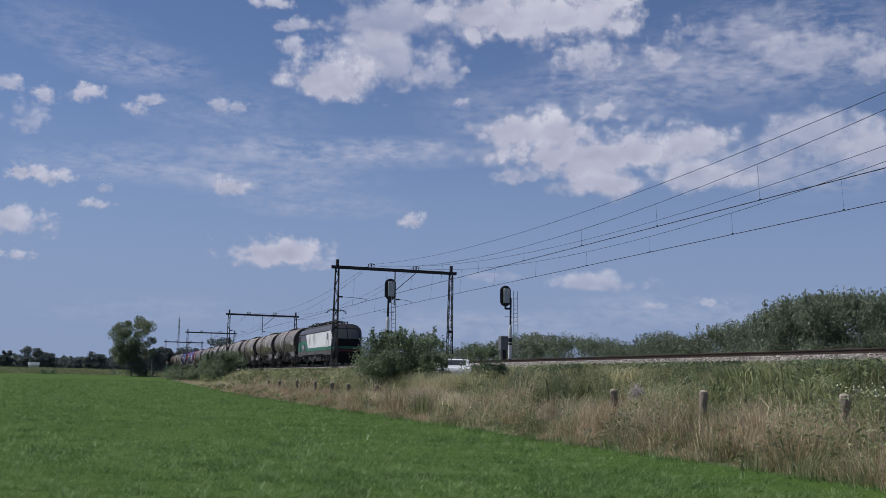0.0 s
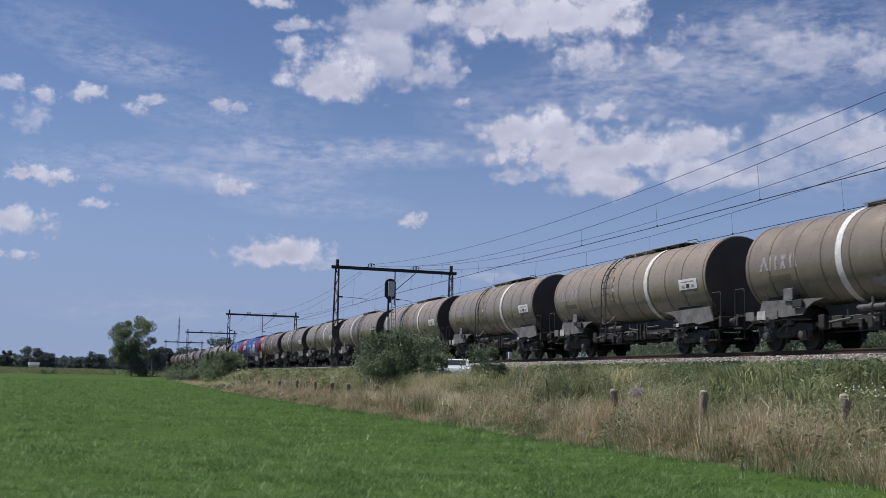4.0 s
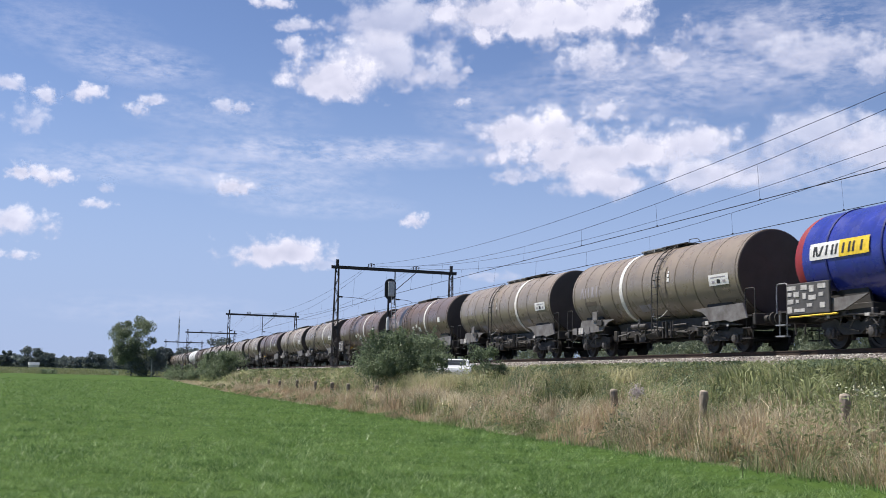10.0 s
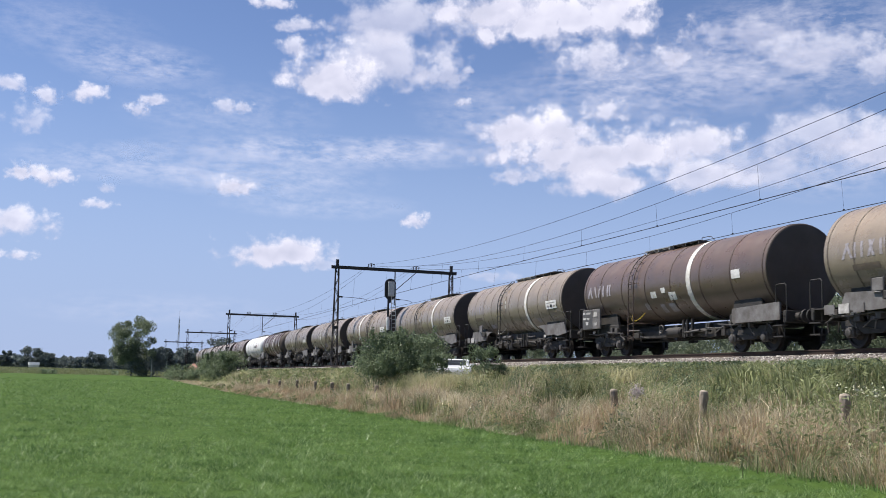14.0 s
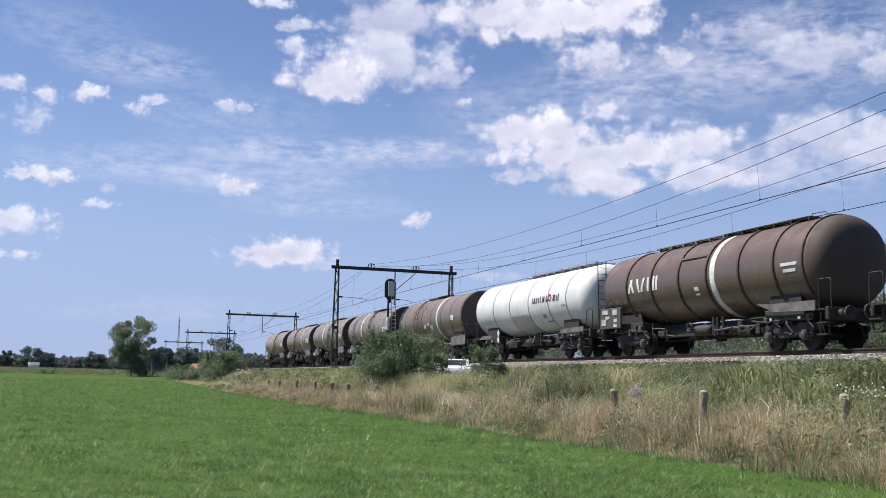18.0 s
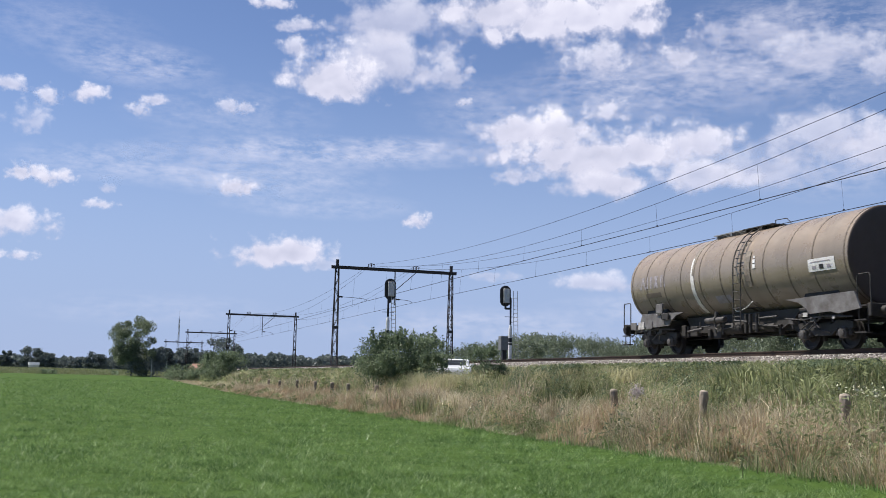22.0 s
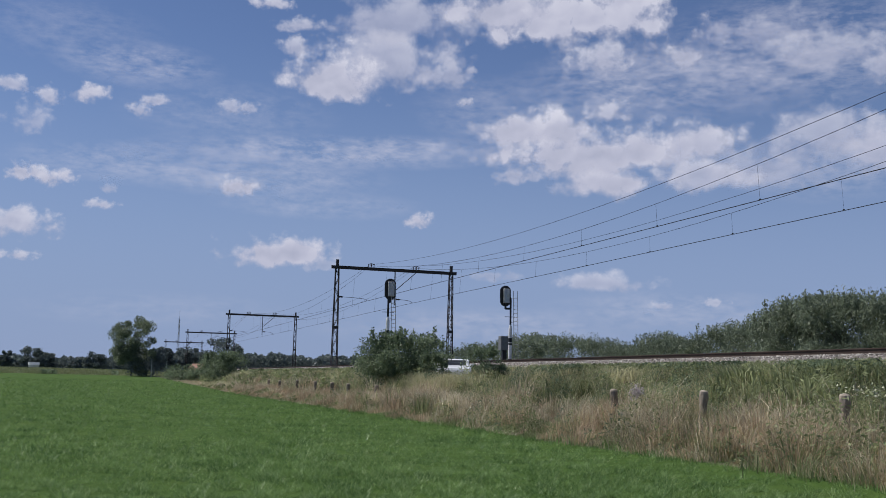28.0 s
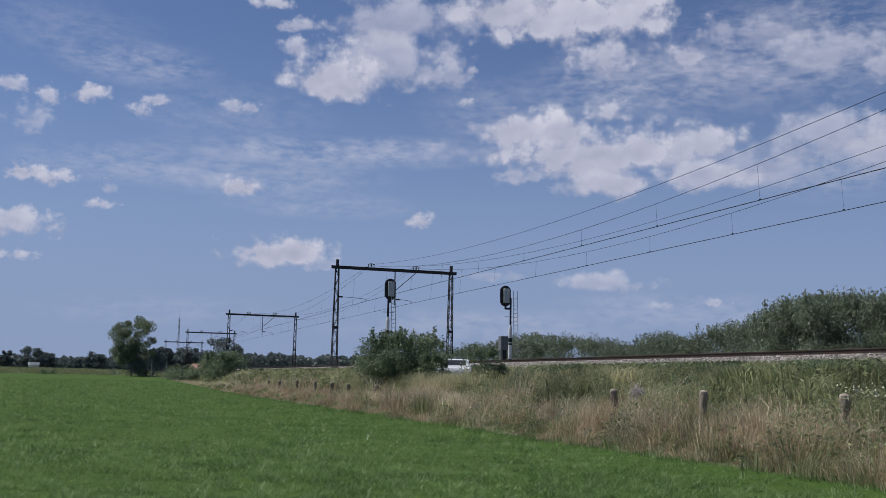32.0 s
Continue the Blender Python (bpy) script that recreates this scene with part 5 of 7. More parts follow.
def locomotive():
    t = thing("locomotive", "dark grey, green and white electric locomotive with raised pantograph", "locomotive", pose(0, NEAR, RAIL))
    LEN = 18.98
    sect = [(-1.44, 1.22), (-1.49, 1.35), (-1.49, 2.3), (-1.48, 3.1), (-1.38, 3.42), (-1.15, 3.66), (-0.75, 3.78), (0, 3.84), (0.75, 3.78), (1.15, 3.66), (1.38, 3.42), (1.48, 3.1), (1.49, 2.3), (1.49, 1.35), (1.44, 1.22)]
    bm = B()
    loops = []
    for end in (0, 1):
        fx = (lambda y, z: nose(y, z)) if end == 0 else (lambda y, z: -LEN - nose(y, z))
        if end == 1:
            loops.append([bm.verts.new((-LEN + 1.95, y, z)) for y, z in sect])
        for k in ((0.0, 0.35, 0.7, 0.92, 1.0) if end == 0 else (1.0, 0.92, 0.7, 0.35, 0.0)):
            loop = []
            for y, z in sect:
                yy, zz = y * k, 2.3 + (z - 2.3) * k
                loop.append(bm.verts.new((fx(yy, zz), yy, zz)))
            loops.append(loop)
        if end == 0:
            loops.append([bm.verts.new((-1.95, y, z)) for y, z in sect])
    n = len(sect)
    for p, q in zip(loops, loops[1:]):
        for i in range(n):
            try:
                bm.faces.new((p[i], p[(i + 1) % n], q[(i + 1) % n], q[i]))
            except ValueError:
                pass
    bmesh.ops.remove_doubles(bm, verts=bm.verts, dist=0.001)
    bmesh.ops.recalc_face_normals(bm, faces=bm.faces)
    part("body", bm, LOCO_GREY, t, "dark grey painted body shell", smooth=True)
    # flank plates
    for s in (-1, 1):
        def flank(name, out, m, label, lift=0.0):
            b2 = B()
            prism(b2, [(x, z) for x, z in out], s * (1.484 + 0.0), s * (1.497 + lift))
            return part(name, b2, m, t, label)
        flank("white_panel", [(-13.3, 3.14), (-12.0, 1.72), (-1.62, 1.72), (-1.2, 2.42), (-1.75, 3.14)], LOCO_WHITE, "large white flank panel with soot stains")
        flank("green_stripe", [(-18.35, 1.45), (-18.35, 1.98), (-17.0, 2.12), (-16.9, 2.42), (-13.0, 2.42), (-12.15, 1.66), (-0.95, 1.66), (-0.85, 1.45), (-13.0, 1.45)], LOCO_GREEN, "bright green stripe along the flank")
        flank("grey_field", [(-16.1, 1.5), (-15.2, 2.18), (-13.4, 2.18), (-12.75, 1.5)], LOCO_GREY, "grey field of the stripe", 0.006)
        flank("emblem", [(-15.25, 1.8), (-15.0, 2.06), (-14.3, 2.06), (-14.3, 1.58), (-15.0, 1.58)], SIGNW, "white emblem plate", 0.012)
        for x in (-15.0, -14.78, -14.56):
            flank("emblem_bar", [(x, 1.64), (x, 2.0), (x + 0.1, 2.0), (x + 0.1, 1.64)], LOCO_GREY, "", 0.018)
        flank("lower_sill", [(-18.2, 0.95), (-18.2, 1.43), (-0.78, 1.43), (-0.78, 0.95), (-4.0, 0.95), (-4.3, 1.05), (-14.7, 1.05), (-15.0, 0.95)], LOCO_SILL, "dusty grey lower sill", 0.004)
        flank("roof_gutter", [(-16.6, 3.12), (-16.6, 3.2), (-2.2, 3.2), (-2.2, 3.12)], INK, "dark gutter", 0.01)
        for xd in (-3.1, -16.75):
            z0, z1 = (1.68, 3.04) if xd > -5 else (1.46, 2.42)
            door = flank("cab_door", [(xd, z0), (xd, z1), (xd + 0.72, z1), (xd + 0.72, z0)], LOCO_WHITE if xd > -5 else LOCO_GREEN, "narrow cab door", 0.012)
            b2 = B()
            for xx in (xd - 0.02, xd + 0.72):
                prism(b2, [(xx, 1.46), (xx, 3.04), (xx + 0.02, 3.04), (xx + 0.02, 1.46)], s * 1.49, s * 1.512)
            part("door_seal", b2, INK, door, "dark door seal")
            b2 = B()
            prism(b2, [(xd + 0.18, 2.35), (xd + 0.18, 2.98), (xd + 0.52, 2.98), (xd + 0.52, 2.35)], s * 1.50, s * 1.518)
            part("door_window", b2, GLASS, door, "dark door window")
            b2 = B()
            tube(b2, (xd - 0.06, s * 1.55, 1.5), (xd - 0.06, s * 1.55, 2.7), 0.018, n=5)
            tube(b2, (xd + 0.78, s * 1.55, 1.5), (xd + 0.78, s * 1.55, 2.7), 0.018, n=5)
            for zz in (1.5, 2.7):
                for xx in (xd - 0.06, xd + 0.78):
                    tube(b2, (xx, s * 1.49, zz), (xx, s * 1.55, zz), 0.014, n=4)
            part("grab_rail", b2, GALV, door)
            b2 = B()
            for d in (0.1, 0.62):
                tube(b2, (xd + d, s * 1.44, 1.2), (xd + d, s * 1.44, 0.45), 0.02, n=4)
            for zz in (0.46, 0.75, 1.02):
                box(b2, xd + 0.08, xd + 0.64, s * 1.44 - 0.1, s * 1.44 + 0.06, zz, zz + 0.035)
            part("step", b2, LOCO_SILL, t)
        for xs_ in (-0.95, -18.2):
            b2 = B()
            for zz in (0.48, 0.8, 1.1):
                box(b2, xs_, xs_ + 0.38, s * 1.36 - 0.12, s * 1.36 + 0.08, zz, zz + 0.035)
            for d in (0.0, 0.35):
                box(b2, xs_ + d, xs_ + d + 0.035, s * 1.44 - 0.03, s * 1.44, 0.48, 1.2)
            part("corner_step", b2, LOCO_SILL, t, "grey corner step")
        for x in (-12.3, -11.9, -8.6, -8.2):
            flank("sill_opening", [(x, 1.16), (x, 1.3), (x + 0.18, 1.3), (x + 0.18, 1.16)], INK, "", 0.01)
        for x in (-11.2, -9.6):
            flank("sill_lettering", [(x, 1.2), (x, 1.26), (x + 0.5, 1.26), (x + 0.5, 1.2)], PLATE, "", 0.008)
    # fronts
    for end in (0, 1):
        fx = (lambda y, z: nose(y, z) + 0.012) if end == 0 else (lambda y, z: -LEN - nose(y, z) - 0.012)
        def face(name, y0, y1, z0, z1, m, label, lift=0.0, ny=8, nz_=5, taper=0.0):
            b2 = B()
            g = []
            for i in range(ny + 1):
                col = []
                for j in range(nz_ + 1):
                    z = z0 + (z1 - z0) * j / nz_
                    k = 1 - taper * (j / nz_)
                    y = (y0 + (y1 - y0) * i / ny) * k
                    col.append(b2.verts.new((fx(y, z) + (lift if end == 0 else -lift), y, z)))
                g.append(col)
            for i in range(ny):
                for j in range(nz_):
                    q = (g[i][j], g[i + 1][j], g[i + 1][j + 1], g[i][j + 1])
                    b2.faces.new(q if end == 0 else q[::-1])
            return part(name, b2, m, t, label, smooth=True)
        face("windscreen", -1.26, -0.05, 2.42, 3.32, GLASS, "dark raked windscreen half", 0.012, taper=0.08)
        face("windscreen", 0.05, 1.26, 2.42, 3.32, GLASS, "dark raked windscreen half", 0.012, taper=0.08)
        face("nose_panel", -1.32, 1.32, 1.46, 3.40, LOCO_BLACK, "black front panel round the windscreen", 0.004, taper=0.06)
        face("nose_stripe", -1.30, 1.30, 1.5, 1.72, SHADED_GREEN, "green stripe across the nose", 0.008)
        face("nose_apron", -1.30, 1.30, 1.25, 1.46, MAROON, "dark red lower apron", 0.006)
        for s in (-1, 1):
            face("headlight", s * 1.02, s * 1.27, 1.55, 1.98, LENS, "headlight cluster", 0.016, 3, 3)
        face("top_light", -0.11, 0.11, 3.45, 3.6, LENS, "round top light", 0.016, 3, 3)
        xa, way = (-0.62, 1) if end == 0 else (-LEN + 0.62, -1)
        b2 = B()
        box(b2, min(xa, xa - way * 0.5), max(xa, xa - way * 0.5), -1.36, 1.36, 0.78, 1.24, 0.03)
        part("buffer_beam", b2, LOCO_BLACK, t, "black buffer beam")
        b2 = B()
        prism(b2, [(xa - way * 0.1, 0.78), (xa - way * 0.1, 0.3), (xa - way * 0.22, 0.22), (xa - way * 0.3, 0.78)], -1.25, 1.25)
        part("snow_plough", b2, LOCO_BLACK, t, "black rail guard")
        buffers(t, 0 if end == 0 else -LEN, way, 1.05, LOCO_BLACK)
        b2 = B()
        pipe(b2, [(fx(-0.35, 2.5) + way * 0.05, -0.35, 2.45), (fx(-0.5, 3.1) + way * 0.05, -0.5, 3.1)], 0.012, 4)
        pipe(b2, [(fx(0.35, 2.5) + way * 0.05, 0.35, 2.45), (fx(0.5, 3.1) + way * 0.05, 0.5, 3.1)], 0.012, 4)
        part("wiper", b2, INK, t)
    # underfloor
    for x0, x1, m in ((-12.2, -11.9, AXLE), (-11.8, -11.3, AXLE), (-11.2, -10.9, UNDER), (-10.8, -9.6, UNDER), (-9.5, -9.2, AXLE), (-9.1, -8.6, AXLE), (-8.5, -7.2, UNDER), (-6.9, -6.2, UNDER)):
        b2 = B()
        box(b2, x0, x1, -1.34, 1.34, 0.42 if m is UNDER else 0.6, 0.98, 0.03)
        part("equipment_case", b2, m, t)
    for s in (-1, 1):
        rr = random.Random(8)
        for q in range(34 if s < 0 else 0):
            b2 = B()
            x, z = rr.uniform(-17.6, -1.6), rr.uniform(0.5, 0.95)
            if q % 2:
                box(b2, x, x + rr.uniform(0.08, 0.3), s * 1.26 - 0.06, s * 1.26 + 0.06, z, z + rr.uniform(0.06, 0.2), 0.01)
                part("bracket", b2, AXLE, t)
            else:
                tube(b2, (x, s * 1.24, z), (x + rr.uniform(-0.6, 0.6), s * 1.24, z + rr.uniform(-0.25, 0.2)), 0.028, n=5)
                part("air_pipe", b2, AXLE, t)
        for x in (-11.55, -11.0, -9.0, -14.9):
            b2 = B()
            box(b2, x, x + 0.12, s * 1.36 - 0.01, s * 1.36 + 0.01, 0.7, 0.9)
            part("tag_plate", b2, SIGNW, t, "small white tag plate")
    b2 = B()
    box(b2, -18.3, -0.75, -1.3, 1.3, 0.9, 1.25)
    part("frame", b2, UNDER, t)
    for xc in (-4.74, -14.24):
        b2 = B()
        for s in (-1, 1):
            prism(b2, [(xc - 1.9, 0.55), (xc - 1.9, 0.85), (xc - 0.7, 0.95), (xc - 0.5, 0.6), (xc + 0.5, 0.6), (xc + 0.7, 0.95), (xc + 1.9, 0.85), (xc + 1.9, 0.55), (xc + 0.6, 0.42), (xc - 0.6, 0.42)], s * 1.05 - 0.07, s * 1.05 + 0.07)
        box(b2, xc - 0.4, xc + 0.4, -1.0, 1.0, 0.5, 0.85)
        bg = part("bogie", b2, UNDER, t, "black locomotive bogie")
        for q in (-1.3, 1.3):
            wheel_set(bg, xc + q, 0.6)
            b2 = B()
            for s in (-1, 1):
                y = s * 0.75
                lathe(b2, [(y + s * 0.06, 0.56), (y + s * 0.07, 0.56), (y + s * 0.07, 0.594), (y + s * 0.06, 0.594)], 28, "y", (xc + q, 0, 0.6), closed=True)
            part("wheel_rim", b2, GALV, bg, "bright worn wheel rim")
            for s in (-1, 1):
                b2 = B()
                lathe(b2, [(s * 1.08, 0.17), (s * 1.2, 0.16), (s * 1.22, 0.06)], 12, "y", (xc + q, 0, 0.6))
                box(b2, xc + q - 0.2, xc + q + 0.2, s * 1.1 - 0.08, s * 1.1 + 0.08, 0.42, 0.8, 0.02)
                part("axle_box", b2, AXLE, bg)
        for s in (-1, 1):
            for d in (-0.45, 0.45):
                b2 = B()
                lathe(b2, [(0.62, 0.13), (0.68, 0.16), (0.74, 0.13), (0.8, 0.16), (0.86, 0.13), (0.92, 0.16), (0.98, 0.13)], 12, "z", (xc + d, s * 1.12, 0))
                part("spring", b2, UNDER, bg)
            b2 = B()
            tube(b2, (xc - 1.2, s * 1.2, 0.7), (xc - 0.2, s * 1.2, 0.95), 0.05, n=8)
            part("damper", b2, AXLE, bg)
    # roof
    for x0, x1 in ((-16.4, -12.2), (-12.1, -7.6), (-7.5, -3.0)):
        b2 = B()
        prism(b2, [(x0, 3.7), (x1, 3.7), (x1 - 0.06, 3.86), (x0 + 0.06, 3.86)], -1.0, 1.0)
        part("roof_hood", b2, ROOFG, t, "dusty grey roof hood")
    for q in range(16):
        b2 = B()
        x, y = -15.8 + 0.72 * q, (0.35, -0.55, -0.1)[q % 3]
        lathe(b2, [(3.84, 0.06), (3.92, 0.12), (3.98, 0.07), (4.04, 0.12), (4.10, 0.07), (4.16, 0.11), (4.22, 0.03)], 8, "z", (x, y, 0))
        part("roof_insulator", b2, BLACK, t, "black roof insulator")
    b2 = B()
    pipe(b2, [(-15.8 + 0.72 * q, (0.35, -0.55, -0.1)[q % 3], 4.23) for q in range(16)], 0.035, 6)
    part("roof_busbar", b2, INK, t, "dark zigzag roof conductor")
    b2 = B()
    pipe(b2, [(x, -0.85, 3.98 + 0.1 * (i % 2)) for i, x in enumerate(np.arange(-15.5, -6.5, 0.9))], 0.03, 5)
    part("roof_cable", b2, INK, t, "dark roof cable")
    for q in range(6):
        b2 = B()
        tube(b2, (-10.2 + 0.34 * q, -0.6, 3.84), (-10.2 + 0.34 * q, -0.6, 4.2 - 0.05 * (q % 3)), 0.06, n=6)
        tube(b2, (-10.32 + 0.34 * q, -0.75, 4.12), (-10.02 + 0.34 * q, -0.45, 4.2), 0.022, n=5)
        part("surge_arrester", b2, INK, t, "dark roof surge arrester")
    for x, wd in ((-11.4, 0.8), (-13.3, 0.5), (-8.4, 0.6)):
        b2 = B()
        box(b2, x, x + wd, -0.35, 0.35, 3.86, 4.12, 0.03)
        part("roof_switch", b2, INK, t, "dark roof switch box")
    for x0, x1 in ((-16.1, -14.9), (-7.4, -6.2), (-4.6, -3.4)):
        b2 = B()
        for k in range(5):
            u = x0 + (x1 - x0) * k / 5
            tube(b2, (u, -0.7, 3.98), (u + (x1 - x0) / 5, -0.7, 4.16), 0.02, n=4)
            tube(b2, (u, -0.7, 4.16), (u + (x1 - x0) / 5, -0.7, 3.98), 0.02, n=4)
        tube(b2, (x0, -0.7, 4.17), (x1, -0.7, 4.17), 0.025, n=4)
        part("roof_frame", b2, INK, t, "dark lattice frame on the roof")
    for base_x, up in ((-5.0, True), (-14.2, False)):
        b2 = B()
        for s in (-0.55, 0.55):
            tube(b2, (base_x - 1.3, s, 4.06), (base_x + 1.5, s, 4.1), 0.035, n=6)
        for x in (base_x - 1.2, base_x, base_x + 1.3):
            tube(b2, (x, -0.55, 4.08), (x, 0.55, 4.08), 0.035, n=6)
            for s in (-0.55, 0.55):
                lathe(b2, [(3.86, 0.05), (3.92, 0.085), (3.98, 0.05), (4.04, 0.08), (4.08, 0.04)], 8, "z", (x, s, 0))
        panto = part("pantograph", b2, INK, t, "raised black pantograph" if up else "folded black pantograph")
        knee = Vector((base_x - 2.35, 0, 4.62)) if up else Vector((base_x - 2.2, 0, 4.2))
        top = Vector((base_x - 1.1, 0, 5.28)) if up else Vector((base_x + 0.9, 0, 4.26))
        b2 = B()
        tube(b2, (base_x - 0.2, 0, 4.12), knee, 0.05, n=8)
        tube(b2, (base_x - 0.75, 0.1, 4.1), knee + Vector((-0.1, 0.1, -0.08)), 0.022, n=5)
        part("lower_arm", b2, INK, panto)
        b2 = B()
        tube(b2, knee, top, 0.045, n=6)
        tube(b2, top + Vector((0, -0.4, -0.02)), top + Vector((0, 0.4, -0.02)), 0.03, n=6)
        tube(b2, knee + Vector((0.05, 0, 0.12)), top + Vector((0.15, 0, -0.05)), 0.02, n=5)
        part("upper_arm", b2, INK, panto)
        b2 = B()
        for d in (-0.2, 0.2):
            pts = [(top.x + d, y, top.z + z) for y, z in ((-0.97, -0.3), (-0.86, -0.1), (-0.66, 0.03), (-0.5, 0.06), (0.5, 0.06), (0.66, 0.03), (0.86, -0.1), (0.97, -0.3))]
            pipe(b2, pts, 0.03, 5)
        tube(b2, (top.x - 0.2, -0.38, top.z), (top.x + 0.2, -0.38, top.z), 0.02, n=5)
        tube(b2, (top.x - 0.2, 0.38, top.z), (top.x + 0.2, 0.38, top.z), 0.02, n=5)
        part("collector_head", b2, INK, panto)
    # the cabs narrow towards their fronts
    for o in t.children_recursive:
        if o.name.split(".")[0] in ("body", "windscreen", "nose_panel", "nose_stripe", "nose_apron", "headlight", "top_light", "white_panel", "green_stripe", "lower_sill", "wiper"):
            b2 = bmesh.new()
            b2.from_mesh(o.data)
            for x in (-1.95, -0.85, -LEN + 0.85, -LEN + 1.95):
                bmesh.ops.bisect_plane(b2, geom=b2.verts[:] + b2.edges[:] + b2.faces[:], plane_co=(x, 0, 0), plane_no=(1, 0, 0))
            for v in b2.verts:
                d = max(v.co.x + 1.95, -LEN + 1.95 - v.co.x, 0.0)
                v.co.y *= 1 - 0.13 * min(1.0, d / 1.1)
            b2.to_mesh(o.data)
            b2.free()
    return t


def train_x(t):
    """How far the train has come at t seconds."""
    return 23.80 * t - 0.00625 * (t - 12) ** 2


carried = []
carried.append((locomotive(), -91.15))
kinds = {"a": wagon_taupe(True), "b": wagon_taupe(False), "f": wagon_taupe(True, True), "r": wagon_brown(BROWN_RED, "rust-brown tank wagon with a white band and tall ladder"),
         "g": wagon_brown(BROWN_RED, "rust-brown tank wagon with teal graffiti and a white band", True), "n": wagon_brown(BROWN, "grey-brown tank wagon with a white band and ladder"),
         "p": wagon_brown(BROWN_RED, "rust-brown tank wagon with pale sprayed bars and a white band", False, True), "d": wagon_blue(), "w": wagon_white(), "c": wagon_ringed()}
ORDER = "abbbabag" + "dd" + "abrpbbrbbaff" + "cw" + "naabf"
# where each tank's front edge stands when the train has come no way
FRONTS = [-111.4, -126.6, -142.0, -157.1, -172.15, -187.3, -202.4, -217.8, -234.1, -251.1, -267.8, -283.1, -298.4, -314.75, -330.9, -345.85,
          -361.5, -377.0, -392.3, -407.6, -423.0, -438.3, -454.5, -470.2, -486.0, -502.0, -517.05, -531.9, -547.4]
for kind, spot in zip(ORDER, FRONTS):
    w = kinds[kind]
    if w in [o for o, _ in carried]:
        w = copy_thing(w, pose(0, NEAR, RAIL))
    carried.append((w, spot))
# ---- plants ----
def blades(name, x, y, h, w, lean, material, label, category, seed, bend=0.5, z=None, sway=0.0, plain=False):
    """Grass: each blade a bent, pointed strip."""
    g = np.random.default_rng(seed)
    n = len(x)
    z = land(x, y) if z is None else z
    a = g.uniform(0, 2 * np.pi, n)
    side = np.stack([np.cos(a), np.sin(a), np.zeros(n)], 1) * (w / 2)[:, None]
    tilt_a = sway * np.array([noise.noise(Vector((p_ * 0.55, q_ * 0.55, seed * 0.3))) for p_, q_ in zip(x, y)]) * 5.0 + g.normal(0, 1.25, n) if sway else g.uniform(0, 2 * np.pi, n)
    tilt = np.stack([np.cos(tilt_a), np.sin(tilt_a), np.zeros(n)], 1) * (lean * h * g.uniform(0.2, 1.0, n))[:, None]
    tilt[:, 0] += 0.18 * lean * h
    p = np.stack([x, y, z - 0.02], 1)
    up = np.array([0, 0, 1.0])
    m = p + tilt * (0.5 - 0.28 * bend) + up * (h * 0.55)[:, None]
    tip = p + tilt + up * (h * (1 - 0.12 * bend))[:, None]
    if plain:
        v = np.stack([p - side, p + side, tip], 1).reshape(-1, 3)
        return tagged(new(name, fast_mesh(name, v, np.arange(3 * n).reshape(-1, 3), material)), label, category, kind="stuff")
    v = np.stack([p - side, p + side, m - side * 0.8, m + side * 0.8, tip], 1).reshape(-1, 3)
    tri = np.array([[0, 1, 3], [0, 3, 2], [2, 3, 4]])
    f = (np.arange(n)[:, None, None] * 5 + tri[None]).reshape(-1, 3)
    return tagged(new(name, fast_mesh(name, v, f, material)), label, category, kind="stuff")


def leaves(name, c, size, material, seed, upright=0.0, long=1.6):
    """A cloud of small leaves at the places c, each a folded four-sided blade."""
    g = np.random.default_rng(seed)
    n = len(c)
    d = g.normal(size=(n, 3))
    d[:, 2] = d[:, 2] * (1 - upright) + upright * 1.6
    d /= np.linalg.norm(d, axis=1)[:, None]
    s = np.cross(d, g.normal(size=(n, 3)))
    s /= np.linalg.norm(s, axis=1)[:, None]
    k = size * g.uniform(0.6, 1.3, n)
    a, b_ = d * (k * long / 2)[:, None], s * (k / 2)[:, None]
    v = np.stack([c - a, c + b_, c + a, c - b_], 1).reshape(-1, 3)
    return fast_mesh(name, v, np.arange(4 * n).reshape(-1, 4), material)


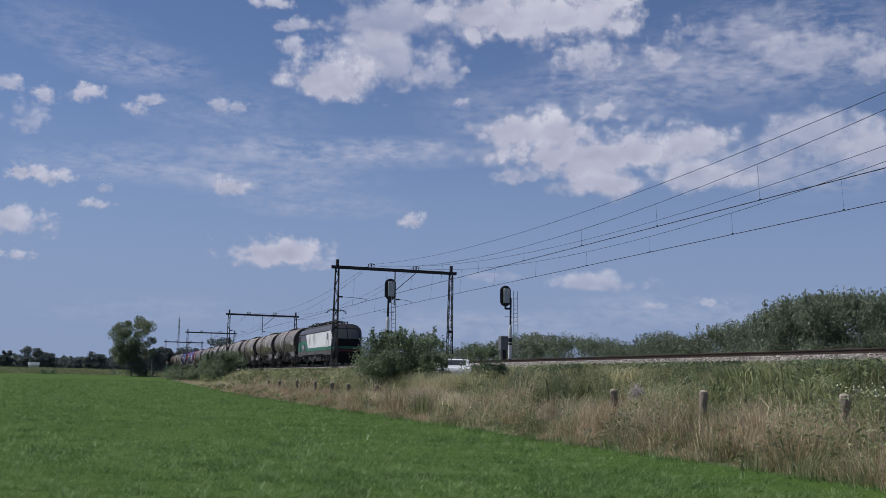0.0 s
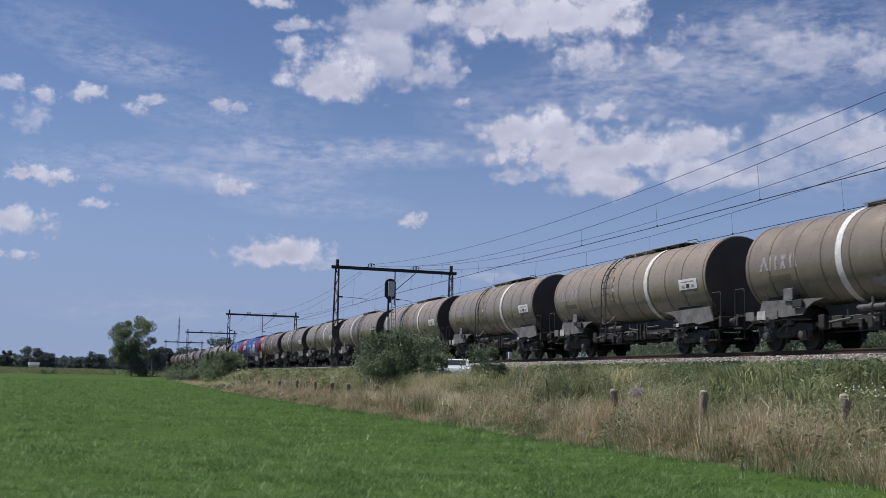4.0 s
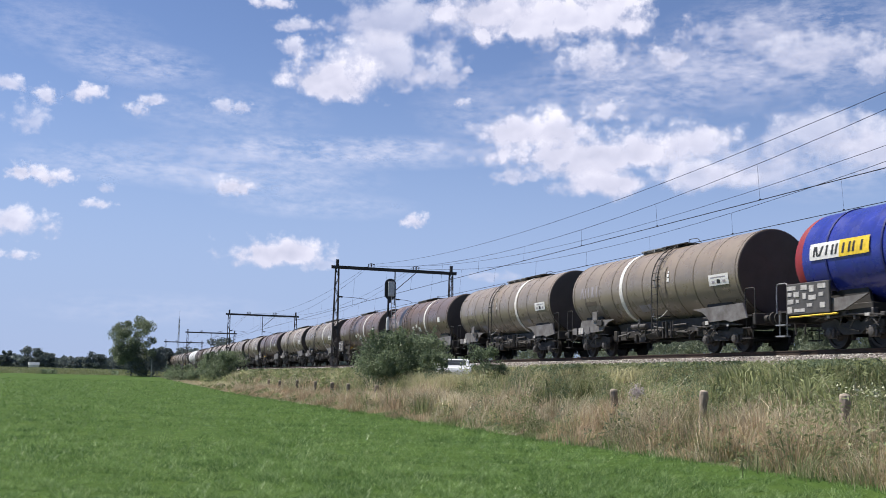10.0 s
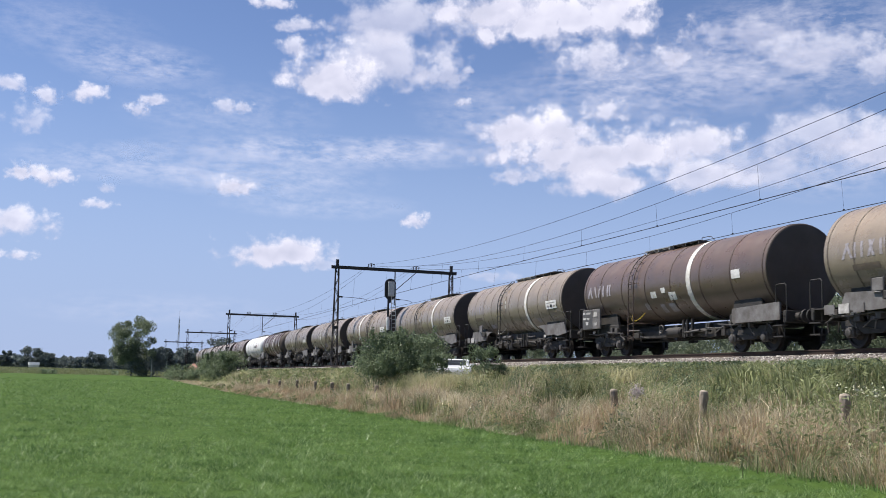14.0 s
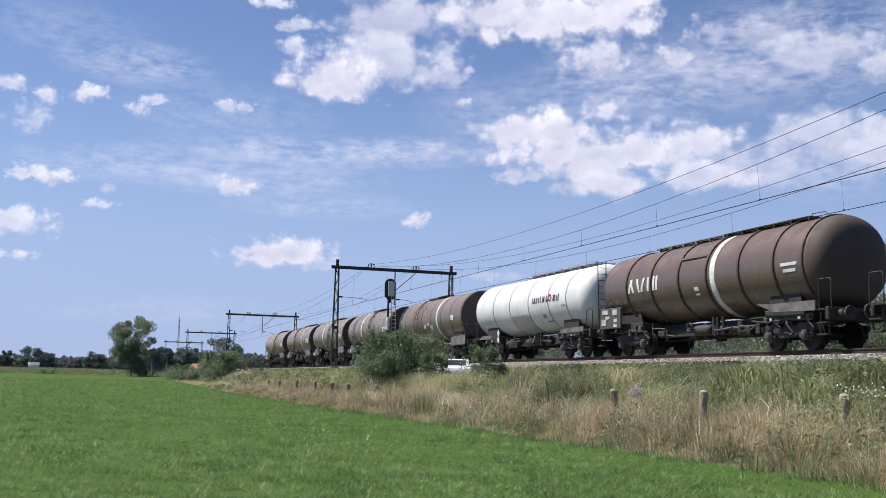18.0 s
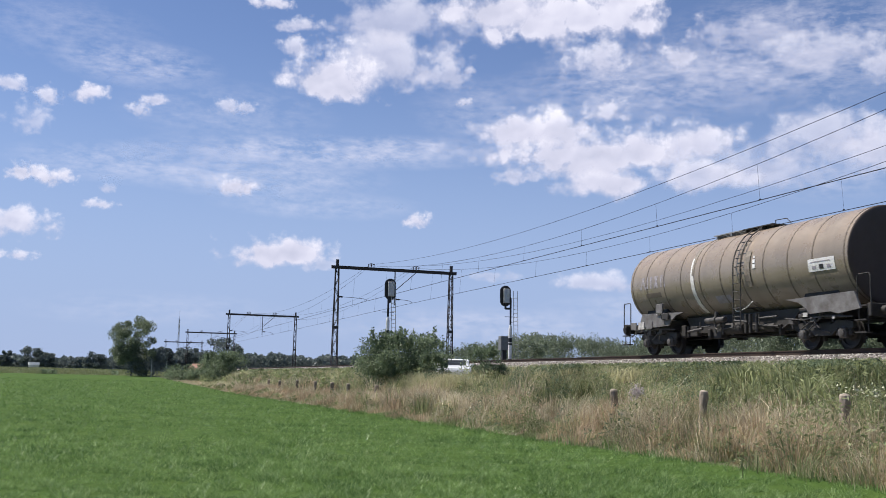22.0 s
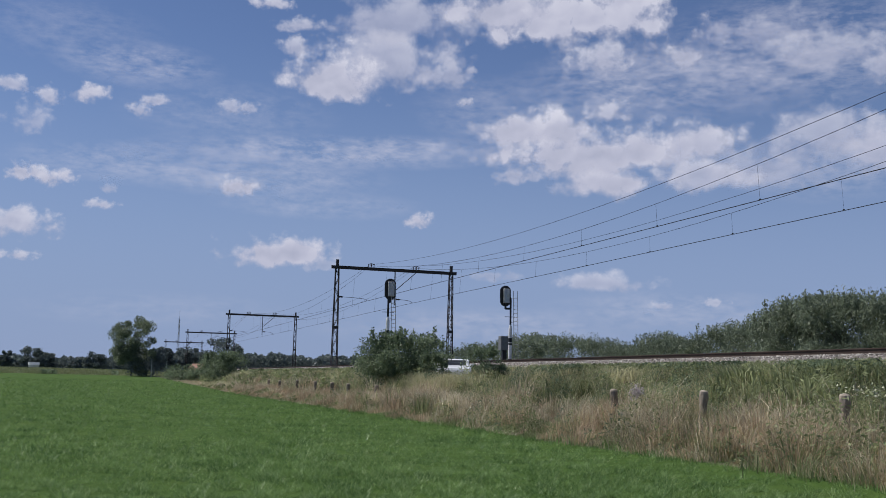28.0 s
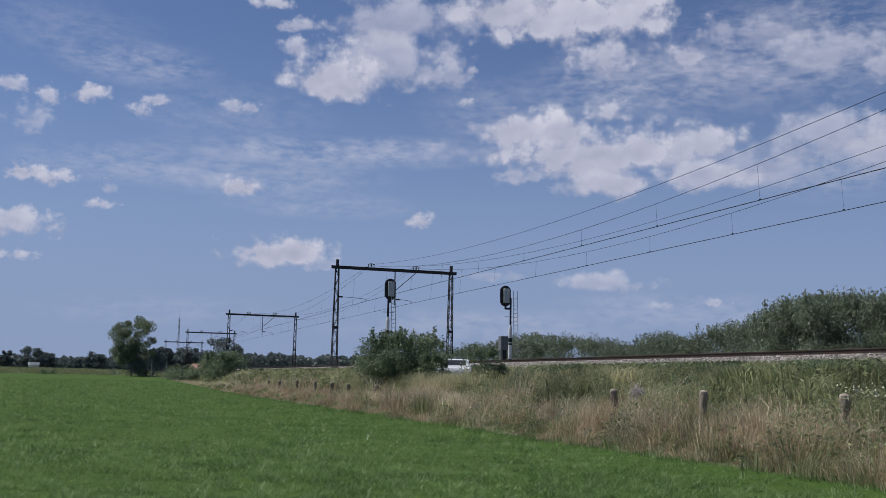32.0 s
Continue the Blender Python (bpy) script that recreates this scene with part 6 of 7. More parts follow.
def plant(name, label, category, x, y, z, height, wide, count, size, material, seed, trunk=0.2, low=0.15, upright=0.0, shoots=0, group="", clumps=26, long=1.6, squash=1.0, loose=1.25, shoot=0.3):
    """A tree or shrub: bent trunk, limbs, and a crown of leaf clumps with gaps."""
    g = np.random.default_rng(seed)
    t = thing(name, label, category, pose(x, y, z), group)
    bm = B()
    fork = height * (low + 0.12)
    lean = Vector((g.uniform(-0.04, 0.04), g.uniform(-0.04, 0.04), 0)) * height
    p0, p1, p2 = Vector((0, 0, -0.3)), lean * 0.4 + Vector((0, 0, fork)), lean + Vector((0, 0, height * 0.6))
    r = max(0.03, height * 0.022) * trunk / 0.2
    tube(bm, p0, p1, r, r * 0.75, 7)
    tube(bm, p1, p2, r * 0.75, r * 0.25, 6)
    heads = []
    for i in range(clumps):
        u = (i + 0.5) / clumps
        zz = low + (1 - low) * (g.uniform(0, 1) ** 0.85)
        k = (zz - low) / (1 - low)
        wid = wide / 2 * (0.35 + 1.5 * k * (1.12 - k) * 1.6) * squash if k < 1 else 0.2
        wid = min(wid, wide / 2)
        a = g.uniform(0, 2 * np.pi)
        rad = wid * math.sqrt(g.uniform(0.15, 1.0))
        q = np.array([math.cos(a) * rad + lean.x * zz, math.sin(a) * rad + lean.y * zz, zz * height])
        q[2] -= 0.18 * height * (rad / (wide / 2)) ** 2 * (1 if k > 0.5 else 0)
        heads.append(q)
        base = p1.lerp(p2, min(0.95, max(0.0, k * 0.7)))
        if i % 2 == 0:
            tube(bm, base, base.lerp(Vector(q), 0.9), r * 0.3, r * 0.08, 5)
    part("trunk", bm, BARK, t, "branching brown trunk")
    heads = np.array(heads)
    which = g.integers(0, clumps, count)
    spread = loose * g.uniform(0.55, 1.25, clumps) * wide / (1.5 * clumps ** 0.42)
    off = g.normal(size=(count, 3))
    off /= np.linalg.norm(off, axis=1)[:, None]
    off *= (g.uniform(0.15, 1, count) ** 0.5)[:, None] * spread[which][:, None]
    off[:, 2] *= 0.8
    c = heads[which] + off
    if shoots:
        m = count // 6
        s = g.integers(0, shoots, m)
        a = g.uniform(0, 2 * np.pi, shoots)
        rr = g.uniform(0.1, 0.48, shoots) * wide
        root = np.stack([np.cos(a) * rr, np.sin(a) * rr, np.full(shoots, height * 0.78)], 1)
        tall = g.uniform(shoot * 0.3, shoot, shoots) * height
        u = g.uniform(0, 1, m)
        c[:m] = root[s] + np.stack([np.cos(a[s]) * 0.1 * u, np.sin(a[s]) * 0.1 * u, u * tall[s]], 1) + g.normal(size=(m, 3)) * 0.07
    c[:, 2] = np.maximum(c[:, 2], 0.05)
    crown = new("crown", leaves("crown", c, size, material, seed + 1, upright, long))
    crown.parent = t
    tagged(crown, "")
    return t


g = np.random.default_rng(5)
view = radians(yaw)
# the meadow's grass, thick near the camera, thinner and broader far off
n = 400000
rad = 11.0 * (150.0 / 11.0) ** (g.uniform(0, 1, n) ** 1.35)
az = view + g.uniform(-0.46, 0.46, n)
x, y = np.sin(az) * rad, np.cos(az) * rad
keep = y < 11.05 + 0.2 * np.sin(x * 0.9) + 0.22 * np.sin(x * 0.37 + 1.0) + g.normal(0, 0.12, n)
x, y, rad = x[keep], y[keep], rad[keep]
patch = np.array([noise.noise(Vector((a * 0.35, b_ * 0.35, 7.0))) for a, b_ in zip(x, y)])
tuft = np.array([noise.noise(Vector((a * 2.6, b_ * 2.6, 3.0))) for a, b_ in zip(x, y)])
h = (0.035 + 0.045 * g.uniform(0, 1, len(x)) + 0.02 * patch) * (1 + 0.006 * rad) * (1 + 1.7 * np.clip(tuft, -0.5, 1))
blades("meadow_grass", x, y, h, 0.013 * (rad / 12) ** 0.85 * g.uniform(0.6, 1.4, len(x)), np.full(len(x), 1.7), GREEN, "short green meadow grass", "grass", 21, plain=True)
# glints near the camera, drawn as paler blades
n = 15000
pick = g.choice(np.nonzero((tuft > 0.0) & (rad < 26))[0], n)
blades("meadow_grass", x[pick] + 0.02, y[pick], h[pick] * 1.2, 0.009 * rad[pick] / 12, np.full(n, 1.3), GLINT, "pale blades coloured as glints in the meadow grass", "grass", 22, plain=True)


def strip(n, x0, x1, y0, y1, seed, power=1.6):
    """Places in a strip along the bank, denser towards the camera."""
    g2 = np.random.default_rng(seed)
    u = g2.uniform(0, 1, n) ** power
    return x1 + (x0 - x1) * u, g2.uniform(y0, y1, n)


def sight(y):
    """The growth on the bank stays under the line from the camera to the edge of the ballast."""
    return 1.5 + 0.80 * y / 18.6


def swell(x, y):
    """The growth on the bank stands in humps with hollows between them, the same for all its plants."""
    return np.array([np.clip(0.70 + 1.35 * noise.noise(Vector((a * 0.75, b_ * 1.1, 5.0))) + 0.75 * noise.noise(Vector((a * 1.9, b_ * 2.4, 8.0))), 0.22, 1.35) for a, b_ in zip(x, y)]) * np.where(np.asarray(y) < 13.4, np.interp(x, [-60, -42], [0.55, 1.0]), 1.0)


# tall dry grass along the foot of the bank, in tufts
def tufts(name, n, x0, x1, y0, y1, h0, h1, wd, lean, material, label, seed, scale=0.45, cut=-0.2, power=1.8):
    x, y = strip(n, x0, x1, y0, y1, seed, power)
    f = np.array([noise.noise(Vector((a * scale, b_ * scale * 1.6, seed * 1.0))) for a, b_ in zip(x, y)])
    keep = f > cut
    x, y, f = x[keep], y[keep], f[keep]
    g2 = np.random.default_rng(seed + 1)
    edge = np.clip((y - 10.7) / 1.3, 0.45, 1)
    h = (h0 + (h1 - h0) * g2.uniform(0, 1, len(x)) ** 1.3) * (0.8 + 0.5 * f) * edge * swell(x, y)
    dist = np.hypot(x, y)
    h = np.where(y > 13.5, np.minimum(h, np.maximum(sight(y) - land(x, y), 0.12)), h)
    h = np.where(y < 13.2, np.minimum(h, np.maximum(np.interp(x, [-46, -38], [1.38, 1.52]) - 0.5 * g2.uniform(0, 1, len(x)) - land(x, y), 0.15)), h)
    return blades(name, x, y, h, wd * np.maximum(1, dist / 28) * g2.uniform(0.6, 1.4, len(x)), lean * g2.uniform(0.3, 1.7, len(x)), material, label, "grass", seed + 2, 0.8, None, 1.0)


def clumps(name, count, per, x0, x1, y0, y1, h0, h1, wd, material, label, seed, spread=0.16, power=1.7, droop=0.5, cut=-9.0):
    """Separate tussocks: blades that fan out from one root and droop at their tips."""
    g2 = np.random.default_rng(seed)
    cx, cy = strip(count, x0, x1, y0, y1, seed, power)
    f = np.array([noise.noise(Vector((p * 0.4, q * 0.8, seed * 0.37))) for p, q in zip(cx, cy)])
    cx, cy = cx[f > cut], cy[f > cut]
    count = len(cx)
    big = g2.uniform(0.6, 1.15, count) * swell(cx, cy)
    way = g2.uniform(0, 2 * np.pi, count)
    k = np.repeat(np.arange(count), per)
    n = len(k)
    a = g2.uniform(0, 2 * np.pi, n)
    rad = np.abs(g2.normal(0, spread, n)) * big[k]
    x, y = cx[k] + np.cos(a) * rad, cy[k] + np.sin(a) * rad
    h = (h0 + (h1 - h0) * g2.uniform(0, 1, n)) * big[k] * np.clip((y - 10.6) / 1.2, 0.4, 1)
    h = np.where(y > 13.5, np.minimum(h, np.maximum(sight(y) - land(x, y), 0.12)), h)
    h = np.where(y < 13.2, np.minimum(h, np.maximum(np.interp(x, [-46, -38], [1.42, 1.56]) - 0.5 * g2.uniform(0, 1, n) - land(x, y), 0.15)), h)
    out = g2.uniform(0.1, 0.95, n) * h
    tx, ty = np.cos(a) * out * 0.8 + np.cos(way[k]) * 0.25 * h, np.sin(a) * out * 0.8 + np.sin(way[k]) * 0.25 * h
    w = wd * np.maximum(1, np.hypot(x, y) / 28) * g2.uniform(0.5, 1.5, n)
    b0 = g2.uniform(0, 2 * np.pi, n)
    side = np.stack([np.cos(b0), np.sin(b0), g2.uniform(-0.3, 0.3, n)], 1) * (w / 2)[:, None]
    p = np.stack([x, y, land(x, y) - 0.02], 1)
    t1 = np.stack([tx * 0.35, ty * 0.35, h * 0.68], 1)
    t2 = np.stack([tx, ty, h * (1 - droop * g2.uniform(0, 1, n) * np.clip(out / h, 0, 1))], 1)
    v = np.stack([p - side * 0.7, p + side * 0.7, p + t1 - side, p + t1 + side, p + t2], 1).reshape(-1, 3)
    tri = np.array([[0, 1, 3], [0, 3, 2], [2, 3, 4]])
    f = (np.arange(n)[:, None, None] * 5 + tri[None]).reshape(-1, 3)
    return tagged(new(name, fast_mesh(name, v, f, material)), label, "grass", kind="stuff")


tufts("dry_grass", 36000, -150, -9, 10.9, 14.6, 0.4, 1.0, 0.010, 1.6, DRY, "tall straw-coloured dry grass along the meadow's edge", 31, 0.8, -0.05)
tufts("dry_grass", 30000, -150, -9, 11.0, 13.8, 0.25, 0.75, 0.009, 1.6, RUSSET, "matted russet grass along the meadow's edge", 34, 0.9, 0.0)
tufts("half_dry_grass", 56000, -150, -9, 11.0, 18.4, 0.3, 0.85, 0.010, 1.1, REED, "half-green tall grass on the bank", 37, 0.8, -0.05)
tufts("bank_grass", 40000, -160, -8, 13.4, 18.9, 0.25, 0.6, 0.010, 0.9, WEED, "green grass and weeds on the bank", 41, 0.7, -0.2)
tufts("bank_grass", 36000, -160, -8, 14.6, 19.2, 0.15, 0.45, 0.009, 0.9, REED, "dry grass high on the bank", 44, 0.6, -0.3)
clumps("dry_tussocks", 900, 56, -95, -9, 11.1, 14.2, 0.45, 1.1, 0.011, DRY, "bleached straw-coloured tussocks of tall grass", 401, 0.2, cut=-0.05)
clumps("russet_tussocks", 1900, 56, -95, -9, 11.0, 14.4, 0.4, 1.0, 0.011, RUSSET, "russet-brown tussocks of dead grass", 403, 0.22, cut=0.02)
clumps("green_tussocks", 2000, 42, -120, -9, 11.0, 15.5, 0.35, 0.95, 0.012, WEED, "fresh green tussocks among the dry grass", 405, 0.22, cut=-0.02)
clumps("far_dry_tussocks", 900, 40, -110, -42, 11.1, 13.2, 0.55, 1.25, 0.009, RUSSET, "brown dry grass far along the meadow's edge", 415, 0.3, power=1.0, cut=-0.1)
clumps("far_dry_tussocks", 600, 40, -110, -42, 11.3, 13.6, 0.6, 1.3, 0.009, DRY, "straw-coloured grass far along the meadow's edge", 417, 0.3, power=1.0, cut=0.0)
clumps("bleached_stalks", 90, 5, -40, -9, 11.1, 13.4, 0.5, 1.05, 0.022, GLEAM, "single bleached broken stalks in the dry grass", 419, 0.1, power=1.0, droop=0.9)
clumps("reed_tussocks", 1100, 42, -120, -9, 11.4, 16.8, 0.4, 1.0, 0.013, REED, "half-dry tussocks on the bank", 407, 0.22)
clumps("reed_leaves", 260, 22, -24, -9, 14.4, 17.2, 0.5, 1.0, 0.03, WEED, "broad green reed leaves on the bank", 413, 0.25, power=1.0, droop=0.7)
clumps("post_grass", 330, 44, -46, -10, 12.1, 12.8, 0.6, 1.2, 0.011, DRY, "tall dry grass in front of the fence posts", 411, 0.22)
for q, (px, top) in enumerate(posts):
    n = 420
    x, y = px + g.normal(0, 0.28 * max(1, -px / 40), n), FENCE_Y - 0.15 - np.abs(g.normal(0, 0.22, n))
    blades("post_grass", x, y, np.maximum(0.2, top - land(x, y)) * g.uniform(0.4, 0.92 if q < 3 else 0.8, n), np.full(n, 0.011 * max(1, -px / 28)), np.full(n, 0.5), (DRY, REED, RUSSET)[q % 3], "dry grass grown up round a fence post", "grass", 420 + q)
clumps("edge_grass", 1000, 22, -90, -9, 10.7, 11.7, 0.15, 0.5, 0.011, GREEN, "green grass at the meadow's edge", 409, 0.24)

# leafy weeds: nettles and brambles in drifts
def drift(name, n, x0, x1, y0, y1, h, size, material, label, seed, cut=0.0, scale=0.3, power=1.6):
    g2 = np.random.default_rng(seed)
    x, y = strip(n, x0, x1, y0, y1, seed, power)
    f = np.array([noise.noise(Vector((a * scale, b_ * scale * 1.8, seed * 0.7))) for a, b_ in zip(x, y)])
    keep = f > cut
    x, y, f = x[keep], y[keep], f[keep]
    z = land(x, y) + h * (0.25 + 0.9 * np.clip(f - cut, 0, 1)) * g2.uniform(0.1, 1.0, len(x)) * 1.35 * swell(x, y)
    z = np.minimum(z, sight(y) - g2.uniform(0, 0.15, len(x)))
    dist = np.hypot(x, y)
    me = leaves(name, np.stack([x, y, z], 1), size * np.maximum(1, dist / 32), material, seed, 0.35, 3.2)
    return tagged(new(name, me), label, "weeds", kind="stuff")


drift("nettles", 110000, -130, -8, 13.6, 18.6, 0.95, 0.034, WEED, "dark green nettles and brambles on the bank", 51, -0.02, 0.5)
drift("nettles", 70000, -40, -8, 14.2, 18.4, 1.0, 0.034, LEAF, "tall leafy green weeds on the bank", 54, 0.04, 0.45)
drift("nettles", 30000, -150, -50, 12.9, 15.8, 0.95, 0.055, WEED, "green nettles far along the bank", 58, -0.02, 0.45, 1.1)
drift("brambles", 17000, -34, -9, 11.3, 13.2, 1.5, 0.034, WEED, "patches of green brambles low in the dry grass", 61, 0.1, 0.5, 1.0)
drift("brambles", 8000, -34, -9, 11.1, 13.2, 1.2, 0.03, LEAF, "yellow-green weeds low in the dry grass", 63, 0.15, 0.6, 1.0)
drift("brambles", 60000, -110, -8, 11.2, 15.0, 1.15, 0.036, WEED, "low green brambles among the dry grass", 57, 0.08, 0.6)
x, y = g.uniform(-48.5, -42.0, 7000), g.uniform(14.2, 15.3, 7000)
blades("dry_grass", x, y, np.maximum(0.3, 2.00 - land(x, y)) * g.uniform(0.35, 1.08, len(x)), 0.014 * g.uniform(0.6, 1.4, len(x)), np.full(len(x), 0.5), REED, "tall half-dry grass before the parked car", "grass", 59)
# cream umbels and a downy thistle that stand out of the growth
for name, n, cx, cy, cz, sx, sy, sz, size, m, label in (("flower_heads", 55, -16.63, 14.2, 1.51, 0.55, 0.35, 0.10, 0.055, FLOWER, "small cream flower heads above the weeds"),
                                                         ("thistle_down", 260, -23.85, 13.2, 1.33, 0.13, 0.13, 0.16, 0.05, THISTLE, "pale mauve thistle heads gone to down")):
    c = np.array([cx, cy, cz]) + g.normal(size=(n, 3)) * np.array([sx, sy, sz]) * 0.6
    tagged(new(name, leaves(name, c, size, m, 61, 0.0, 1.0)), label, "flowers", kind="stuff")

# shrubs on the bank
plant("shrub", "broad dark green shrub on the railway bank", "shrub", -54.5, 15.9, float(land(-54.5, 15.9)) - 0.1, 2.6, 4.9, 30000, 0.066, LEAF, 71, 0.12, 0.0, 0.3, 40, clumps=80, long=2.2, loose=1.5, shoot=0.42)
plant("shrub", "slim light green shrub on the railway bank", "shrub", -43.36, 16.5, float(land(-43.36, 16.5)) - 0.1, 1.45, 1.6, 5000, 0.05, LEAF, 73, 0.12, 0.0, 0.3, 16, clumps=22, long=2.0, loose=1.4, shoot=0.4)
plant("shrub", "small dark shrub beside the parked car", "shrub", -46.10, 14.9, float(land(-46.10, 14.9)) - 0.1, 2.85 - float(land(-46.10, 14.9)), 1.35, 5000, 0.05, LEAF, 79, 0.12, 0.0, 0.3, 8, clumps=24, long=2.0, loose=1.5)
plant("shrub", "rounded green shrub beside the line", "shrub", -127, 15.0, float(land(-127, 15)) - 0.1, 3.3, 6.0, 14000, 0.10, LEAF, 75, 0.12, 0.0, 0.1, 6, clumps=60, long=2.0, loose=1.4)
plant("shrub", "low green shrub beside the line", "shrub", -166, 13.0, float(land(-166, 13)) - 0.1, 2.3, 5.5, 5000, 0.14, LEAF, 76, 0.12, 0.02, 0.1, 4, clumps=26)
plant("shrub", "low green shrub beside the line", "shrub", -150, 14.5, float(land(-150, 14.5)) - 0.1, 1.7, 5.0, 5000, 0.12, LEAF, 77, 0.12, 0.02, 0.1, 4, clumps=22)
plant("shrub", "small leafy shrub at the track's edge", "shrub", -74.5, FAR + 5.5, 1.7, 3.1, 4.4, 3800, 0.11, WILLOW, 78, 0.12, 0.02, 0.3, 10, clumps=26)

# the big tree in the meadow and the dome of leaves behind the line
plant("tree", "tall leafy tree at the far end of the meadow", "tree", -200, 6.35, float(land(-200, 6.35)), 10.6, 8.0, 20000, 0.18, TREELEAF, 84, 0.12, 0.08, 0.0, 0, clumps=60, squash=1.05, loose=1.35)
plant("shrub", "dark undergrowth at the foot of the tall tree", "shrub", -201, 8.4, float(land(-201, 8.4)), 4.6, 7.5, 5000, 0.2, FARLEAF, 85, 0.12, 0.0, 0.0, 0, clumps=30, loose=1.4)
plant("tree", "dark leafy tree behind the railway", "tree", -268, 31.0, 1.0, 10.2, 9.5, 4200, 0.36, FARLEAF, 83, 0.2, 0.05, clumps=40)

# the thicket of young willows behind the line
tops = [(-37.5, 7.3), (-41, 7.4), (-44, 7.5), (-47, 7.3), (-49.6, 7.7), (-52, 7.7), (-54, 7.35), (-56, 7.0), (-58.5, 6.5), (-60.8, 6.25), (-63.3, 6.3), (-65.8, 5.7), (-68.3, 5.1), (-71, 5.75), (-73.4, 5.75), (-77, 5.1), (-80.5, 5.1),
        (-84, 5.9), (-88.5, 6.25), (-93, 6.1), (-97, 6.85), (-101.5, 7.0), (-107, 6.5), (-113, 6.1), (-120, 5.9)]
for q, (tx, top) in enumerate(tops):
    rr = random.Random(q + 3)
    big = tx > -58
    plant("willow", "dense grey-green willow in a thicket behind the railway" if big else "young willow with upright shoots behind the railway", "tree", tx + rr.uniform(-0.6, 0.6), 42 + rr.uniform(-1.2, 1.2), 0.75,
          (top - 0.75) * 0.96, 5.4 if big else 4.6, 18000 if big else 10500, 0.075 if big else 0.065, WILLOW, 100 + q, 0.04, 0.0, 0.7, 40, "willow thicket", clumps=110, long=3.0, squash=1.45, loose=1.8, shoot=0.2)
n = 55000
x, y = g.uniform(-135, -25, n), g.uniform(38.5, 42, n)
z = 0.7 + g.uniform(0, 1, n) * 3.3 * (0.6 + 0.4 * np.sin(x * 0.5) * np.sin(x * 0.17))
tagged(new("undergrowth", leaves("undergrowth", np.stack([x, y, z], 1), 0.085, WILLOW, 131, 0.3, 2.2)), "green undergrowth at the foot of the thicket", "undergrowth", kind="stuff")
x, y = g.uniform(-130, -10, 22000), g.uniform(29.2, 34, 22000)
h = g.uniform(0.3, 0.8, len(x))
blades("bank_grass", x, y, h, 0.02 * np.maximum(1, np.hypot(x, y) / 40), np.full(len(x), 0.5), WEED, "green grass on the bank behind the tracks", "grass", 133)

# rough growth beyond the meadow
n = 30000
a, d = np.radians(g.uniform(-97, -84, n)), g.uniform(206, 268, n)
x, y = np.sin(a) * d, np.cos(a) * d
z = land(x, y) + g.uniform(0, 0.22, n)
tagged(new("rough_growth", leaves("rough_growth", np.stack([x, y, z], 1), 0.14, ROUGHLEAF, 135, 0.5, 2.4)), "rough grass and weeds beyond the meadow", "rough grass", kind="stuff")
n = 5000
a, d = np.radians(g.uniform(-97, -84, n)), g.uniform(204, 214, n)
x, y = np.sin(a) * d, np.cos(a) * d
f = np.array([noise.noise(Vector((q_ * 55, 0.0, 2.0))) for q_ in a])
keep = f > 0.22
x, y = x[keep], y[keep]
tagged(new("ditch_weeds", leaves("ditch_weeds", np.stack([x, y, land(x, y) + g.uniform(0, 0.7, len(x))], 1), 0.36, LEAF, 137, 0.2, 1.4)), "dark weeds along the ditch beyond the meadow", "weeds", kind="stuff")

# far woods along the horizon
def woods(name, a0, a1, d0, d1, n, height, size, material, label, seed):
    g2 = np.random.default_rng(seed)
    a = np.radians(g2.uniform(a0, a1, n))
    d = g2.uniform(d0, d1, n)
    f = np.array([noise.noise(Vector((q * 60, seed * 1.0, 0))) + 0.6 * noise.noise(Vector((q * 190, seed * 1.0, 4))) for q in a])
    top = height * (1 + 0.30 * f)
    z = (g2.uniform(0, 1, n) ** 0.9 * 1.05 - 0.05) * top
    x, y = np.sin(a) * d, np.cos(a) * d
    me = leaves(name, np.stack([x, y, 1.2 + z], 1), size, material, seed, 0.0, 1.3)
    return tagged(new(name, me), label, "woods", kind="stuff")


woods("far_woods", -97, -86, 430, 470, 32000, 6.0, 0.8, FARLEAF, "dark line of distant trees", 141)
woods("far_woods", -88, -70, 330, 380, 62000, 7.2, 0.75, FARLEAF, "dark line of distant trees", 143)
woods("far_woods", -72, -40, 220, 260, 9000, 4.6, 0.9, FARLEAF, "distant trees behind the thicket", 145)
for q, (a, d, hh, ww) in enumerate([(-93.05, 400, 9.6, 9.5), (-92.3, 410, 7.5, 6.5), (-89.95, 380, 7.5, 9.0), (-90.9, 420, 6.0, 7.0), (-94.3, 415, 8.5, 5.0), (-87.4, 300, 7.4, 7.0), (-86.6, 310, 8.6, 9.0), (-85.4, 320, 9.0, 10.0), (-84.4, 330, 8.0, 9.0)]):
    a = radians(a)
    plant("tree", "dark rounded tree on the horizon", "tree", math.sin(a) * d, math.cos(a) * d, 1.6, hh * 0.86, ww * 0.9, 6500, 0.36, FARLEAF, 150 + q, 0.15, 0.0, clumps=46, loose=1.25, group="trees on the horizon")

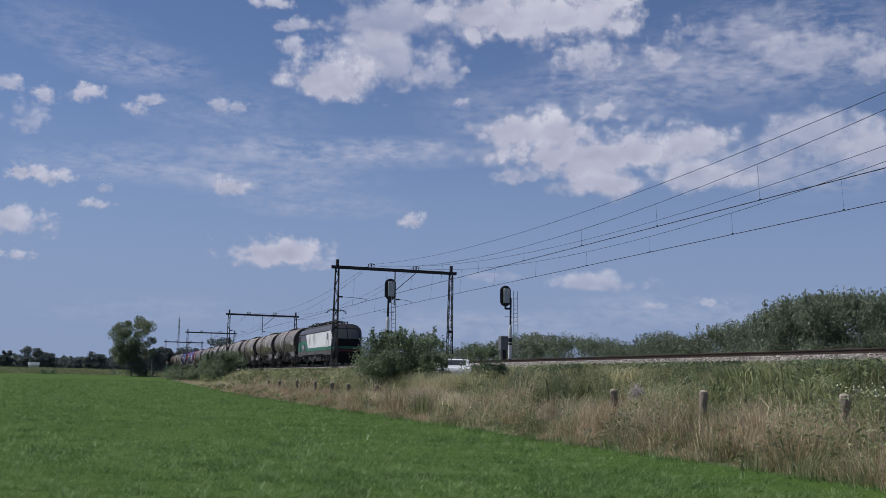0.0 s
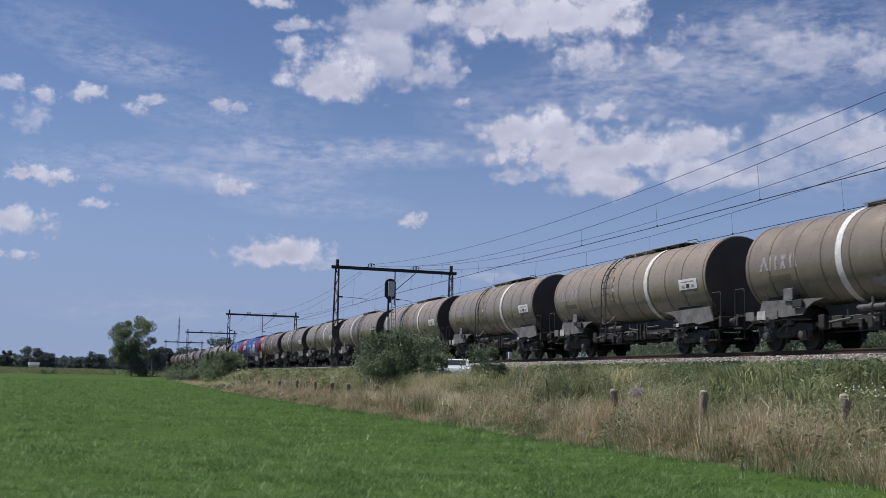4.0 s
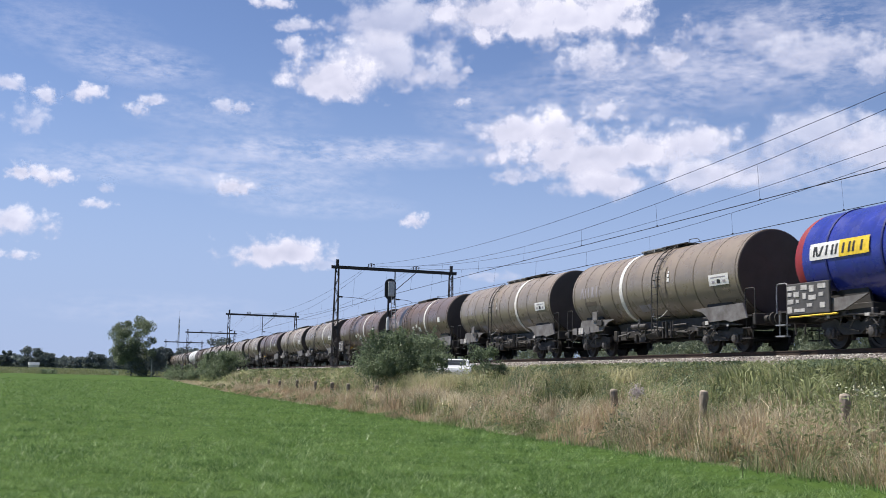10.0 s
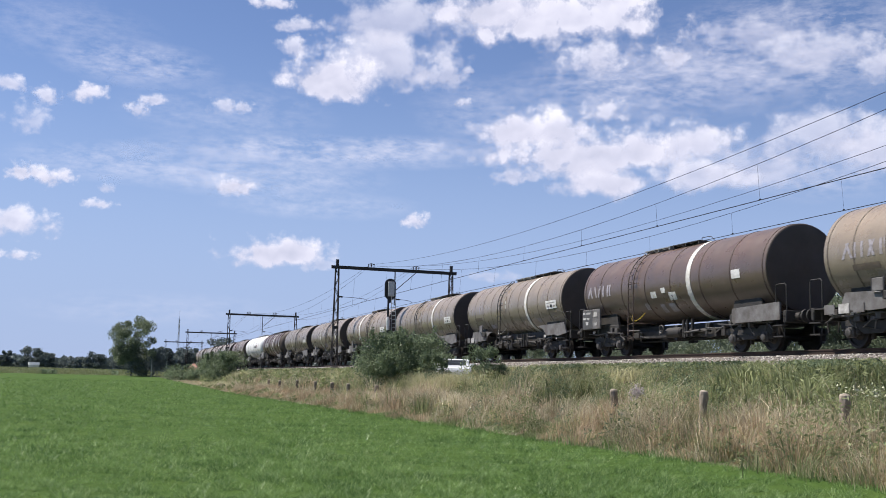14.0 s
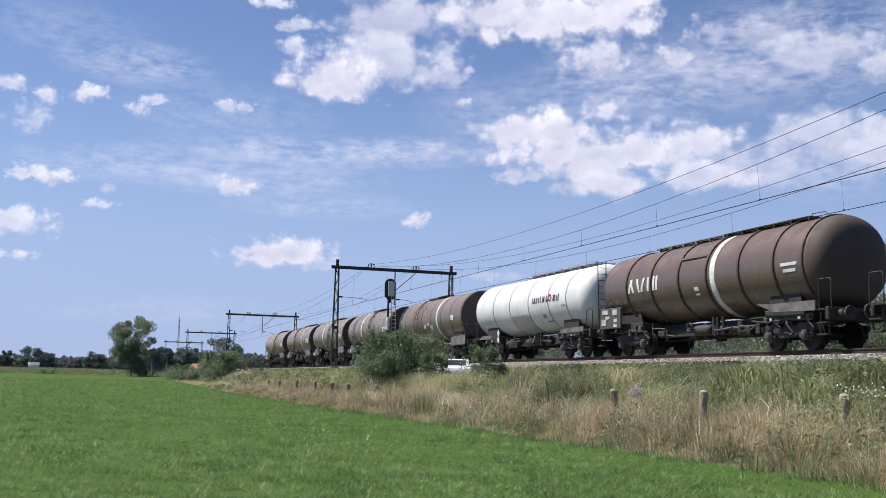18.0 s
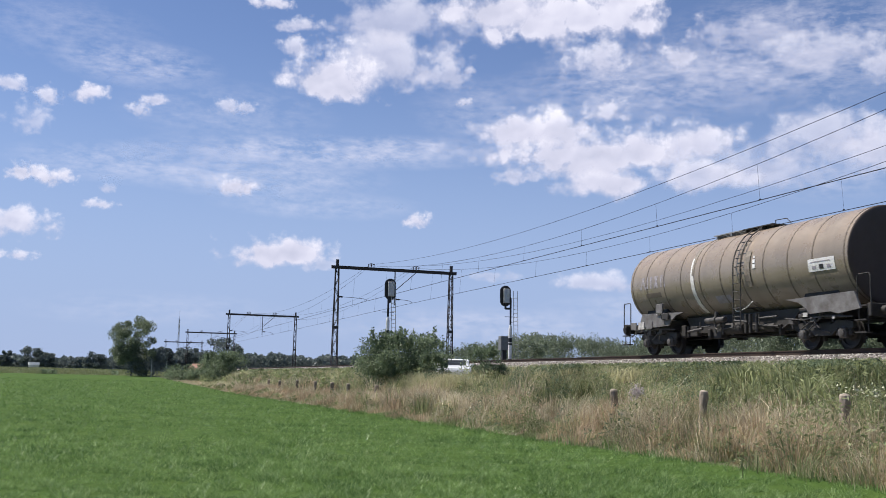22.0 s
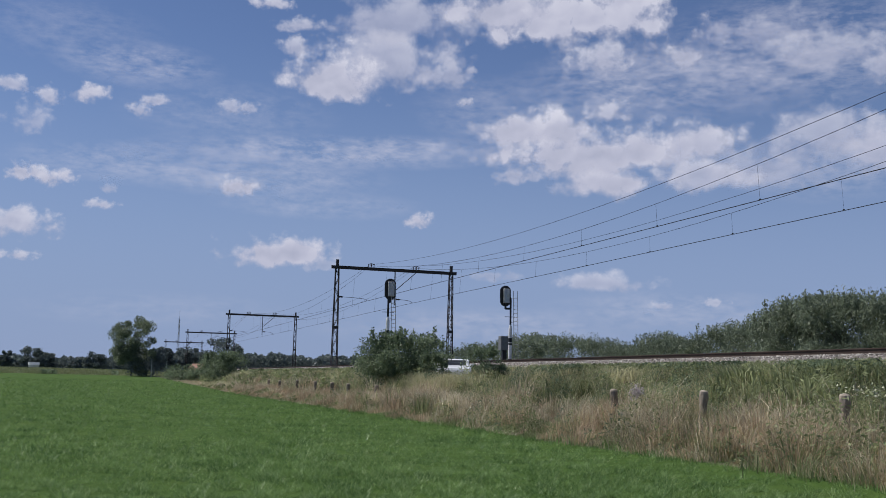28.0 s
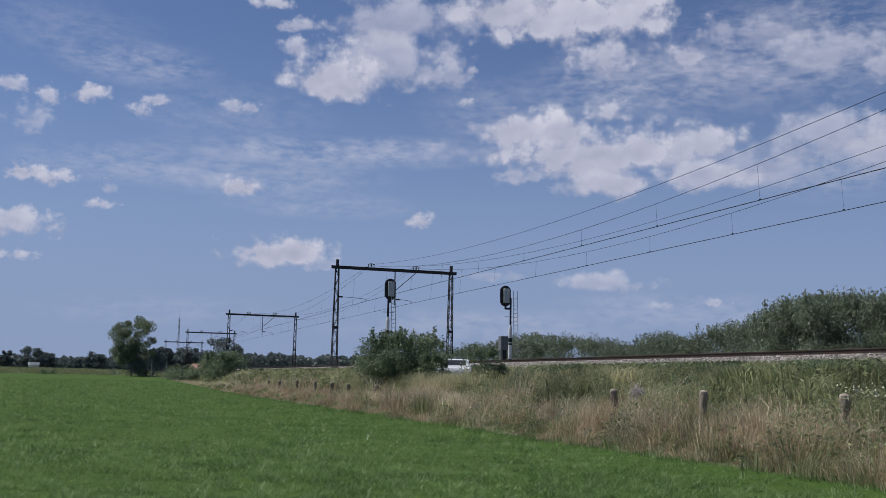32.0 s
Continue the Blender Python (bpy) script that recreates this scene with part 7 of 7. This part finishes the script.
# ---- small things far and near ----
ROOFT = surface("roof_tile_grey", (0.16, 0.12, 0.11), 0.8, scale=2)
PLASTER = surface("plaster_white", (0.78, 0.77, 0.74), 0.8, scale=0.8, dirt=(0.5, 0.48, 0.45))
a = radians(-92.96)
house = thing("farmhouse", "small white farm building at the wood's edge", "house", pose(math.sin(a) * 385, math.cos(a) * 385, 1.75, 0, 0, 6))
bm = B()
box(bm, -2.4, 2.4, -1.5, 1.5, -0.3, 2.0)
part("wall", bm, PLASTER, house)
bm = B()
prism(bm, [(-2.7, 1.95), (2.7, 1.95), (2.2, 2.9), (-2.2, 2.9)], -1.75, 1.75)
part("roof", bm, PLASTER, house, "pale flat-pitched roof")
bm = B()
box(bm, 2.4, 2.43, -0.5, 0.5, 0.0, 1.2)
part("door", bm, GREYBOX, house)
TILE_RED = surface("roof_tile_red", (0.26, 0.13, 0.09), 0.8, scale=2)
a = radians(-84.58)
barn = thing("farmhouse", "low brick farmhouse with a red tiled roof among trees", "house", pose(math.sin(a) * 300, math.cos(a) * 300, 0.1, 0, 0, 40))
bm = B()
box(bm, -3.2, 3.2, -2.2, 2.2, -0.4, 2.4)
part("wall", bm, PLASTER, barn)
bm = B()
prism(bm, [(-2.6, 2.35), (2.6, 2.35), (0, 4.6)], -3.5, 3.5)
part("roof", bm, TILE_RED, barn, "red tiled pitched roof", m=pose(0, 0, 0, 0, 0, 90))
bm = B()
box(bm, 3.2, 3.24, -0.5, 0.5, 0.0, 1.9)
part("door", bm, GREYBOX, barn)
a = radians(-85.85)
mast = thing("radio_mast", "thin grey lattice radio mast above the trees", "mast", pose(math.sin(a) * 600, math.cos(a) * 600, 1.5))
bm = B()
for q in range(3):
    b0 = 2 * math.pi * q / 3
    tube(bm, (0.7 * math.cos(b0), 0.7 * math.sin(b0), -1), (0.35 * math.cos(b0), 0.35 * math.sin(b0), 31), 0.09, n=4)
for q in range(30):
    b0, b1 = 2 * math.pi * q / 3, 2 * math.pi * (q + 1) / 3
    r0 = 0.7 - 0.0117 * q
    tube(bm, (r0 * math.cos(b0), r0 * math.sin(b0), q), (r0 * math.cos(b1), r0 * math.sin(b1), q + 1), 0.06, n=4)
part("lattice", bm, GALV, mast)
bm = B()
tube(bm, (0, 0, 31), (0, 0, 36), 0.1, 0.05, 5)
for z in (22, 26, 29):
    box(bm, -0.9, 0.9, -0.15, 0.15, z, z + 1.6)
part("antenna", bm, GALV, mast)
for q, (a, d, hh) in enumerate([(-87.15, 190, 3.2), (-86.4, 210, 2.4)]):
    a = radians(a)
    p = thing("utility_pole", "thin grey pole beside the line", "pole", pose(math.sin(a) * d, math.cos(a) * d, float(land(math.sin(a) * d, math.cos(a) * d))))
    bm = B()
    tube(bm, (0, 0, -0.5), (0, 0, hh), 0.1, 0.07, 6)
    part("shaft", bm, GALV, p)

# parked car on the level place beside the line
CARWHITE = surface("car_white", (0.72, 0.73, 0.74), 0.25, 0, 2, 0.05, 0.0)
CARGLASS = surface("car_glass", (0.07, 0.075, 0.08), 0.1, 0, 2, 0.1, 0.0)
TYRE = surface("tyre_black", (0.02, 0.02, 0.02), 0.85)
car = thing("parked_car", "small white car parked among bushes beside the line", "car", pose(-48.4, 16.7, 1.08, 0, 0, -20))
bm = B()
out = [(-1.95, 0.35), (-1.98, 1.0), (-1.85, 1.16), (-1.45, 1.2), (1.1, 1.16), (1.85, 1.0), (1.98, 0.7), (1.95, 0.3), (1.7, 0.22), (-1.7, 0.22)]
prism(bm, out, -0.84, 0.84)
bmesh.ops.bevel(bm, geom=list(bm.edges), offset=0.05, segments=2, affect="EDGES")
part("body", bm, CARWHITE, car, smooth=True)
bm = B()
prism(bm, [(-1.75, 1.15), (-1.3, 1.45), (-0.9, 1.5), (0.25, 1.49), (0.95, 1.14)], -0.72, 0.72)
bmesh.ops.bevel(bm, geom=list(bm.edges), offset=0.05, segments=2, affect="EDGES")
part("cabin", bm, CARWHITE, car, "white cabin and roof", smooth=True)
bm = B()
v = [bm.verts.new(p) for p in ((0.93, -0.6, 1.18), (0.93, 0.6, 1.18), (0.38, 0.56, 1.43), (0.38, -0.56, 1.43))]
bm.faces.new(v)
bmesh.ops.solidify(bm, geom=list(bm.faces), thickness=-0.03)
part("windscreen", bm, CARGLASS, car, "windscreen reflecting the sky")
for s in (-1, 1):
    bm = B()
    prism(bm, [(-1.35, 1.2), (-1.1, 1.4), (0.2, 1.42), (0.7, 1.2)], s * 0.71, s * 0.735)
    part("side_window", bm, GLASS, car)
    bm = B()
    box(bm, 1.84, 1.97, s * 0.62 - 0.16, s * 0.62 + 0.16, 0.6, 0.76, 0.03)
    part("headlight", bm, LENS, car)
    for x in (-1.25, 1.25):
        bm = B()
        lathe(bm, [(s * 0.66, 0.0), (s * 0.66, 0.2), (s * 0.68, 0.3), (s * 0.82, 0.3), (s * 0.85, 0.2), (s * 0.85, 0.0)], 20, "y", (x, 0, 0.3))
        part("wheel", bm, TYRE, car)
    bm = B()
    box(bm, 0.75, 0.95, s * 0.86 - 0.1, s * 0.86 + 0.1, 1.12, 1.26, 0.03)
    part("mirror", bm, CARWHITE, car)

# ---- clouds ----
def cloud_material(name, veil):
    m = bpy.data.materials.new(name)
    m.use_nodes = True
    ns, ls = m.node_tree.nodes, m.node_tree.links
    ns.remove(ns["Principled BSDF"])

    def calc(op, a, b=0.0, c=0.0):
        x = ns.new("ShaderNodeMath")
        x.operation = op
        for socket, v in zip(x.inputs, (a, b, c)):
            if isinstance(v, (int, float)):
                socket.default_value = v
            else:
                ls.new(v, socket)
        return x.outputs[0]
    uv = ns.new("ShaderNodeUVMap")
    sep = ns.new("ShaderNodeSeparateXYZ")
    ls.new(uv.outputs[0], sep.inputs[0])
    u, v = calc("MULTIPLY_ADD", sep.outputs[0], 2.0, -1.0), calc("MULTIPLY_ADD", sep.outputs[1], 2.0, -1.0)
    tc, oi = ns.new("ShaderNodeTexCoord"), ns.new("ShaderNodeObjectInfo")
    col = ns.new("ShaderNodeSeparateColor")
    ls.new(oi.outputs["Color"], col.inputs[0])
    thick = col.outputs[0]
    off = ns.new("ShaderNodeCombineXYZ")
    ls.new(calc("MULTIPLY", oi.outputs["Random"], 7000.0), off.inputs[0])
    add = ns.new("ShaderNodeVectorMath")
    finer = ns.new("ShaderNodeVectorMath")
    finer.operation = "SCALE"
    ls.new(tc.outputs["Object"], finer.inputs[0])
    ls.new(calc("MULTIPLY", col.outputs[1], 3.0), finer.inputs["Scale"])
    ls.new(finer.outputs[0], add.inputs[0])
    ls.new(off.outputs[0], add.inputs[1])

    def fbm(scale, detail, rough, shift=(0, 0, 0), stretch=(1, 1, 1)):
        mp = ns.new("ShaderNodeMapping")
        mp.inputs["Location"].default_value, mp.inputs["Scale"].default_value = shift, stretch
        n = ns.new("ShaderNodeTexNoise")
        n.inputs["Scale"].default_value, n.inputs["Detail"].default_value, n.inputs["Roughness"].default_value = scale, detail, rough
        ls.new(add.outputs[0], mp.inputs[0])
        ls.new(mp.outputs[0], n.inputs["Vector"])
        return n.outputs["Fac"]
    if veil:
        big = fbm(0.006, 3, 0.5, stretch=(0.6, 1, 1.3))
        fine = fbm(0.022, 6, 0.66, stretch=(0.55, 1, 1.5))
        r = calc("SQRT", calc("ADD", calc("MULTIPLY", u, u), calc("MULTIPLY", v, v)))
        env = calc("SMOOTH_MIN", calc("MULTIPLY", calc("SUBTRACT", 1.0, r), 1.6), 1.0, 0.2)
        d = calc("MULTIPLY_ADD", calc("SUBTRACT", fine, 0.5), 2.6, calc("MULTIPLY_ADD", calc("SUBTRACT", big, 0.5), 1.6, 0.35))
        a = calc("MULTIPLY", calc("MULTIPLY", calc("MAXIMUM", env, 0.0), thick), calc("MINIMUM", calc("MAXIMUM", d, 0.0), 1.0))
        colour = (0.84, 0.83, 0.93)
    else:
        def puffs(shift, detail):
            """Rounded heaps: cells of three sizes, bent by a slow drift."""
            bend = ns.new("ShaderNodeTexNoise")
            bend.inputs["Scale"].default_value, bend.inputs["Detail"].default_value = 0.014, 4
            ls.new(add.outputs[0], bend.inputs["Vector"])
            much = ns.new("ShaderNodeVectorMath")
            much.operation = "MULTIPLY_ADD"
            ls.new(bend.outputs["Color"], much.inputs[0])
            much.inputs[1].default_value = (85, 85, 85)
            ls.new(add.outputs[0], much.inputs[2])
            mp = ns.new("ShaderNodeMapping")
            mp.inputs["Location"].default_value, mp.inputs["Scale"].default_value = shift, (0.8, 1, 1.15)
            ls.new(much.outputs[0], mp.inputs[0])
            vo = ns.new("ShaderNodeTexVoronoi")
            vo.feature = "SMOOTH_F1"
            vo.inputs["Scale"].default_value, vo.inputs["Detail"].default_value, vo.inputs["Roughness"].default_value = 0.0105, detail, 0.5
            vo.inputs["Smoothness"].default_value = 0.55
            ls.new(mp.outputs[0], vo.inputs["Vector"])
            return calc("SUBTRACT", 0.5, vo.outputs["Distance"])
        heap, up = puffs((0, 0, 0), 2.6), puffs((9.0, 0, -22.0), 1.6)
        wisp = calc("SUBTRACT", fbm(0.012, 9, 0.6), 0.5)
        w = fbm(0.007, 3, 0.5, (90, 0, 40))
        low = calc("MULTIPLY", calc("MINIMUM", v, 0.0), 1.45)
        vv = calc("ADD", low, calc("MULTIPLY", calc("MAXIMUM", v, 0.0), 1.05))
        uu = calc("MULTIPLY_ADD", calc("SUBTRACT", w, 0.5), 0.9, u)
        r = calc("SQRT", calc("ADD", calc("MULTIPLY", uu, uu), calc("MULTIPLY", vv, vv)))
        d = calc("MULTIPLY_ADD", wisp, 2.1, calc("MULTIPLY_ADD", heap, 0.9, calc("MULTIPLY", calc("SUBTRACT", calc("ADD", col.outputs[2], 0.9), r), 1.6)))
        fade = calc("MAXIMUM", calc("MINIMUM", calc("MULTIPLY", calc("SUBTRACT", 1.0, calc("MAXIMUM", calc("ABSOLUTE", u), calc("ABSOLUTE", v))), 6.0), 1.0), 0.0)
        s = ns.new("ShaderNodeMapRange")
        s.interpolation_type = "SMOOTHSTEP"
        s.inputs["From Max"].default_value = 0.95
        ls.new(d, s.inputs["Value"])
        a = calc("MINIMUM", calc("MULTIPLY", calc("MULTIPLY", s.outputs[0], thick), fade), 0.97)
        relief = calc("MULTIPLY", calc("SUBTRACT", heap, up), 0.55)
        lit = calc("ADD", calc("MULTIPLY_ADD", v, 0.55, 0.56), calc("ADD", relief, calc("MULTIPLY", wisp, 0.7)))
        lit = calc("SUBTRACT", lit, calc("MULTIPLY", calc("MAXIMUM", calc("SUBTRACT", d, 0.6), 0.0), 0.3))
        colour = ramp(ns, ls, lit, [(0.0, (0.50, 0.525, 0.66)), (0.45, (0.66, 0.67, 0.80)), (0.95, (0.91, 0.905, 0.99))])
    em, tr, mx = ns.new("ShaderNodeEmission"), ns.new("ShaderNodeBsdfTransparent"), ns.new("ShaderNodeMixShader")
    if isinstance(colour, tuple):
        em.inputs["Color"].default_value = (*colour, 1)
    else:
        ls.new(colour, em.inputs["Color"])
    em.inputs["Strength"].default_value = CLOUD_GLOW
    ls.new(a, mx.inputs[0])
    ls.new(tr.outputs[0], mx.inputs[1])
    ls.new(em.outputs[0], mx.inputs[2])
    ls.new(mx.outputs[0], ns["Material Output"].inputs["Surface"])
    return m


CLOUD_GLOW = 0.83
CUMULUS, CIRRUS = cloud_material("cumulus", False), cloud_material("cirrus", True)
clouds = []


def bearing(a, e, d):
    a, e = radians(a), radians(e)
    return EYE + Vector((math.sin(a) * math.cos(e), math.cos(a) * math.cos(e), math.sin(e))) * d


def sheet(name, label, a, e, wide, high, thick, drift, material, d):
    hw, hh = d * math.tan(radians(wide)), d * math.tan(radians(high))
    me = bpy.data.meshes.new(name)
    me.from_pydata([(-hw, 0, -hh), (hw, 0, -hh), (hw, 0, hh), (-hw, 0, hh)], [], [(0, 1, 2, 3)])
    layer = me.uv_layers.new()
    for q, p in enumerate(((0, 0), (1, 0), (1, 1), (0, 1))):
        layer.data[q].uv = p
    me.materials.append(material)
    ob = tagged(new(name, me), label, "cloud", "clouds", "structure")
    ob.color = (thick, (1.0 if material is CIRRUS else min(2.6, max(0.9, (4.0 / wide) ** 0.65))) / 3, 0.11 if wide > 2.6 else 0.03, 1)      # density, fineness, fullness
    poses = []
    for k in (0, 1):
        c = bearing(a + drift * k, e, d)
        toward = (EYE - c).normalized()
        poses.append(Matrix.Translation(c) @ (-toward).to_track_quat("Y", "Z").to_matrix().to_4x4())
    ob.matrix_basis = poses[0]
    clouds.append((ob, poses))


def cloud(a, e, wide, high, thick, drift):
    label = "small white fair-weather cloud" if wide < 1.6 else "large white and grey heap cloud drifting slowly"
    sheet("cloud", label, a, e, wide * 1.3, high * 1.3, thick, drift, CUMULUS, 3300 + 12 * len(clouds))


def veil(a, e, wide, high, thick, drift):
    sheet("backdrop", "thin white veil of high cloud", a, e, wide, high, thick, drift, CIRRUS, 4100 + 8 * len(clouds))


cloud(-65.06, 19.56, 6.39, 2.3, 1.3, 1.75)
cloud(-69.25, 20.17, 3.9, 1.6, 1.1, 1.29)
cloud(-63.78, 17.45, 2.81, 1.72, 0.8, 0.79)
cloud(-59.41, 17.62, 1.72, 1.12, 0.75, 1.29)
cloud(-75.05, 19.44, 4.05, 1.93, 0.62, 0.39)
cloud(-78.29, 16.29, 2.75, 2.2, 1.15, 0.19)
cloud(-75.30, 17.33, 4.05, 2.18, 0.72, 0.32)
cloud(-72.39, 16.67, 1.87, 1.40, 0.6, 0.51)
cloud(-80.41, 17.79, 1.31, 0.87, 0.7, 0.13)
cloud(-80.15, 18.99, 1.62, 0.56, 0.7, 0.19)
cloud(-81.77, 19.99, 1.37, 0.56, 0.9, 0.00)
cloud(-62.98, 14.64, 1.93, 1.18, 0.8, 0.25)
cloud(-66.91, 13.78, 3.59, 1.50, 1.1, 0.16)
cloud(-63.75, 12.60, 6.39, 2.06, 1.15, 0.19)
cloud(-59.13, 12.89, 3.74, 1.62, 0.9, 0.42)
cloud(-62.97, 11.00, 3.90, 1.31, 1.0, 0.25)
cloud(-67.98, 11.37, 1.72, 0.81, 0.65, 0.16)
cloud(-57.94, 11.14, 3.43, 1.25, 0.75, 0.30)
cloud(-52.07, 12.99, 4.21, 1.87, 0.62, 0.62)
cloud(-49.04, 12.09, 2.49, 1.87, 0.7, 0.43)
cloud(-52.26, 17.20, 3.74, 1.56, 0.5, 0.86)
cloud(-48.78, 16.33, 1.72, 1.56, 0.6, 0.54)
cloud(-54.28, 18.49, 2.81, 1.40, 0.4, 0.88)
cloud(-91.40, 14.47, 1.18, 0.78, 0.95, 0.28)
cloud(-93.48, 14.03, 0.87, 0.78, 0.75, 0.22)
cloud(-95.08, 14.47, 1.06, 0.62, 0.7, 0.22)
cloud(-94.21, 12.72, 1.50, 1.25, 0.45, 0.16)
cloud(-88.14, 14.42, 1.06, 0.50, 0.7, 0.24)
cloud(-88.69, 13.84, 0.81, 0.53, 0.65, 0.23)
cloud(-84.44, 14.38, 0.94, 0.69, 0.6, 0.67)
cloud(-83.37, 14.40, 0.69, 0.53, 0.55, 0.67)
cloud(-71.01, 15.30, 0.56, 0.41, 0.7, 0.26)
cloud(-70.73, 16.98, 0.44, 0.31, 0.6, 0.45)
cloud(-94.25, 10.20, 1.03, 0.84, 0.9, 0.03)
cloud(-92.70, 9.97, 1.31, 0.81, 0.95, 0.03)
cloud(-90.46, 8.77, 1.03, 0.44, 0.75, 0.28)
cloud(-90.17, 9.68, 0.62, 0.50, 0.5, 0.23)
cloud(-83.65, 10.20, 1.93, 0.81, 0.95, 0.45)
cloud(-94.53, 7.52, 2.06, 1.18, 0.85, 0.27)
cloud(-94.36, 5.89, 1.12, 0.47, 0.8, 0.16)
cloud(-80.81, 6.78, 3.37, 1.31, 1.15, 0.24)
cloud(-73.55, 8.77, 1.00, 0.69, 0.9, 0.44)
cloud(-63.26, 5.43, 2.96, 0.75, 0.62, 0.43)
cloud(-60.07, 4.23, 0.75, 0.34, 0.5, 0.30)
cloud(-57.17, 4.42, 0.87, 0.37, 0.55, 0.29)
cloud(-69.31, 5.81, 1.87, 0.50, 0.4, 0.19)
cloud(-78.69, 6.18, 1.56, 0.62, 0.4, 0.25)
cloud(-54.97, 11.50, 3.74, 1.56, 0.5, 0.52)
veil(-70.0, 2.9, 10.0, 1.3, 0.3, 0.2)
veil(-87.0, 3.4, 8.0, 1.1, 0.14, 0.1)
veil(-59.0, 4.0, 8.0, 1.2, 0.3, 0.2)
veil(-78.93, 12.35, 10.29, 1.00, 0.5, 0.13)
veil(-88.90, 16.29, 4.68, 1.40, 0.42, 0.18)
veil(-73.88, 12.74, 4.99, 0.75, 0.5, 0.13)
veil(-88.29, 11.08, 7.48, 1.25, 0.36, 0.12)
veil(-82.28, 10.89, 8.11, 1.40, 0.33, 0.12)
veil(-60.96, 16.19, 8.11, 2.49, 0.45, 0.62)
veil(-53.41, 17.57, 8.11, 3.43, 0.5, 0.72)
veil(-78.82, 9.46, 6.24, 0.94, 0.25, 0.16)
veil(-51.54, 11.36, 5.61, 1.87, 0.35, 0.42)
veil(-83.97, 14.12, 6.24, 1.87, 0.22, 0.15)
veil(-69.15, 14.74, 4.99, 2.18, 0.25, 0.26)
veil(-92.75, 17.61, 5.61, 1.87, 0.18, 0.14)

# ---- what moves ----
def motions():
    for ob, at in carried:
        walk(ob, [(t, pose(at + train_x(t), NEAR, RAIL)) for t in (0, 4, 8, 12, 16, 20, 24, 28, 32)])
    for ob, (start, end) in clouds:
        walk(ob, [(0, start), (32, end)])


motions()
